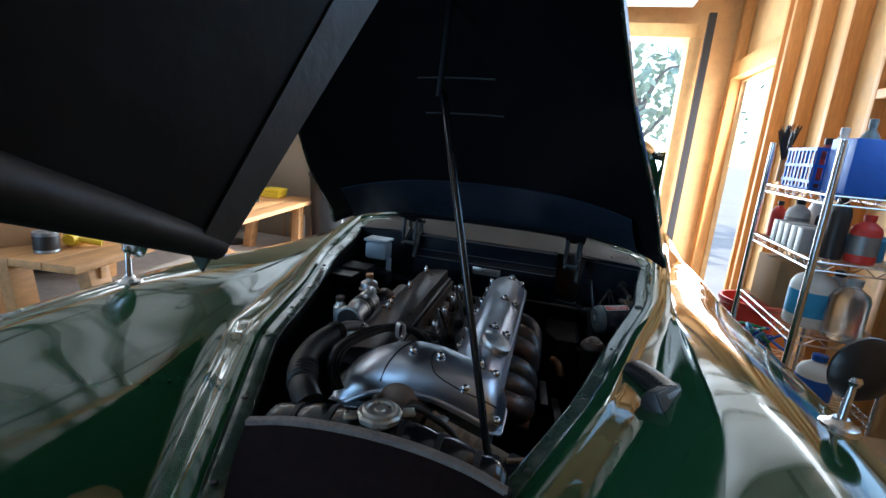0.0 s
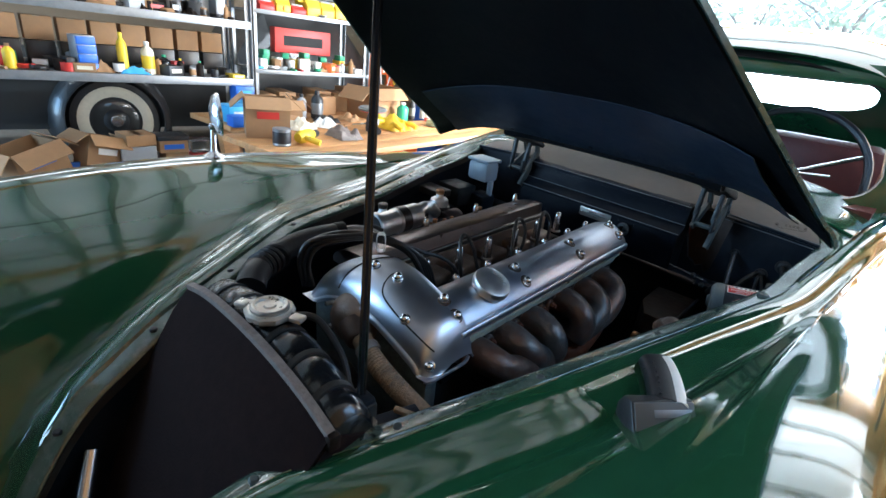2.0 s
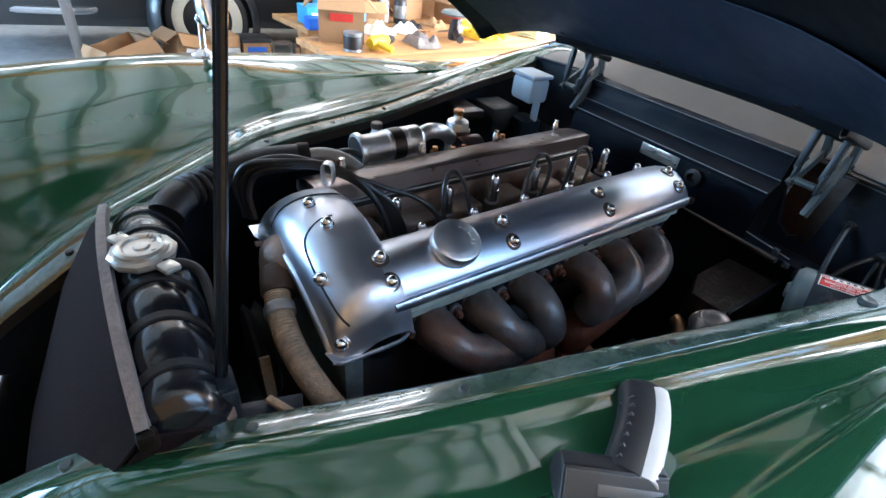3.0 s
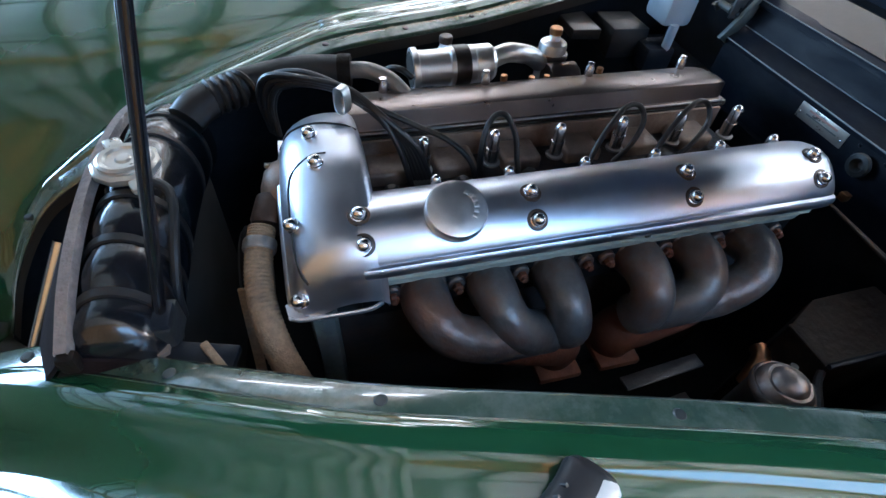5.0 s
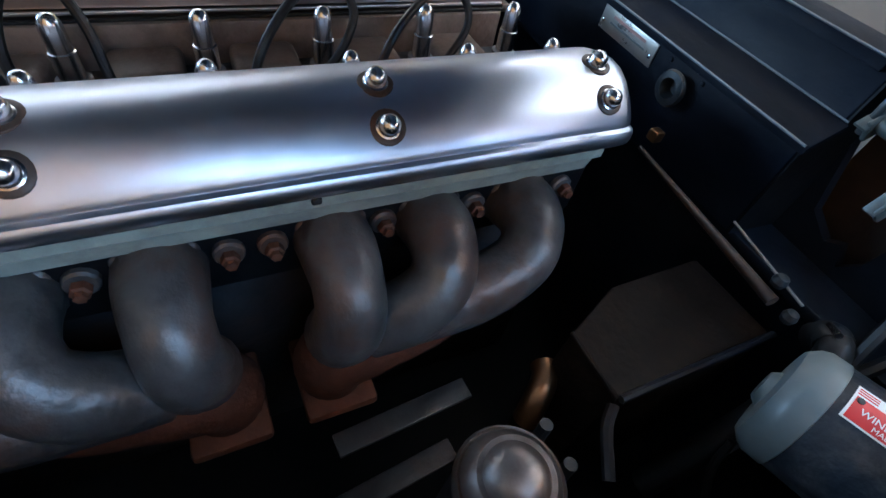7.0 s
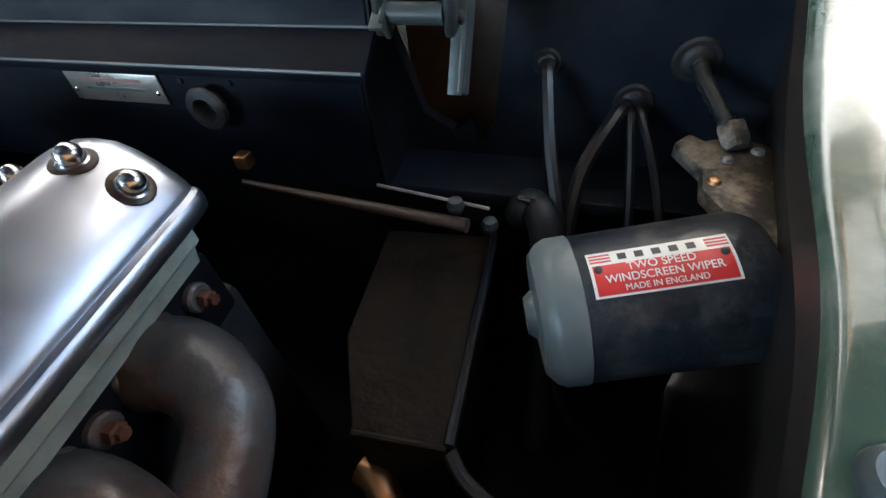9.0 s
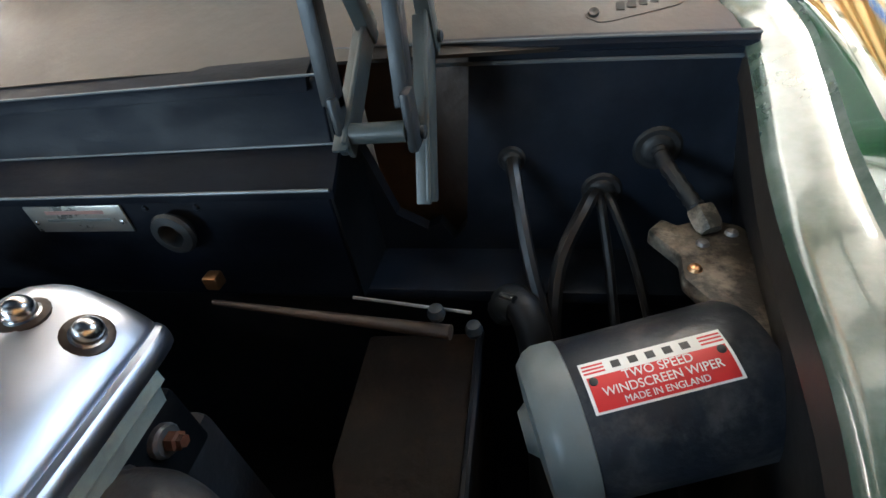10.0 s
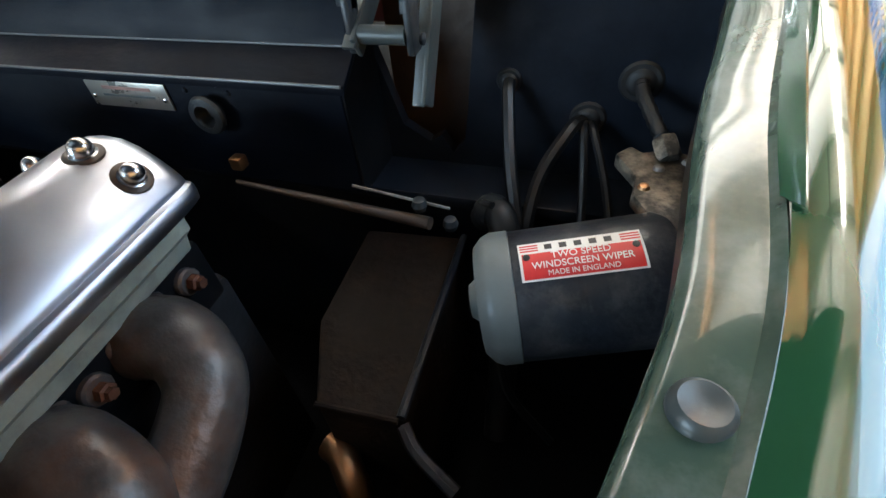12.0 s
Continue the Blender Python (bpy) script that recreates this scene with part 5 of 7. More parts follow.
# the valley between the covers: tall nuts on pale bosses
e_part("valley_floor", box((0.13, 0.585, 0.02), (0.006, 0.285, -0.074), 0.003), M_iron)
e_part("valley_wall", box((0.012, 0.585, 0.040), (-0.050, 0.285, -0.046), 0.002), M_boss, "stained alloy wall beside the plugs")
e_part("valley_wall", box((0.012, 0.585, 0.026), (0.066, 0.285, -0.054), 0.002), M_boss)
e_part("rim_gap", box((0.004, 0.590, 0.0022), (-0.0505, 0.285, -0.0250)), M_dark)
e_part("cover_rim", box((0.0035, 0.588, 0.0030), (-0.0560, 0.288, -0.0212), 0.001), M_satin, "bright rim of the far cam cover")
for k in range(7):
    y = -0.012 + 0.0955 * k
    e_part("head_nut", lathe([(0.0092, -0.046), (0.0092, -0.020), (0.0080, -0.0195), (0.0080, -0.004), (0.0073, 0.001), (0.0054, 0.0053), (0.0028, 0.0072), (0, 0.0075)], 18, Matrix.Translation((0.0, y, -0.003))), M_chrome, "tall chromed dome nut")
    e_part("nut_washer", lathe([(0.0125, 0), (0.0125, 0.003), (0.010, 0.0035)], 18, Matrix.Translation((0.0, y, -0.048))), M_cast)
    if k < 6:
        e_part("valley_boss", box((0.050, 0.058, 0.030), (-0.022, y + 0.048, -0.060), 0.007, None, None, 3), M_boss)
        e_part("plug_boot", lathe([(0.0115, -0.030), (0.0115, -0.004), (0.0085, 0.004), (0.005, 0.007), (0, 0.007)], 14, Matrix.Translation((0.030, y + 0.047, -0.050))), M_rubber, "black plug boot")
for pts in ([(0.030, 0.155, -0.050), (0.026, 0.152, -0.012), (0.014, 0.160, 0.018), (0.004, 0.175, 0.030), (0.004, 0.190, 0.026), (0.014, 0.202, 0.002), (0.024, 0.206, -0.030), (0.030, 0.210, -0.052)],
            [(0.046, 0.300, -0.046), (0.036, 0.312, -0.014), (0.020, 0.336, 0.012), (0.006, 0.362, 0.026), (0.002, 0.386, 0.020), (0.010, 0.394, 0.000), (0.022, 0.378, -0.026), (0.030, 0.352, -0.048)],
            [(0.042, 0.402, -0.044), (0.030, 0.424, -0.008), (0.014, 0.452, 0.012), (0.002, 0.480, 0.020), (0.000, 0.502, 0.010), (0.010, 0.506, -0.012), (0.024, 0.482, -0.036), (0.030, 0.460, -0.050)],
            [(-0.030, -0.004, 0.050), (-0.016, 0.030, 0.040), (-0.006, 0.075, 0.018), (0.008, 0.110, 0.004), (0.022, 0.138, -0.020), (0.030, 0.148, -0.050)],
            [(-0.032, 0.000, 0.048), (-0.006, 0.024, 0.044), (0.012, 0.042, 0.018), (0.022, 0.054, -0.016), (0.030, 0.062, -0.050)]):
    e_part("plug_lead", tube(pts, 0.0038, 10, 8), M_wire, "black plug lead")
for y in (0.052, 0.205, 0.375, 0.540):
    e_part("cover_bolt", lathe([(0.0068, -0.004), (0.0068, 0.009), (0.005, 0.012), (0.005, 0.016), (0, 0.017)], 12, Matrix.Translation((-0.125, y, 0.005))), M_chrome)
for y in (0.235, 0.395):
    e_part("hex_nut", lathe([(0.0055, 0), (0.0055, 0.008), (0, 0.009)], 6, Matrix.Translation((-0.128, y, 0.002))), M_copper)
# water outlet in front, its braided hose and clip
e_part("water_housing", spin([(0.046, 0), (0.047, 0.012), (0.041, 0.028), (0.030, 0.040), (0.012, 0.046), (0, 0.047)], (0.012, -0.078, -0.052), (0.010, -0.3, -0.040), 30), M_boss, "stained round water outlet")
e_part("outlet_neck", spin([(0.023, 0), (0.023, 0.030), (0.020, 0.036)], (0.030, -0.108, -0.046), (0.12, -0.135, -0.075), 20), M_oily)
for x, z in ((-0.030, -0.038), (-0.022, -0.078), (0.045, -0.040)):
    e_part("stud", spin([(0.0065, 0), (0.0065, 0.006), (0.0042, 0.007), (0.0042, 0.026), (0, 0.027)], (x, -0.092, z), (x, -0.3, z + 0.02), 8), M_plate, "bright stud of the water outlet")
eng_part("braided_hose", tube([(0.055, -0.119, 0.803), (0.080, -0.123, 0.793), (0.115, -0.124, 0.782), (0.150, -0.119, 0.768), (0.188, -0.106, 0.746), (0.222, -0.086, 0.716), (0.255, -0.062, 0.672), (0.280, -0.04, 0.62)], 0.0150, 18, 16, rough=lambda k: 0.06 * (k % 2)), M_braid, "stained woven radiator hose")
eng_part("hose_clip", spin([(0.0180, 0), (0.0187, 0.002), (0.0187, 0.011), (0.0180, 0.013)], (0.070, -0.1215, 0.797), (0.090, -0.1240, 0.790), 20), M_cast)
eng_part("fan_pulley", spin([(0.060, 0), (0.066, 0.004), (0.054, 0.012), (0.066, 0.020), (0.060, 0.024), (0.02, 0.020), (0, 0.02)], (0.035, -0.132, 0.700), (0.035, -0.3, 0.700), 32), M_dust, "dusty belt pulley")
eng_part("fan_belt", loft([[(x + dx, -0.150 + dy, z) for dx, dy in ((-0.002, -0.006), (0.002, -0.006), (0.002, 0.006), (-0.002, 0.006))] for x, z in ((0.094, 0.745), (0.112, 0.69), (0.135, 0.62), (0.155, 0.56))]), M_braid, "worn pale edged fan belt")
# hose from the header tank to the far side, alloy elbow at its end
eng_part("top_hose", tube([(-0.150, -0.185, 0.850), (-0.172, -0.160, 0.853), (-0.190, -0.115, 0.857), (-0.196, -0.06, 0.863), (-0.188, 0.005, 0.866)], 0.021, 18, 10), M_rubber, "black rubber intake hose")
for k in range(5):
    eng_part("hose_ring", spin([(0.0225, 0), (0.0255, 0.003), (0.0225, 0.007)], (-0.152 - 0.0048 * k, -0.184 + 0.010 * k, 0.850 + 0.0008 * k), (-0.176, -0.14, 0.854), 18), M_rubber)
eng_part("hose_end", tube([(-0.120, -0.212, 0.838), (-0.136, -0.200, 0.846), (-0.150, -0.185, 0.850)], 0.0235, 16, 5), M_dust, "dark metal end of the hose")
eng_part("hose_band", spin([(0.0222, 0), (0.0226, 0.003), (0.0226, 0.016), (0.0222, 0.018)], (-0.1905, -0.012, 0.8655), (-0.188, 0.005, 0.866), 20), M_brown)
eng_part("elbow_pipe", tube([(-0.189, 0.000, 0.866), (-0.182, 0.030, 0.868), (-0.166, 0.060, 0.860), (-0.150, 0.082, 0.842)], 0.0115, 14, 6), M_cast, "dull alloy elbow pipe")
# carburettors on the far side
cb = e_part("carburettor", spin([(0.0265, 0), (0.0310, 0.0005), (0.0318, 0.003), (0.0318, 0.009), (0.0275, 0.011), (0.0265, 0.020), (0.0270, 0.058), (0.0290, 0.060), (0.0290, 0.098), (0.0275, 0.100), (0.0285, 0.102), (0.0285, 0.126), (0.024, 0.132), (0, 0.132)], (-0.183, 0.104, 0.000), (-0.190, 0.5, 0.006), 32), M_satin, "dull alloy carburettor body")
part("throat", spin([(0.0262, -0.0008), (0.0262, 0.0006), (0, 0.0006)], (-0.183, 0.104, 0.000), (-0.190, 0.5, 0.006), 28), M_dark, cb)
part("dark_band", spin([(0.0295, 0.066), (0.0300, 0.068), (0.0300, 0.088), (0.0295, 0.090)], (-0.183, 0.104, 0.000), (-0.190, 0.5, 0.006), 28), M_dust, cb)
for x, y, zt, big in ((-0.235, 0.172, 0.021, False), (-0.240, 0.366, 0.022, True)):
    r = 0.024 if big else 0.016
    dp_ = e_part("dashpot", lathe([(r, -0.10), (r, -0.026), (r * 0.94, -0.020), (r * 0.75, -0.017), (0.0115, -0.015), (0.0095, -0.012), (0.0095, -0.004)], 26, Matrix.Translation((x, y, zt))), M_satin, "bright carburettor dashpot")
    part("damper_cap", lathe([(0.0105, -0.006), (0.0110, -0.003), (0.0110, 0.003), (0.0095, 0.005), (0, 0.0052)], 18, Matrix.Translation((x, y, zt))), M_copper if big else M_oily, dp_, "brown damper cap")
e_part("dashpot_collar", lathe([(0.0275, -0.001), (0.0285, 0.001), (0.0285, 0.006), (0.0265, 0.008)], 26, Matrix.Translation((-0.240, 0.366, -0.022))), M_brushed)
e_part("intake_elbow", tube([(-0.190, 0.230, 0.002), (-0.196, 0.262, 0.010), (-0.204, 0.290, 0.004), (-0.216, 0.316, -0.008), (-0.226, 0.340, -0.026)], 0.0150, 16, 6), M_satin, "curved pale alloy intake elbow")
e_part("carburettor_body", spin([(0.026, 0), (0.028, 0.003), (0.028, 0.05), (0.022, 0.055), (0, 0.055)], (-0.200, 0.345, -0.045), (-0.200, 0.6, -0.045), 24), M_brushed)
e_part("intake_manifold", box((0.075, 0.46, 0.045), (-0.165, 0.29, -0.060), 0.015), M_cast)
e_part("fuel_pipe", tube([(-0.150, 0.10, 0.004), (-0.158, 0.085, 0.014), (-0.172, 0.070, 0.010), (-0.190, 0.05, -0.01)], 0.0048, 10, 6), M_wire)
for y in (0.245, 0.292, 0.318):
    e_part("fuel_union", lathe([(0.0075, 0), (0.0075, 0.010), (0.005, 0.011), (0.005, 0.020), (0, 0.02)], 6, Matrix.Translation((-0.150, y, -0.028))), M_copper)
# ignition leads bundled at the front through a bright band
for k in range(6):
    o, c = 0.0065 * k, (k % 2) * 0.006
    e_part("ignition_lead", tube([(-0.100 - 0.4 * o, -0.098 - 0.3 * o, -0.040), (-0.112 - 0.3 * o + c, -0.098 - 0.5 * o, 0.000 + 0.3 * o), (-0.106 - 0.2 * o + c, -0.082 - 0.5 * o, 0.030 + 0.45 * o), (-0.078 + c, -0.045 - 0.25 * o, 0.052 + 0.35 * o - c), (-0.036 + 0.25 * c, -0.006 + 0.1 * o, 0.050 + 0.22 * o + 0.2 * c), (-0.008 + 0.3 * o, 0.028 + 0.2 * o, 0.034 + 0.1 * o), (0.010 + 0.2 * o, 0.050 + 0.6 * o, 0.002), (0.018 + 0.1 * o, 0.062 + 0.8 * o, -0.045)], 0.0042, 10, 8), M_wire, "black ignition lead")
rows = []
for a in np.linspace(0, 6.283185, 33):
    u, v = 0.0085 * math.copysign(abs(math.cos(a)) ** 0.6, math.cos(a)), 0.0170 * math.copysign(abs(math.sin(a)) ** 0.7, math.sin(a))
    rows.append([(-0.022 - 0.66 * u - 0.72 * w, -0.012 + 0.66 * w - 0.72 * u, 0.053 + v) for w in (-0.0065, 0.0065)])
e_part("lead_clip", sheet(rows, 0.0014), M_satin, "bright band round the leads")

# ---- radiator: cowl, strips, stays ----
felt = [(-0.182, -0.283, 0.826), (-0.11, -0.283, 0.845), (-0.02, -0.282, 0.855), (0.07, -0.279, 0.853), (0.15, -0.275, 0.839), (0.210, -0.271, 0.817)]
fl = smooth_line(felt, 6)
rows = [[p + Vector((0, -0.004, 0)), p + Vector((0, -0.004, 0.010)), p + Vector((0, 0.006, 0.011)), p + Vector((0, 0.008, 0))] for p in fl]
part("felt_strip", sheet(rows, 0.0), M_felt, radiator, "worn grey felt strip")
rows = []
for p in fl:
    rows.append([p, p + Vector((-0.01 * p.x, -0.024, -0.03)), p + Vector((-0.04 * p.x, -0.062, -0.09)), p + Vector((-0.12 * p.x, -0.135, -0.25)), p + Vector((-0.2 * p.x, -0.19, -0.40))])
part("cowl", sheet(rows, 0.004), M_board, radiator, "dark fibre cowl panel")
part("side_shield", sheet([[(0.211, -0.269, 0.817), (0.205, -0.20, 0.785)], [(0.203, -0.340, 0.72), (0.205, -0.20, 0.70)], [(0.18, -0.44, 0.45), (0.205, -0.20, 0.45)]], 0.003), M_board, radiator)
part("end_clip", box((0.013, 0.016, 0.022), (0.210, -0.268, 0.814), 0.004), M_brown, radiator)
part("cross_stay", box((0.030, 0.150, 0.010), (0.196, -0.212, 0.785), 0.002, Euler((0, 0, radians(-14))).to_matrix()), M_bay, radiator, "black steel cross stay")
part("stay_block", box((0.04, 0.035, 0.035), (0.172, -0.209, 0.797), 0.004), M_hinge, radiator)
part("stay_bolt", lathe([(0.008, 0), (0.008, 0.006), (0, 0.007)], 6, Matrix.Translation((0.196, -0.205, 0.7895))), M_boss, radiator)
part("wooden_wedge", box((0.065, 0.008, 0.007), (0.222, -0.150, 0.79), 0.002, Euler((0, 0.15, radians(35))).to_matrix()), M_braid, radiator, "thin bare timber strip")
world_part("grille_stay", rod((-0.130, -0.448, 0.635), (0.022, -0.536, 0.455), 0.0115, 14), M_chrome, "bright tubular stay in the nose")

# ---- wing mirrors and the thermometer gun ----
for s, bx in ((1, 0.650), (-1, -0.645)):
    mr = part("wing_mirror", lathe([(0.026, 0), (0.028, 0.003), (0.024, 0.010), (0.014, 0.014), (0.010, 0.02)], 24, Matrix.Translation((bx, -0.066, 0.908))), M_chrome, car, "round chromed mirror on a thin stem")
    top = (bx + s * 0.004, -0.062, 0.985)
    part("stem", rod((bx, -0.066, 0.918), top, 0.0065, 12, r2=0.0055), M_chrome, mr)
    part("ball", lathe([(0, -0.010), (0.008, -0.007), (0.011, 0), (0.008, 0.007), (0, 0.010)], 14, Matrix.Translation(top)), M_chrome, mr)
    c = Vector(top) + (Vector((0.018, 0.012, 0.012)) if s > 0 else Vector((0.0, 0.01, 0.028)))
    face = Vector((-0.25, 0.95, 0.05)) if s > 0 else Vector((0.25, 0.96, 0.05))
    part("shell", spin([(0, -0.016), (0.02, -0.014), (0.042, -0.006), (0.050, 0.004), (0.050, 0.008), (0.047, 0.009)], c, c + face, 36), M_chrome if s < 0 else M_dust, mr)
    part("glass", spin([(0.047, 0.008), (0, 0.008)], c, c + face, 36), M_mirror, mr)
gun = thing("thermometer_gun", "black and grey handheld infrared thermometer lying on the wing", "thermometer", Matrix.Translation((0.4405, 0.026, 0.877)) @ Euler((0, 0, radians(53.9))).to_matrix().to_4x4())
hl = smooth_line([(0.012, 0.002, -0.015), (0.024, 0.026, -0.015), (0.037, 0.053, -0.016), (0.046, 0.078, -0.017), (0.050, 0.100, -0.018)], 5)


def grip(shift, half, high, up=0.0, skip=0):
    rings = []
    for k, p in enumerate(hl):
        d = (hl[min(k + 1, len(hl) - 1)] - hl[max(k - 1, 0)]).normalized()
        n = d.cross(Vector((0, 0, 1))).normalized()
        end = 1.0 if k < len(hl) - 1 - skip else 0.8
        rings.append([p + n * (shift + end * half * math.copysign(abs(math.cos(a)) ** 0.7, math.cos(a))) + Vector((0, 0, up + end * high * math.copysign(abs(math.sin(a)) ** 0.7, math.sin(a)))) for a in np.linspace(0, 6.283185, 20, endpoint=False)])
    return loft(rings[:len(rings) - skip])


part("handle", grip(0.0, 0.0205, 0.0160), M_blackpl, gun)
part("grip_back", grip(0.0115, 0.0100, 0.0155, 0.0012, 1), M_white, gun, "pale grey handle back")
for k in range(7):
    p = hl[3 + 2 * k]
    part("grip_rib", rod(p + Vector((-0.0215, -0.002, 0.004)), p + Vector((-0.013, -0.002, 0.0165)), 0.0016, 6), M_blackpl, gun)
part("head", prism([(0.004, 0.000), (0.000, 0.001), (-0.019, -0.026), (-0.030, -0.029), (-0.032, -0.034), (-0.032, -0.040), (0.022, -0.040), (0.024, -0.018), (0.016, -0.003)], "x", -0.040, 0.040, 0.003), M_blackpl, gun)
SLOPE = Euler((radians(54.8), 0, 0)).to_matrix()
face = part("bezel", box((0.076, 0.031, 0.0030), (0.0, -0.0108, -0.0120), 0.0012, SLOPE), M_greybez, gun, "dark grey sloping display panel")
part("screen", box((0.048, 0.0085, 0.0030), Vector((0.010, -0.0108, -0.0120)) + SLOPE @ Vector((0, 0.003, 0.0010)), 0.0004, SLOPE), M_galv, face, "pale display window")
for x, w, m in ((0.006, 0.018, M_white), (0.024, 0.010, M_redpl)):
    part("mark", box((w, 0.0045, 0.0030), Vector((x, -0.0108, -0.0120)) + SLOPE @ Vector((0, -0.0075, 0.0004)), 0.0003, SLOPE), m, face)

# ---- goods and furniture of the garage ----
CAR_SIDE = set(bpy.data.objects)


def settle(x, y, z):
    """Moves what was built since the last call, as one group, to its place on the floor."""
    for ob in set(bpy.data.objects) - CAR_SIDE:
        if not ob.parent:
            ob.matrix_basis = Matrix.Translation((x, y, z)) @ ob.matrix_basis
    CAR_SIDE.update(bpy.data.objects)


RNG = random.Random(7)


def at(x, y, z=0.0, rz=0.0):
    return pose(x, y, z, 0, 0, rz)


def carton(x, y, z, w, d, h, rz=0, opened_=False, tilt=0, label="brown cardboard box", stripe=None, material=None):
    t = thing("cardboard_box", label, "box", pose(x, y, z, tilt, 0, rz), group="cardboard boxes")
    bm = bmesh.new()
    wall = 0.006
    def ring(a, b, q):
        return [(-a, -b, q), (a, -b, q), (a, b, q), (-a, b, q)]
    if opened_:
        loft([ring(w / 2, d / 2, 0.001), ring(w / 2, d / 2, h), ring(w / 2 - wall, d / 2 - wall, h), ring(w / 2 - wall, d / 2 - wall, wall)], bm)
    else:
        box((w, d, h), (0, 0, h / 2 + 0.001), 0.004, bm=bm)
    part("body", bm, material or M_card, t)
    if opened_:
        for sx, sy, px, py, rot in ((w, d * 0.42, 0, -d / 2 - d * 0.16, (0.75, 0, 0)), (w, d * 0.42, 0, d / 2 + d * 0.16, (-0.75, 0, 0)), (w * 0.42, d, w / 2 + w * 0.16, 0, (0, 0.75, 0))):
            part("flap", box((sx, sy, wall), (px, py, h - 0.005 - 0.14 * (sx if rot[1] else sy)), 0, Euler(rot).to_matrix()), M_card, t)
    else:
        part("tape", box((w * 1.004, 0.04, wall), (0, 0, h - wall / 2 + 0.001)), M_tan, t)
    if stripe:
        part("printed_mark", box((0.003, d * 0.5, h * 0.18), (w / 2 + 0.003, 0, h * 0.6)), stripe, t)
    return t


def bottle(x, y, z, r, h, body, cap, label, rz=0, tag=None, kind="bottle"):
    t = thing(kind, label, kind.replace("_", " "), at(x, y, z, rz), group="bottles and cans")
    part("body", lathe([(r * 0.9, 0), (r, r * 0.1), (r, h * 0.66), (r * 0.85, h * 0.76), (r * 0.35, h * 0.86), (r * 0.33, h * 0.9)], 18), body, t)
    part("cap", lathe([(r * 0.4, h * 0.88), (r * 0.42, h * 0.99), (r * 0.3, h), (0, h)], 14), cap, t)
    if tag:
        part("label", lathe([(r * 1.01, h * 0.18), (r * 1.015, h * 0.2), (r * 1.015, h * 0.55), (r * 1.01, h * 0.57)], 18, closed=False), tag, t)
    return t


def can(x, y, z, r, h, body, label, tag=None):
    t = thing("tin_can", label, "can", at(x, y, z), group="bottles and cans")
    part("body", lathe([(r * 0.97, 0), (r, 0.004), (r * 0.98, 0.008), (r * 0.98, h - 0.008), (r, h - 0.004), (r * 0.96, h), (r * 0.9, h - 0.004), (0, h - 0.004)], 22), body, t)
    if tag:
        part("label", lathe([(r * 0.99, h * 0.15), (r * 0.995, h * 0.16), (r * 0.995, h * 0.8), (r * 0.99, h * 0.82)], 22, closed=False), tag, t)
    return t


def bin_(x, y, z, w, d, h, material, label, rz=0):
    t = thing("storage_bin", label, "storage bin", at(x, y, z, rz), group="storage bins")
    bm = prism([(-d / 2, 0), (-d / 2, h), (d / 2 - 0.04, h), (d / 2, h * 0.55), (d / 2, 0)], "y", -w / 2, w / 2, 0.004)
    part("shell", bm, material, t)
    part("filling", box((d * 0.8, w * 0.85, 0.02), (-0.015, 0, h + 0.004), 0.006), M_greypl, t)
    part("rim", tube([(d / 2 + 0.002, -w / 2, h * 0.55), (d / 2 + 0.002, w / 2, h * 0.55)], 0.005, 6, 1), material, t)
    return t


def spray(x, y, z, body, trigger, label):
    t = bottle(x, y, z, 0.045, 0.22, body, trigger, label, kind="spray_bottle")
    part("nozzle", box((0.075, 0.02, 0.022), (0.02, 0, 0.235), 0.005), trigger, t)
    part("trigger", tube([(0.03, 0, 0.225), (0.045, 0, 0.205), (0.04, 0, 0.185)], 0.006, 6, 4), trigger, t)
    return t


def packet(x, y, z, w, d, h, material, label, rz=0, mark=None):
    t = thing("packet", label, "box", at(x, y, z, rz), group="small packets")
    part("body", box((d, w, h), (0, 0, h / 2), 0.003), material, t)
    if mark:
        part("printed_mark", box((0.002, w * 0.7, h * 0.4), (d / 2 + 0.001, 0, h * 0.5)), mark, t)
    return t


# the two timber tables
def bench(x, y, ln, dp, rz, label):
    t = thing("work_table", label, "work table", at(x, y, 0, rz), group="work tables")
    for k in range(4):
        part("plank", box((dp / 4 - 0.003, ln, 0.042), (-dp / 2 + dp / 8 + k * dp / 4, 0, 0.56), 0.004), M_bench, t)
    for sy in (-1, 1):
        for sx in (-1, 1):
            part("leg", box((0.085, 0.14, 0.56), (sx * dp * 0.34, sy * (ln / 2 - 0.28), 0.272), 0.004, Euler((sy * -0.16, sx * -0.06, 0)).to_matrix()), M_bench, t)
        part("rail", box((dp * 0.8, 0.04, 0.10), (0, sy * (ln / 2 - 0.26), 0.49), 0.003), M_bench, t)
    return t


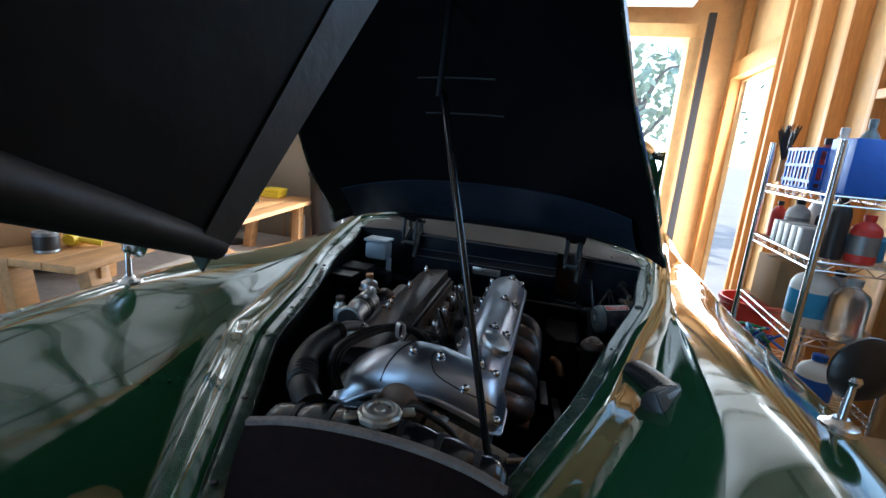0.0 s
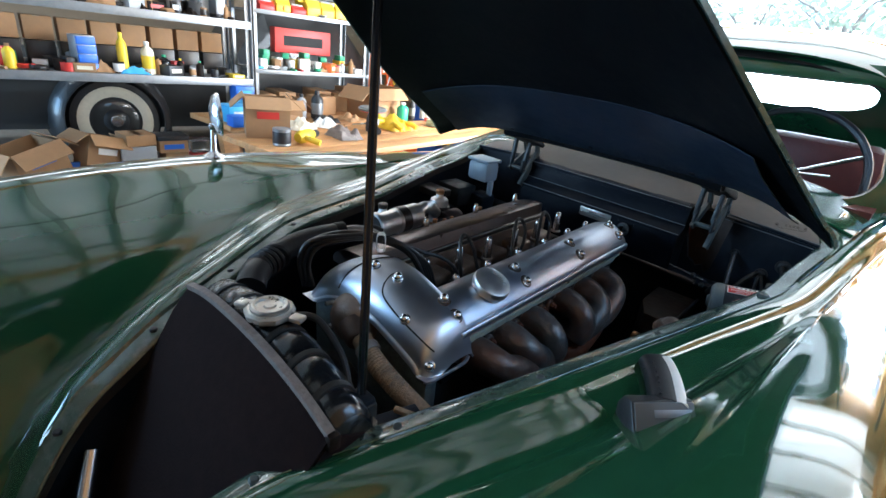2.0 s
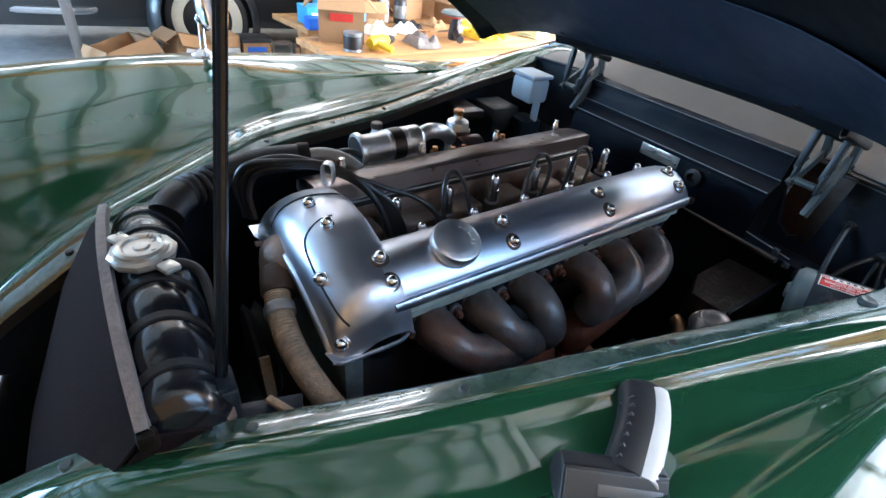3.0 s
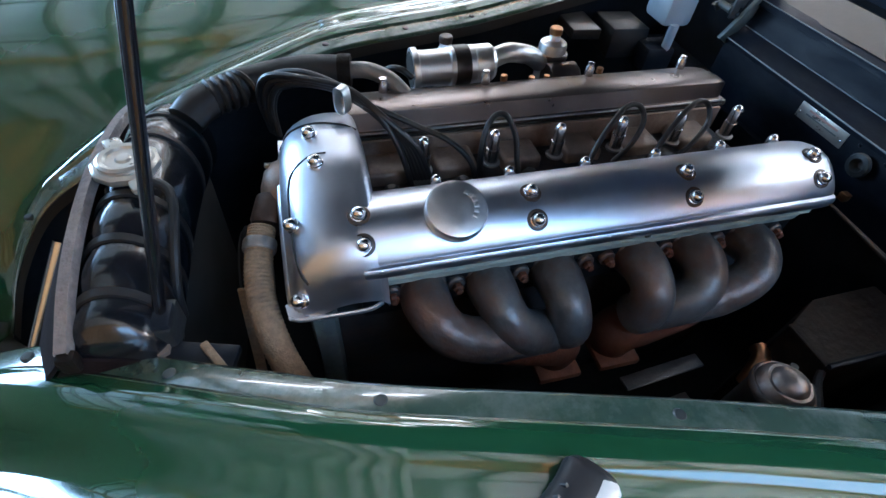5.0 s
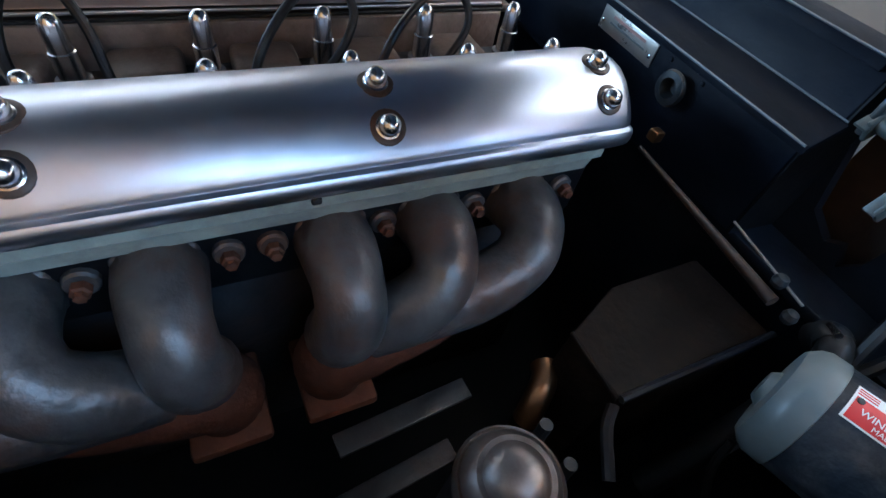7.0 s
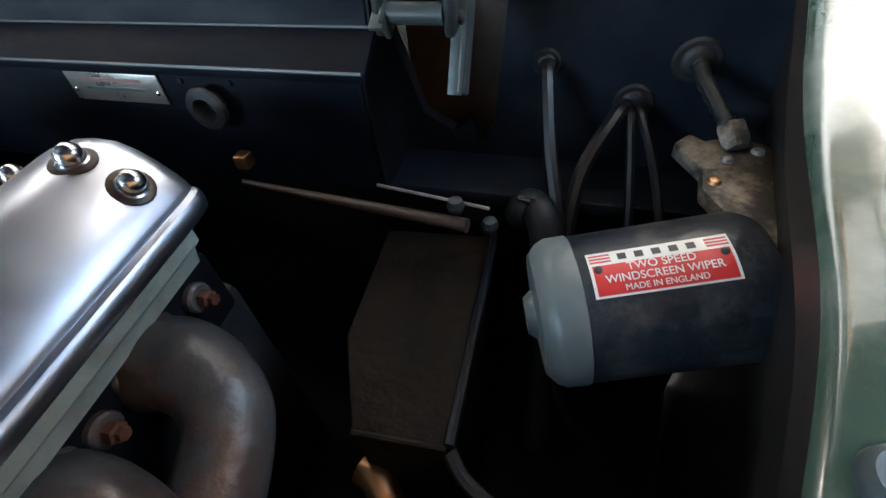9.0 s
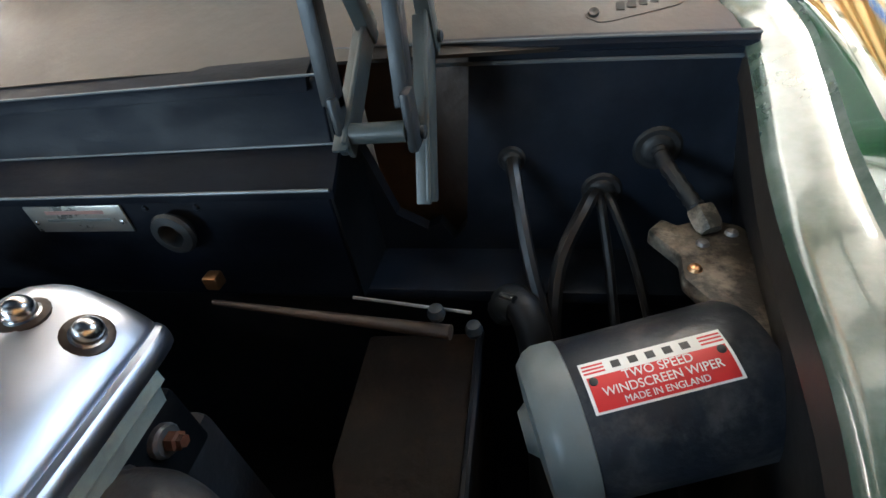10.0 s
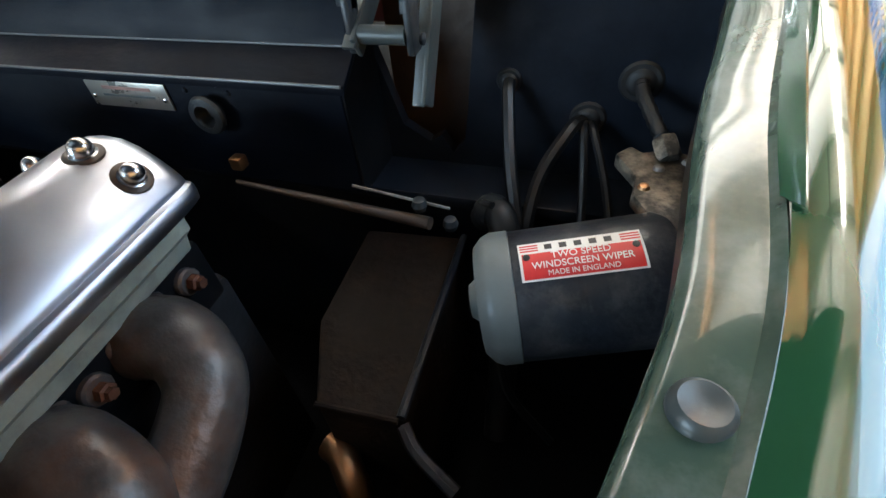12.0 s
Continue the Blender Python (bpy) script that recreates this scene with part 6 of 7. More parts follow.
bench(-2.88, 2.35, 3.25, 0.80, 8.5, "long orange pine work table covered with tools")
bench(-3.72, 1.55, 1.5, 0.62, 8.5, "low timber side table behind the long one")
TZ = 0.583
carton(-2.95, 0.98, TZ, 0.26, 0.30, 0.27, -20, True, stripe=M_redpl, label="open brown cardboard box with a red mark")
can(-2.62, 0.93, TZ, 0.062, 0.115, M_galv, "silver paint tin with a dark printed band", M_blackpl)
packet(-3.3, 0.92, TZ, 0.14, 0.12, 0.08, M_blue, "small dark blue plastic tub")
rag = thing("rag", "crumpled grey beige cleaning rag", "rag", at(-2.75, 1.52, TZ))
def lump(w, d, h, seed, n=18):
    rows = []
    for i in range(n):
        row = []
        for j in range(n):
            u, v = i / (n - 1) * 2 - 1, j / (n - 1) * 2 - 1
            q = max(0, 1 - max(abs(u), abs(v)) ** 3)
            row.append((u * w / 2 * (1 + 0.15 * noise.noise((v * 2, seed, 0))), v * d / 2 * (1 + 0.15 * noise.noise((u * 2, seed, 3))), 0.004 + h * q * (0.55 + 0.75 * noise.noise((u * 2.3, v * 2.3, seed)))))
        rows.append(row)
    return sheet(rows, 0.003)
part("cloth", lump(0.26, 0.20, 0.11, 1.0), M_felt, rag)
gl_ = thing("rubber_gloves", "bright yellow rubber gloves in a heap", "gloves", at(-3.02, 2.22, TZ))
part("glove", lump(0.30, 0.24, 0.16, 5.0), M_yellow, gl_)
part("finger", tube([(0.08, -0.05, 0.06), (0.17, -0.08, 0.05), (0.22, -0.06, 0.03)], 0.022, 10, 4), M_yellow, gl_)
part("finger", tube([(0.06, 0.06, 0.06), (0.15, 0.10, 0.06), (0.21, 0.12, 0.035)], 0.022, 10, 4), M_yellow, gl_)
yt = thing("yellow_tool", "yellow and black electric hand tool", "power tool", at(-2.66, 1.13, TZ, 30))
part("body", spin([(0.03, 0), (0.045, 0.03), (0.045, 0.16), (0.03, 0.2), (0, 0.2)], (0, -0.1, 0.046), (0, 0.1, 0.046), 16), M_yellow, yt)
part("nose", spin([(0.032, 0), (0.028, 0.05), (0.015, 0.08), (0, 0.08)], (0, 0.1, 0.046), (0, 0.3, 0.046), 14), M_blackpl, yt)
part("handle", tube([(0, -0.05, 0.05), (0.08, -0.06, 0.04), (0.15, -0.05, 0.025)], 0.022, 10, 4), M_yellow, yt)
po = thing("polisher", "electric polisher standing with its grey pad upwards", "polisher", at(-2.93, 1.92, TZ))
part("body", spin([(0.05, 0), (0.055, 0.03), (0.045, 0.12), (0.03, 0.16)], (0, 0, 0), (0, 0, 1), 18), M_blackpl, po)
part("handle", tube([(0, 0, 0.06), (0.09, -0.04, 0.05), (0.19, -0.07, 0.035)], 0.027, 12, 5), M_blackpl, po)
part("grip", tube([(-0.01, 0.02, 0.08), (-0.08, 0.12, 0.07), (-0.10, 0.2, 0.06)], 0.022, 10, 5), M_yellow, po)
part("pad", lathe([(0.04, 0.17), (0.115, 0.175), (0.125, 0.19), (0.11, 0.205), (0, 0.208)], 28), M_grey, po)
part("backing", lathe([(0.06, 0.158), (0.10, 0.165), (0.10, 0.172)], 24), M_redpl, po)
part("switch", box((0.04, 0.03, 0.05), (0.06, 0.0, 0.09), 0.005), M_white, po)
fc = thing("folded_cloth", "pale green folded cloth on the table", "cloth", at(-3.02, 2.83, TZ, 20))
for k in range(3):
    part("fold", box((0.20, 0.24, 0.022), (0.004 * k, -0.003 * k, 0.013 + 0.023 * k), 0.010), mat("pale_green_cloth", (0.52, 0.60, 0.45), 0.85, 0, 0.12, 60) if k == 0 else bpy.data.materials["pale_green_cloth"], fc)
ys_ = thing("yellow_cloth_stack", "stack of folded yellow cloths at the table end", "cloth", at(-3.15, 3.75, TZ, 12))
for k in range(3):
    part("fold", box((0.22, 0.26, 0.03), (0.006 * k, 0, 0.016 + 0.031 * k), 0.012), M_yellow, ys_)
spray(-3.22, 3.20, TZ, M_clear, M_yellow, "clear spray bottle with a yellow trigger")
spray(-3.36, 3.05, TZ, M_white, M_redpl, "white spray bottle with a red trigger")
bottle(-3.30, 2.92, TZ, 0.035, 0.20, M_redpl, M_white, "red aerosol can with pale cap", tag=M_white)
bottle(-3.42, 2.80, TZ, 0.035, 0.21, M_blackpl, M_greypl, "black aerosol can", tag=M_galv)
bottle(-3.15, 3.05, TZ, 0.05, 0.20, M_galv, M_blackpl, "square silver solvent tin", tag=M_blackpl)
bottle(-3.05, 3.28, TZ, 0.05, 0.16, M_dust, M_blackpl, "brown glass bottle")
bottle(-3.36, 2.62, TZ, 0.06, 0.18, M_greenpl, M_white, "green plastic bottle")
bottle(-3.55, 1.75, TZ, 0.055, 0.25, M_blackpl, M_blackpl, "dark oil bottle with a grey label", tag=M_galv)
bottle(-3.60, 1.62, TZ, 0.045, 0.21, M_greypl, M_blackpl, "grey plastic bottle")
carton(-3.62, 2.45, TZ, 0.34, 0.42, 0.27, 10, True, label="large open cardboard box behind the gloves")
carton(-3.70, 1.45, TZ, 0.26, 0.34, 0.14, -5, True, label="shallow cardboard tray full of parts")
carton(-3.82, 1.95, TZ, 0.20, 0.22, 0.17, 12, label="small closed cardboard box")
packet(-3.88, 1.20, TZ, 0.16, 0.14, 0.12, M_lblue, "light blue packet", mark=M_white)
packet(-3.88, 1.20, TZ + 0.122, 0.16, 0.14, 0.11, M_blue, "blue packet on another", mark=M_lblue)
# slatted wooden item leaning beside the table
sl = thing("slatted_panel", "low slatted brown timber rack on the floor", "timber rack", pose(-2.30, 1.95, 0.22, 0, 22, 12))
for k in range(9):
    part("slat", box((0.46, 0.075, 0.022), (0, -0.42 + 0.105 * k, 0.012 + 0.012 * (k % 2)), 0.006), M_card, sl)
for sx in (-0.18, 0.18):
    part("bearer", box((0.05, 0.95, 0.05), (sx, 0, -0.028), 0.004), M_bench, sl)
for sy in (-0.4, 0.4):
    part("leg", box((0.05, 0.05, 0.30), (0.19, sy, -0.12), 0.003, Euler((0, radians(-22), 0)).to_matrix()), M_bench, sl)


# steel shelving
def shelving(y0, y1, tiers, x0, x1, top, label, thick=0.035):
    t = thing("steel_shelving", label, "shelving", group="steel shelving")
    for x in (x0, x1):
        for y in (y0, y1):
            s = 1 if y == y0 else -1
            part("post", prism([(x - 0.02, y - 0.02 * s), (x + 0.02, y - 0.02 * s), (x + 0.02, y - 0.016 * s), (x - 0.016, y - 0.016 * s), (x - 0.016, y + 0.022 * s), (x - 0.02, y + 0.022 * s)], "z", 0, top), M_galv, t)
    for z in tiers:
        sh = part("shelf", box((x1 - x0, y1 - y0 - 0.01, 0.012), ((x0 + x1) / 2, (y0 + y1) / 2, z - 0.006), 0.001), M_galv, t)
        part("lip", box((0.006, y1 - y0 + 0.02, thick), (x1 + 0.022, (y0 + y1) / 2, z - thick / 2 + 0.004), 0.001), M_galv, sh)
    return t


shelving(1.36, 2.55, (0.12, 0.52, 0.955, 1.445, 1.885, 2.35), -4.38, -3.92, 2.45, "grey steel shelving full of coloured bins and boxes")
shelving(-0.62, 1.30, (0.085, 0.865, 1.33, 1.80), -4.42, -3.92, 1.95, "long steel bench shelf loaded with parts", 0.06)
# yellow and red bins, small boxes
for k, (c, n) in enumerate(((M_redpl, "red"), (M_yellow, "yellow"), (M_redpl, "red"), (M_yellow, "yellow"), (M_yellow, "yellow"), (M_yellow, "yellow"), (M_yellow, "yellow"))):
    bin_(-4.05, 1.48 + 0.152 * k, 1.447, 0.135, 0.24, (0.07, 0.11, 0.07, 0.14, 0.13, 0.15, 0.10)[k], c, f"open {n} plastic parts bin")
for k in range(7):
    packet(-4.15, 1.47 + 0.155 * k, 1.887, 0.135, 0.30, 0.24, M_greypl if k % 3 else M_galv, "grey storage case on the top shelf", mark=M_blackpl)
for k in range(7):
    packet(-4.25, 1.47 + 0.155 * k, 1.597, 0.13, 0.14, 0.24, M_greypl, "tall grey file case")
for k in range(16):
    y = 1.45 + 0.068 * k
    c = (M_white, M_greenpl, M_card, M_white, M_galv, M_yellow, M_greypl, M_card)[k % 8]
    h = RNG.uniform(0.06, 0.14)
    packet(-4.02 - 0.1 * (k % 2), y, 0.957, 0.062, 0.14, h, c, "small carton of spare parts", RNG.uniform(-8, 8), M_white if k % 3 == 0 else None)
    if k % 3 == 1:
        packet(-4.1, y, 0.957 + h, 0.06, 0.1, 0.05, M_greenpl, "green packet on a carton", RNG.uniform(-20, 20))
packet(-4.2, 1.95, 1.10, 0.6, 0.1, 0.22, M_redpl, "long red metal case", mark=M_dark)
for k in range(6):
    carton(-4.12, 1.48 + 0.2 * k, 0.522, 0.3, 0.17, RNG.uniform(0.14, 0.3), RNG.uniform(-6, 6), label="cardboard box on the steel shelf")
for k in range(5):
    carton(-4.12, 1.5 + 0.22 * k, 0.122, 0.32, 0.19, RNG.uniform(0.18, 0.32), RNG.uniform(-6, 6), label="cardboard box on the steel shelf")
# on the long bench shelf
bb = thing("drawer_stack", "upright blue plastic drawer unit", "storage bin", at(-4.02, 0.11, 0.867, 12))
part("case", box((0.12, 0.13, 0.25), (0, 0, 0.125), 0.006), M_galv, bb)
for k in range(4):
    part("drawer", box((0.02, 0.12, 0.055), (0.064, 0, 0.033 + 0.06 * k), 0.004), M_blue, bb)
bottle(-4.0, 0.35, 0.867, 0.035, 0.29, M_yellow, M_yellow, "tall yellow bottle")
bottle(-4.0, 0.52, 0.867, 0.045, 0.24, M_cream, M_white, "cream bottle with a yellow label", tag=M_yellow)
bottle(-4.02, 0.64, 0.867, 0.04, 0.15, M_clear, M_greenpl, "small clear glass bottle")
can(-3.99, 0.0, 0.867, 0.05, 0.06, M_redpl, "red plastic lid lying on the shelf")
gb = thing("blue_cloth", "light blue disposable gloves in a heap", "cloth", at(-3.97, 0.41, 0.867))
part("cloth", lump(0.1, 0.2, 0.06, 9.0), M_lblue, gb)
for k in range(26):
    y = -0.56 + 0.071 * k
    if not -0.1 < y < 0.72 or k % 2:
        c = (M_dust, M_greypl, M_card, M_blackpl, M_greenpl, M_galv, M_white, M_redpl)[(k * 5) % 8]
        packet(-4.15 - 0.1 * (k % 3), y, 0.867, RNG.uniform(0.05, 0.1), RNG.uniform(0.08, 0.16), RNG.uniform(0.03, 0.13), c, "loose part or packet on the bench", RNG.uniform(-40, 40))
for k in range(20):
    y = -0.56 + 0.092 * k
    c = (M_dust, M_card, M_greypl, M_dust, M_card, M_galv, M_blackpl)[(k * 3) % 7]
    packet(-4.06 - 0.1 * (k % 2), y, 1.332, RNG.uniform(0.06, 0.11), RNG.uniform(0.1, 0.2), RNG.uniform(0.05, 0.16), c, "dusty packet on the upper shelf", RNG.uniform(-15, 15))
for k in range(11):
    y = -0.52 + 0.17 * k
    packet(-4.1, y, 1.802, 0.14, 0.22, RNG.uniform(0.08, 0.2), (M_card, M_greypl, M_dust)[k % 3], "carton on the top shelf", RNG.uniform(-10, 10))
for k in range(9):
    carton(-4.3, -0.5 + 0.2 * k, 0.867 + 0.18, 0.14, 0.17, 0.16, 0, label="brown parts carton at the back of the bench")
for k in range(9):
    packet(-4.3, -0.5 + 0.2 * k, 0.867, 0.17, 0.14, 0.175, M_dust, "dark parts box at the back of the bench")
# on its bottom shelf
BZ = 0.087
carton(-4.02, -0.30, BZ + 0.02, 0.32, 0.34, 0.24, 25, True, 14, label="open cardboard box with blue printed tape", stripe=M_blue)
carton(-4.05, 0.07, BZ + 0.04, 0.26, 0.28, 0.26, 18, True, -14, label="tilted open cardboard box with paper label", stripe=M_white)
packet(-4.02, 0.36, BZ, 0.26, 0.2, 0.05, M_white, "flat white books and boxes", mark=M_greypl)
packet(-4.03, 0.36, BZ + 0.052, 0.24, 0.2, 0.05, M_card, "flat brown carton")
packet(-4.02, 0.36, BZ + 0.104, 0.25, 0.2, 0.12, M_greypl, "grey plastic parts tray")
carton(-4.03, 0.37, BZ + 0.226, 0.22, 0.22, 0.09, 8, label="small closed cardboard box on the tray")
carton(-4.02, 0.64, BZ, 0.2, 0.18, 0.16, 0, label="small cardboard box with blue mark", stripe=M_blue)
packet(-4.02, 0.62, BZ + 0.162, 0.22, 0.2, 0.10, M_card, "cardboard tray", mark=M_blue)
packet(-4.02, 0.62, BZ + 0.264, 0.24, 0.22, 0.035, M_blackpl, "flat black case")
packet(-4.0, 0.86, BZ, 0.2, 0.18, 0.14, M_redpl, "red packet with white print", 5, M_white)
packet(-4.04, 0.86, BZ + 0.142, 0.18, 0.18, 0.10, M_clear, "clear plastic bag of parts")
packet(-3.98, -0.08, BZ, 0.16, 0.03, 0.12, M_blue, "small blue framed packet", 5, M_brown)
bottle(-4.12, -0.09, BZ, 0.07, 0.2, M_white, M_white, "white plastic jug")
for k in range(4):
    packet(-4.2, 1.0 + 0.08 * k, BZ, 0.07, 0.2, 0.18, (M_card, M_dust, M_greypl, M_card)[k], "carton at the end of the shelf")

# the grey car parked behind the shelves
gc = thing("grey_car", "dark grey vintage car with whitewall tyres", "car", at(-5.35, 0.38, 0))
sec = []
for y, w, z1 in ((-1.9, 0.30, 0.70), (-1.6, 0.55, 0.85), (-0.6, 0.62, 0.95), (0.6, 0.66, 0.98), (1.2, 0.68, 1.0), (1.5, 0.68, 1.45), (2.4, 0.66, 1.5), (2.8, 0.6, 1.1), (3.3, 0.4, 0.8)):
    sec.append([(-w, y, 0.30), (-w, y, z1 * 0.8), (-w * 0.7, y, z1), (w * 0.7, y, z1), (w * 0.98, y, z1 * 0.8), (w, y, 0.42), (w * 0.9, y, 0.30)])
part("body", loft(sec), M_greycar, gc)
fend = []
for a in np.linspace(-0.5, 3.6, 19):
    fend.append([(0.40, -0.47 * math.cos(a) * 1.02, 0.38 + 0.47 * math.sin(a)), (0.62, -0.47 * math.cos(a), 0.38 + 0.47 * math.sin(a)), (0.71, -0.42 * math.cos(a), 0.38 + 0.42 * math.sin(a)), (0.73, -0.38 * math.cos(a), 0.38 + 0.38 * math.sin(a))])
part("wing", sheet(fend, 0.01), M_greycar, gc)
MW = Matrix.Translation((0.62, 0, 0.385)) @ Euler((0, radians(90), 0)).to_matrix().to_4x4()
ty = part("tyre", lathe([(0.20, -0.07), (0.34, -0.08), (0.365, -0.05), (0.365, 0.04), (0.345, 0.068), (0.28, 0.08), (0.20, 0.07)], 40, MW), M_rubber, gc)
part("whitewall", lathe([(0.205, 0.0755), (0.245, 0.084), (0.285, 0.083), (0.295, 0.077)], 40, MW, closed=False), M_cream, ty)
part("wheel_disc", lathe([(0.20, 0.06), (0.17, 0.075), (0.10, 0.078), (0.085, 0.09), (0.05, 0.105), (0, 0.108)], 32, MW), M_greycar, ty, "painted wheel disc")
part("hub_cap", lathe([(0.055, 0.10), (0.045, 0.115), (0, 0.12)], 24, MW), M_chrome, ty)
part("bumper_iron", tube([(0.5, -0.75, 0.45), (0.62, -1.0, 0.43), (0.4, -1.9, 0.42)], 0.03, 10, 5), M_chrome, gc)
part("headlight", lathe([(0.10, 0), (0.11, 0.03), (0.09, 0.12), (0, 0.14)], 20, Matrix.Translation((0.42, -1.2, 0.72)) @ Euler((radians(-90), 0, 0)).to_matrix().to_4x4()), M_chrome, gc)

# far corner: hoist, drum, fan, hose, bin
ho = thing("engine_hoist", "orange folding engine hoist with hoses hanging on it", "engine hoist", at(-4.62, 3.30, 0, 10))
for y in (-0.18, 0.16):
    part("mast", box((0.085, 0.085, 1.72), (0, y, 0.87), 0.006, Euler((0.02 if y < 0 else -0.05, 0, 0)).to_matrix()), M_orange, ho)
    part("foot", box((0.6, 0.085, 0.085), (0.25, y, 0.05), 0.006), M_orange, ho)
part("crossbar", box((0.07, 0.40, 0.07), (0, 0, 0.95), 0.006), M_orange, ho)
part("crossbar", box((0.07, 0.40, 0.07), (0, 0, 1.62), 0.006), M_orange, ho)
for k in range(3):
    part("hose", tube([(0.06, -0.1 + 0.06 * k, 1.70), (0.09, -0.15 + 0.1 * k, 1.2), (0.08, -0.05 + 0.1 * k, 0.7 + 0.05 * k), (0.09, 0.1 + 0.05 * k, 1.1), (0.06, 0.12, 1.68)], 0.009, 8, 8), (M_white, M_orange, M_yellow)[k], ho, "coiled air hose")
dr = thing("plastic_drum", "tall blue plastic drum", "drum", at(-4.15, 3.75, 0))
part("body", lathe([(0.19, 0), (0.21, 0.03), (0.21, 0.45), (0.216, 0.47), (0.216, 0.52), (0.21, 0.54), (0.21, 1.30), (0.18, 1.38), (0, 1.39)], 32), M_blue, dr)
part("strap", tube([(0.215 * math.cos(a), 0.215 * math.sin(a), 1.28 + 0.03 * math.sin(3 * a)) for a in np.linspace(-2.4, 0.6, 12)], 0.012, 8, 4), M_redpl, dr)
fa = thing("clamp_lamps", "pair of round white reflector work lamps", "work lamp", at(-3.62, 3.62, 0))
part("pole", rod((0, 0, 0), (0, 0, 1.12), 0.014, 10), M_yellow, fa)
part("base", lathe([(0.16, 0), (0.15, 0.02), (0.02, 0.03)], 20), M_blackpl, fa)
for dy in (-0.12, 0.14):
    part("reflector", spin([(0.03, -0.07), (0.06, -0.04), (0.10, 0.0), (0.105, 0.01), (0.095, 0.0), (0.02, -0.03), (0, -0.035)], (0.05, dy, 1.12), (0.6, dy - 0.25, 1.08), 24), M_white, fa)
    part("arm", rod((0, 0, 1.10), (0.03, dy, 1.12), 0.01, 8), M_yellow, fa)
dbin = thing("dust_bin", "dark plastic waste bin with looped cable", "bin", at(-2.55, 4.0, 0))
part("body", lathe([(0.2, 0), (0.25, 0.85), (0.265, 0.87), (0.265, 0.90), (0.24, 0.90), (0.2, 0.6), (0, 0.6)], 28), M_blackpl, dbin)
part("cable_loop", tube([(0.2 + 0.05 * math.cos(a), 0.17 * math.sin(a), 0.93 + 0.17 * math.cos(a)) for a in np.linspace(0, 6.2, 12)], 0.010, 8, 4), M_wire, dbin)
cc = thing("folding_chair", "blue folding chair with a thin tube frame", "chair", at(-1.75, 3.2, 0, 20))
part("seat", box((0.42, 0.40, 0.02), (0, 0, 0.42), 0.008), M_blue, cc)
part("backrest", box((0.42, 0.02, 0.22), (0, 0.22, 0.72), 0.008), M_blue, cc)
for s in (-0.22, 0.22):
    part("leg", rod((s, -0.22, 0), (s, 0.22, 0.84), 0.011, 8), M_galv, cc)
    part("leg", rod((s, 0.24, 0), (s, -0.2, 0.44), 0.011, 8), M_galv, cc)
for k, (x, y, m) in enumerate(((-2.35, 3.3, M_wire), (-2.5, 3.7, M_wire), (-3.3, 0.3, M_redpl), (-2.9, 0.45, M_wire))):
    hs = thing("coiled_cable", "loosely coiled cable on the floor", "cable", at(x, y, 0.01))
    part("coil", tube([((0.16 + 0.02 * math.sin(5 * a)) * math.cos(a), (0.15 + 0.02 * math.cos(3 * a)) * math.sin(a), 0.012 + 0.004 * a) for a in np.linspace(0, 19, 40)], 0.009, 6, 3), m, hs)
for k in range(5):
    st = thing("leaning_pipe", "thin metal tube leaning on the end wall", "pipe", group="leaning pipes")
    part("pipe", rod((-2.95 - 0.1 * k, 4.25, 0), (-3.0 - 0.09 * k, 4.37, 2.2 - 0.1 * k), 0.014, 8), (M_bench, M_white, M_galv, M_wood, M_bench)[k], st)
sg = thing("wall_sign", "narrow upright sign with dark lettering", "sign", at(-3.62, 4.385, 1.62))
part("board", box((0.16, 0.012, 0.75), (0, 0, 0), 0.003), M_white, sg)
for k, ch in enumerate("ARE"):
    letters(ch, 0.15, M_blackpl, sg, Matrix.Translation((0, -0.0075, 0.05 - 0.17 * k)) @ Euler((radians(90), 0, 0)).to_matrix().to_4x4())

settle(0.06, 0.145, FZ)

# chrome wire shelf by the stud wall
ws = thing("wire_shelf", "chromed wire shelf rack full of bottles", "shelf rack")
X0, X1, Y0, Y1 = 1.06, 1.37, 1.09, 1.71
for x in (X0, X1):
    for y in (Y0, Y1):
        part("post", rod((x, y, FZ), (x, y, 1.38), 0.0125, 12), M_chrome, ws)
TIERS = (0.16, 0.415, 0.69, 0.965, 1.195)
for z in TIERS:
    bm = bmesh.new()
    for x in (X0, X1):
        for dz in (0, -0.03):
            rod((x, Y0, z + dz), (x, Y1, z + dz), 0.0035, 6, bm)
        n = 16
        for k in range(n):
            ya, yb = Y0 + (Y1 - Y0) * k / n, Y0 + (Y1 - Y0) * (k + 1) / n
            rod((x, ya, z - (0.03 if k % 2 else 0)), (x, yb, z - (0 if k % 2 else 0.03)), 0.0022, 5, bm)
    for y in (Y0, Y1):
        for dz in (0, -0.03):
            rod((X0, y, z + dz), (X1, y, z + dz), 0.0035, 6, bm)
        for k in range(8):
            xa, xb = X0 + (X1 - X0) * k / 8, X0 + (X1 - X0) * (k + 1) / 8
            rod((xa, y, z - (0.03 if k % 2 else 0)), (xb, y, z - (0 if k % 2 else 0.03)), 0.0022, 5, bm)
    for k in range(1, 24):
        y = Y0 + (Y1 - Y0) * k / 24
        rod((X0, y, z + 0.003), (X1, y, z + 0.003), 0.0018, 5, bm)
    part("wire_tier", bm, M_chrome, ws)
T4, T3, T2, T1 = TIERS[4] + 0.006, TIERS[3] + 0.006, TIERS[2] + 0.006, TIERS[1] + 0.006
cr = thing("plastic_crate", "blue plastic basket holding car care bottles", "crate", at(1.20, 1.45, T4))
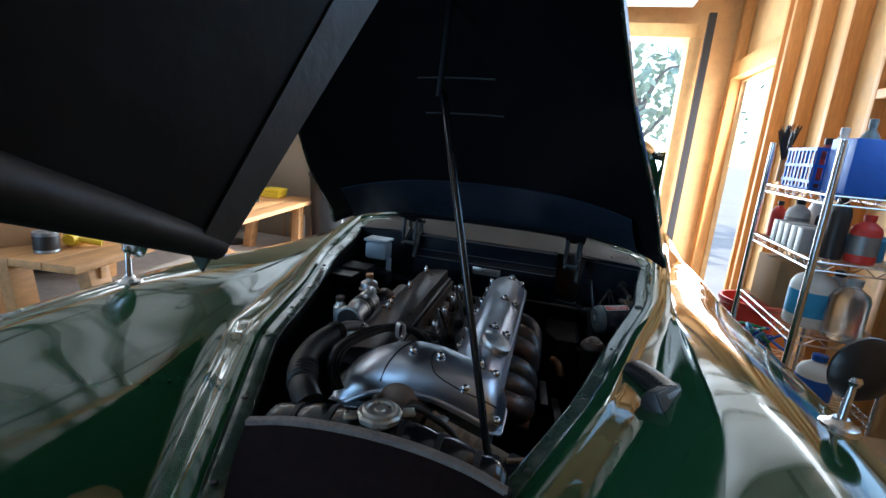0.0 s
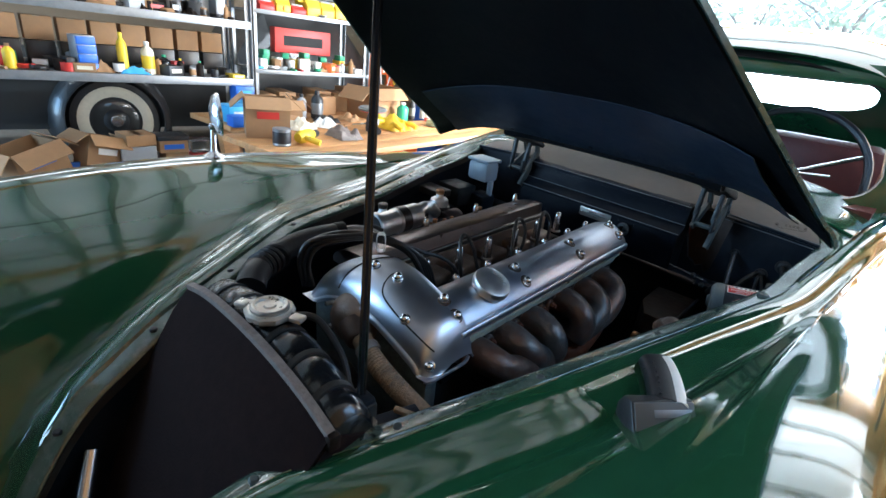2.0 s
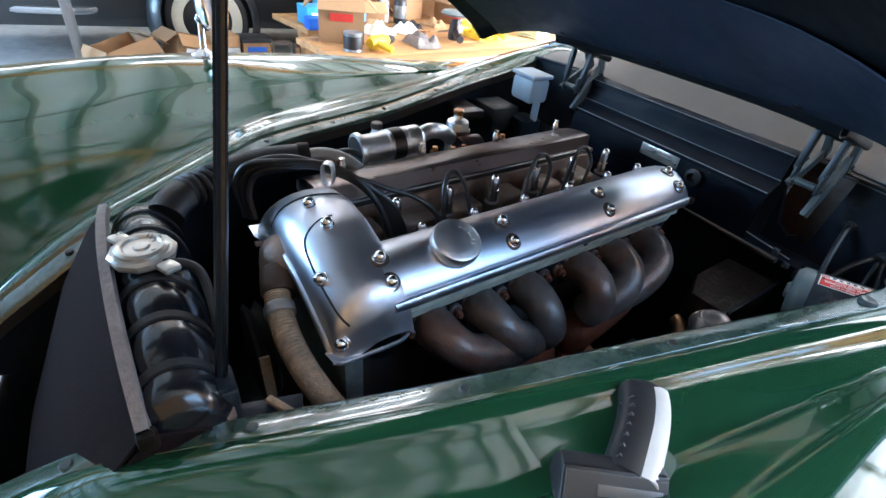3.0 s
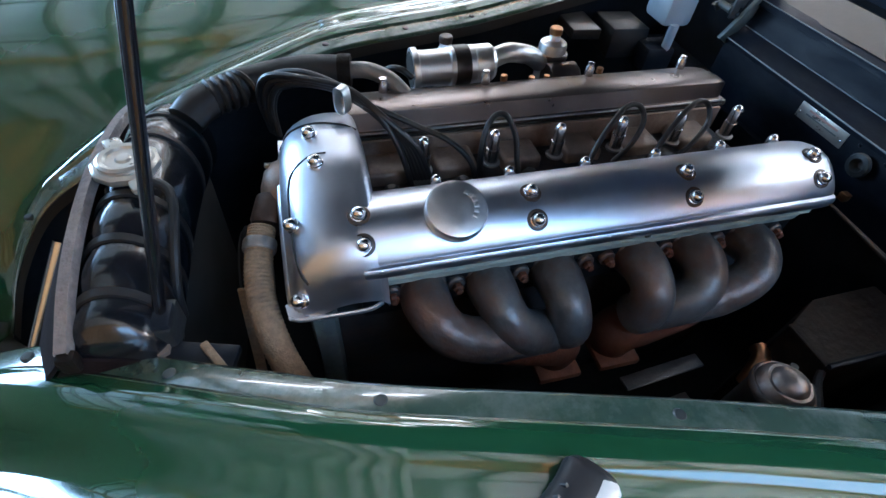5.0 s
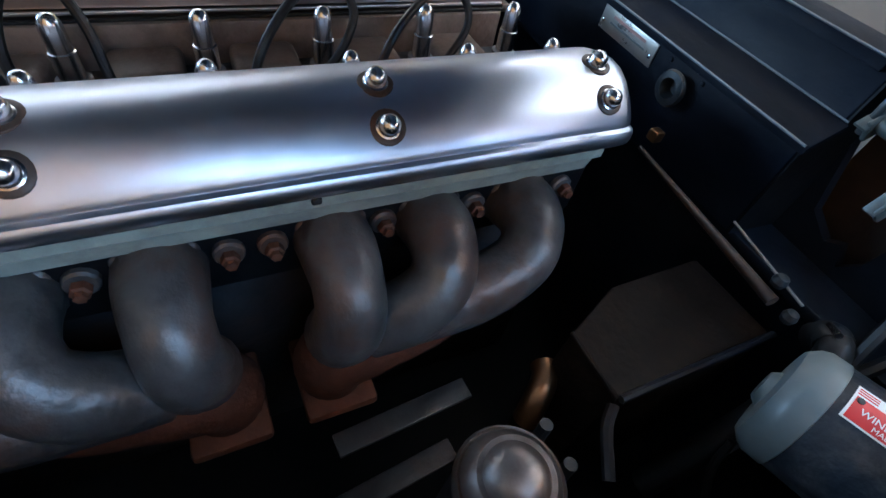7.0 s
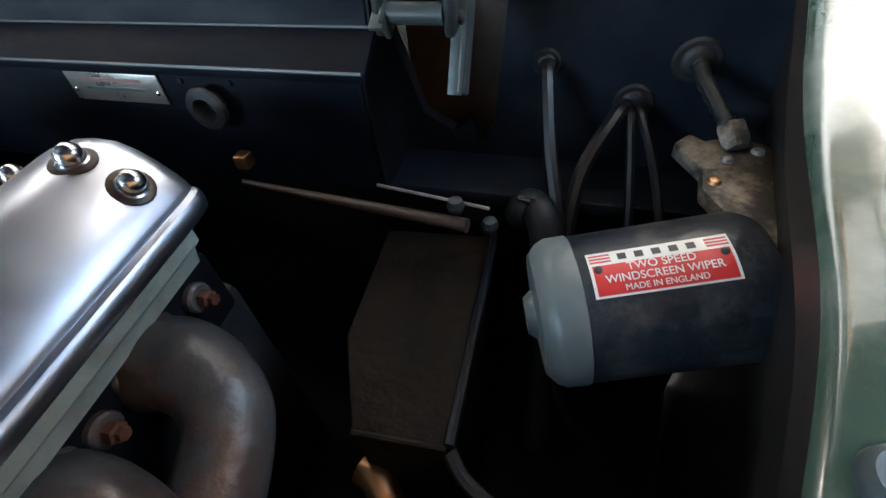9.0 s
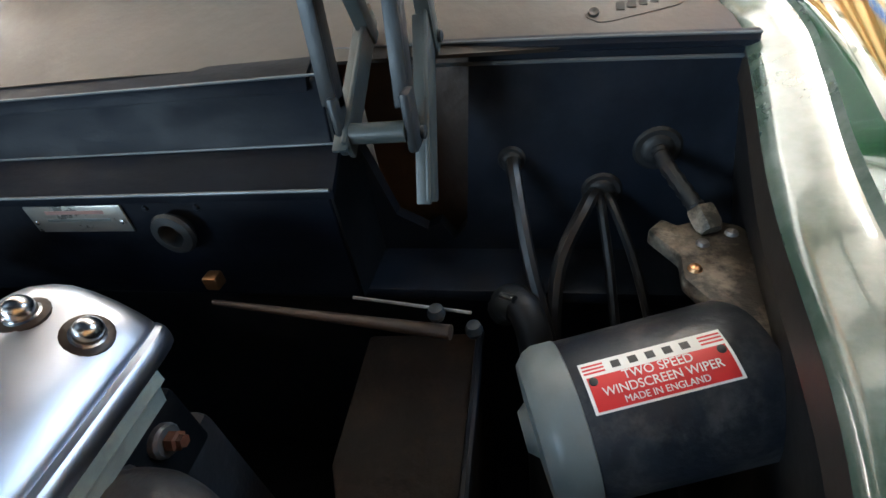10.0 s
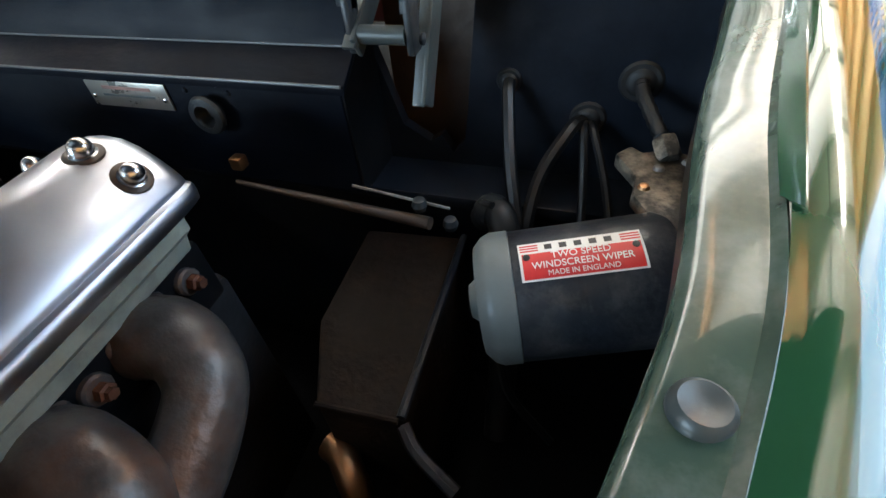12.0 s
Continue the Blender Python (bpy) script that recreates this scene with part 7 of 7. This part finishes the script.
part("base", box((0.24, 0.26, 0.006), (0, 0, 0.004)), M_blue, cr)
for k in range(8):
    for y in (-0.13, 0.13):
        part("slat", box((0.012, 0.005, 0.15), (-0.112 + 0.032 * k, y, 0.078)), M_blue, cr)
    for x in (-0.12, 0.12):
        part("slat", box((0.005, 0.012, 0.15), (x, -0.118 + 0.034 * k, 0.078)), M_blue, cr)
for z, nm in ((0.03, "band"), (0.09, "band"), (0.152, "rim")):
    bm = box((0.234, 0.006, 0.012), (0, -0.13, z))
    box((0.234, 0.006, 0.012), (0, 0.13, z), bm=bm)
    for x in (-0.12, 0.12):
        box((0.006, 0.266, 0.012), (x, 0, z), bm=bm)
    part(nm, bm, M_blue, cr)
bottle(1.14, 1.39, T4 + 0.008, 0.04, 0.19, flat("maroon_plastic", (0.16, 0.02, 0.03)), M_blackpl, "dark maroon bottle with a red label", tag=M_redpl)
bottle(1.22, 1.48, T4 + 0.008, 0.038, 0.24, M_white, M_white, "white bottle with a pale cap")
bottle(1.26, 1.38, T4 + 0.008, 0.035, 0.27, M_grey, M_grey, "tall grey blue bottle")
packet(1.17, 1.21, T4, 0.17, 0.12, 0.19, M_blue, "large blue packet with yellow swirl", 0, M_yellow)
packet(1.30, 1.21, T4, 0.17, 0.1, 0.17, M_lblue, "blue and white packet", 0, M_white)
wb_ = thing("whisk_brush", "dark wire brush hanging at the rack end", "brush", pose(1.12, 1.74, T4 + 0.01, 0, 0, 20))
part("handle", rod((0, 0, 0), (0, 0, 0.10), 0.012, 8), M_bench, wb_)
bm = bmesh.new()
for k in range(60):
    a, b = RNG.uniform(-0.5, 0.5), RNG.uniform(-0.25, 0.25)
    rod((0.01 * a, 0.01 * b, 0.09), (0.09 * a, 0.09 * b, 0.24 + RNG.uniform(-0.02, 0.02)), 0.0018, 4, bm)
part("bristles", bm, M_dust, wb_)
bottle(1.12, 1.64, T3, 0.03, 0.16, M_redpl, M_blackpl, "thin red bottle")
bottle(1.16, 1.55, T3, 0.045, 0.18, M_white, M_blackpl, "white bottle with a black cap", tag=M_greypl)
bottle(1.24, 1.48, T3, 0.04, 0.17, M_blackpl, M_blackpl, "dark brown bottle")
spray(1.26, 1.60, T3, M_white, M_blue, "white spray bottle with a blue trigger")
for k in range(5):
    packet(1.12, 1.48 - 0.06 * k, T3, 0.05, 0.12, 0.09, M_white if k % 2 else M_greypl, "white carton with grey edges")
bottle(1.14, 1.17, T3, 0.034, 0.24, M_blackpl, M_blackpl, "tall black aerosol")
bottle(1.22, 1.15, T3, 0.045, 0.17, M_redpl, M_redpl, "red bottle with a pale label", tag=M_galv)
bottle(1.27, 1.24, T3, 0.06, 0.12, M_lblue, M_clear, "blue and clear plastic tub")
jug = bottle(1.15, 1.24, T2, 0.075, 0.24, M_white, M_white, "large white plastic jug with a dark label", tag=M_lblue)
bottle(1.22, 1.13, T2, 0.06, 0.22, M_clear, M_greypl, "clear jug of fluid")
carton(1.16, 1.52, T2, 0.16, 0.2, 0.2, 5, label="brown paper parcel on the rack")
bottle(1.30, 1.40, T2, 0.05, 0.2, M_greypl, M_blackpl, "grey oil bottle")
bottle(1.18, 1.08 + 0.05, T1, 0.06, 0.2, M_white, M_blue, "white bottle with blue label", tag=M_blue)
cl_ = thing("blue_rope_bundle", "tangled blue and green strapping", "rope", at(1.16, 1.62, T1))
for k in range(6):
    part("strand", tube([(RNG.uniform(-0.08, 0.08), RNG.uniform(-0.1, 0.1), RNG.uniform(0.01, 0.12)) for _ in range(6)], 0.007, 6, 4), (M_lblue, M_greenpl, M_blue)[k % 3], cl_)
bu = thing("bucket", "red plastic bucket standing by the rack", "bucket", at(1.20, 1.95, 0.30))
part("shell", lathe([(0.11, 0), (0.14, 0.26), (0.15, 0.27), (0.15, 0.29), (0.135, 0.29), (0.105, 0.02), (0, 0.02)], 28), M_redpl, bu)
part("bail", tube([(-0.148, 0, 0.27), (-0.10, 0.1, 0.24), (0.0, 0.15, 0.22), (0.10, 0.1, 0.24), (0.148, 0, 0.27)], 0.004, 6, 5), M_galv, bu)
sto = thing("step_stool", "dark low step stool under the bucket", "stool", at(1.20, 1.95, FZ))
part("top", box((0.3, 0.32, 0.03), (0, 0, 0.403), 0.006), M_blackpl, sto)
for sx in (-0.12, 0.12):
    for sy in (-0.13, 0.13):
        part("leg", box((0.03, 0.03, 0.39), (sx, sy, 0.195), 0.004), M_blackpl, sto)
for k in range(3):
    carton(1.22, 0.75 - 0.33 * k, FZ + 0.002, 0.25, 0.28, (0.57, 0.50, 0.62)[k], 5, label="cardboard box against the stud wall")

CAR_SIDE.update(bpy.data.objects)

# ---- loose oddments on the shelves ----
ODD = random.Random(21)
DULL = [M_dust, M_card, M_brown, M_blackpl, M_greypl, M_iron, M_card, M_brown]
GAY = [M_redpl, M_white, M_greenpl, M_yellow, M_lblue, M_orange, M_white, M_card, M_greypl, M_clear]


def oddment(x, y, z, pool):
    """One small thing out of a workshop's clutter, standing at z."""
    k, m = ODD.randrange(7), ODD.choice(pool)
    turn = ODD.uniform(0, 360)
    if k == 0:
        can(x, y, z, ODD.uniform(0.025, 0.045), ODD.uniform(0.05, 0.12), m, "small workshop tin on the shelf", ODD.choice(pool))
    elif k == 1:
        bottle(x, y, z, ODD.uniform(0.022, 0.035), ODD.uniform(0.10, 0.18), m, ODD.choice(pool), "small fluid bottle on the shelf")
    elif k == 2:
        t = thing("wire_coil", "loose coil of cable on the shelf", "cable", at(x, y, z, turn), group="shelf oddments")
        pts = [(0.05 * math.cos(a * 1.05) * (1 + 0.1 * math.sin(a)), 0.05 * math.sin(a * 1.05), 0.008 + 0.004 * a / 3) for a in np.arange(0, 18, 0.9)]
        part("cable", tube(pts, 0.006, 6, 2), m, t)
    elif k == 3:
        t = thing("plastic_bag", "crumpled bag of parts on the shelf", "bag", at(x, y, z, turn), group="shelf oddments")
        part("bag", lump(0.13, 0.11, ODD.uniform(0.05, 0.10), ODD.uniform(0, 40)), m, t)
    elif k == 4:
        t = thing("hand_tool", "worn hand tool lying on the shelf", "tool", at(x, y, z, turn), group="shelf oddments")
        part("shaft", rod((-0.08, 0, 0.012), (0.05, 0, 0.012), 0.006, 8), M_iron, t)
        part("grip", rod((0.04, 0, 0.013), (0.13, 0, 0.013), 0.012, 10, r2=0.010), m, t)
    else:
        w, d, h = ODD.uniform(0.05, 0.14), ODD.uniform(0.06, 0.14), ODD.uniform(0.03, 0.11)
        packet(x, y, z, w, d, h, m, "worn parts carton on the shelf", ODD.uniform(-35, 35), ODD.choice([None, M_white, M_redpl, M_cream]))


for z, y0, y1, n, pool in ((0.867, -0.55, 1.24, 20, DULL + GAY[:4]), (1.332, -0.55, 1.24, 24, DULL), (1.802, -0.55, 1.24, 12, DULL), (0.957, 1.42, 2.48, 14, GAY), (1.447, 1.42, 2.48, 6, GAY), (0.087, -0.5, 1.2, 10, DULL + GAY[:3])):
    for k in range(n):
        y = y0 + (y1 - y0) * (k + ODD.uniform(0.2, 0.8)) / n
        oddment(-3.99 + ODD.uniform(-0.03, 0.02) if z != 0.957 else -3.965, y, z, pool)
# boxes on top of the bins row and small parts heaped in the yellow bins
for k in range(9):
    packet(-4.0 + ODD.uniform(-0.03, 0.03), 1.50 + 0.115 * k, 1.555 + 0.03 * (k % 3), 0.07, 0.06, ODD.uniform(0.02, 0.05), ODD.choice([M_white, M_cream, M_clear, M_yellow, M_card]), "small packet heaped in a bin", ODD.uniform(-60, 60))
# things heaped on the tables
for x, y, m in ((-3.28, 1.05, M_cream), (-3.35, 1.35, M_card), (-3.22, 1.62, M_white), (-3.38, 1.75, M_dust), (-3.12, 1.35, M_cream), (-3.45, 2.05, M_card)):
    t = thing("crumpled_paper", "crumpled packing paper on the table", "paper", at(x, y, TZ, ODD.uniform(0, 360)), group="packing paper")
    part("paper", lump(ODD.uniform(0.16, 0.26), ODD.uniform(0.12, 0.2), ODD.uniform(0.06, 0.12), ODD.uniform(0, 50)), m, t)
for x, y, m, c, n in ((-3.42, 3.1, M_greypl, M_redpl, "grey can with a red cap"), (-3.36, 3.22, M_redpl, M_blackpl, "red bottle with a black cap"), (-3.32, 3.36, M_blackpl, M_redpl, "black oil bottle with a red cap"), (-3.44, 2.98, M_white, M_orange, "white aerosol with orange cap"), (-3.28, 3.5, M_cream, M_greenpl, "cream bottle with a green cap")):
    bottle(x, y, TZ, 0.04, ODD.uniform(0.17, 0.25), m, c, n, tag=M_white)
for x, y, w, d, h in ((-3.5, 1.0, 0.24, 0.2, 0.13), (-3.52, 1.28, 0.2, 0.18, 0.09)):
    packet(x, y, TZ, w, d, h, M_lblue, "light blue shop towel box", 4, M_white)
# gauge set hanging on the shelf post
ga = thing("gauge_set", "pair of round pressure gauges with hanging hoses", "gauges", at(-3.86, 2.56, 1.90))
for dy, m in ((-0.045, M_lblue), (0.045, M_redpl)):
    g = part("gauge", spin([(0.042, 0), (0.044, 0.006), (0.044, 0.026), (0.038, 0.03)], (0, dy, 0), (1, dy, 0), 22), m, ga)
    part("dial", spin([(0.037, 0.0305), (0, 0.0305)], (0, dy, 0), (1, dy, 0), 22), M_white, g)
part("manifold", box((0.03, 0.14, 0.03), (0.01, 0, -0.055), 0.004), M_cast, ga)
for dy, m, n in ((-0.05, M_yellow, 0.62), (0.0, M_orange, 0.75), (0.05, M_white, 0.9)):
    part("hose", tube([(0.01, dy, -0.06), (0.03, dy * 2.5, -0.2), (0.05, dy * 2 + 0.05, -0.5 * n), (0.03, dy + 0.1, -n)], 0.008, 8, 6), m, ga)
settle(0.06, 0.145, FZ)
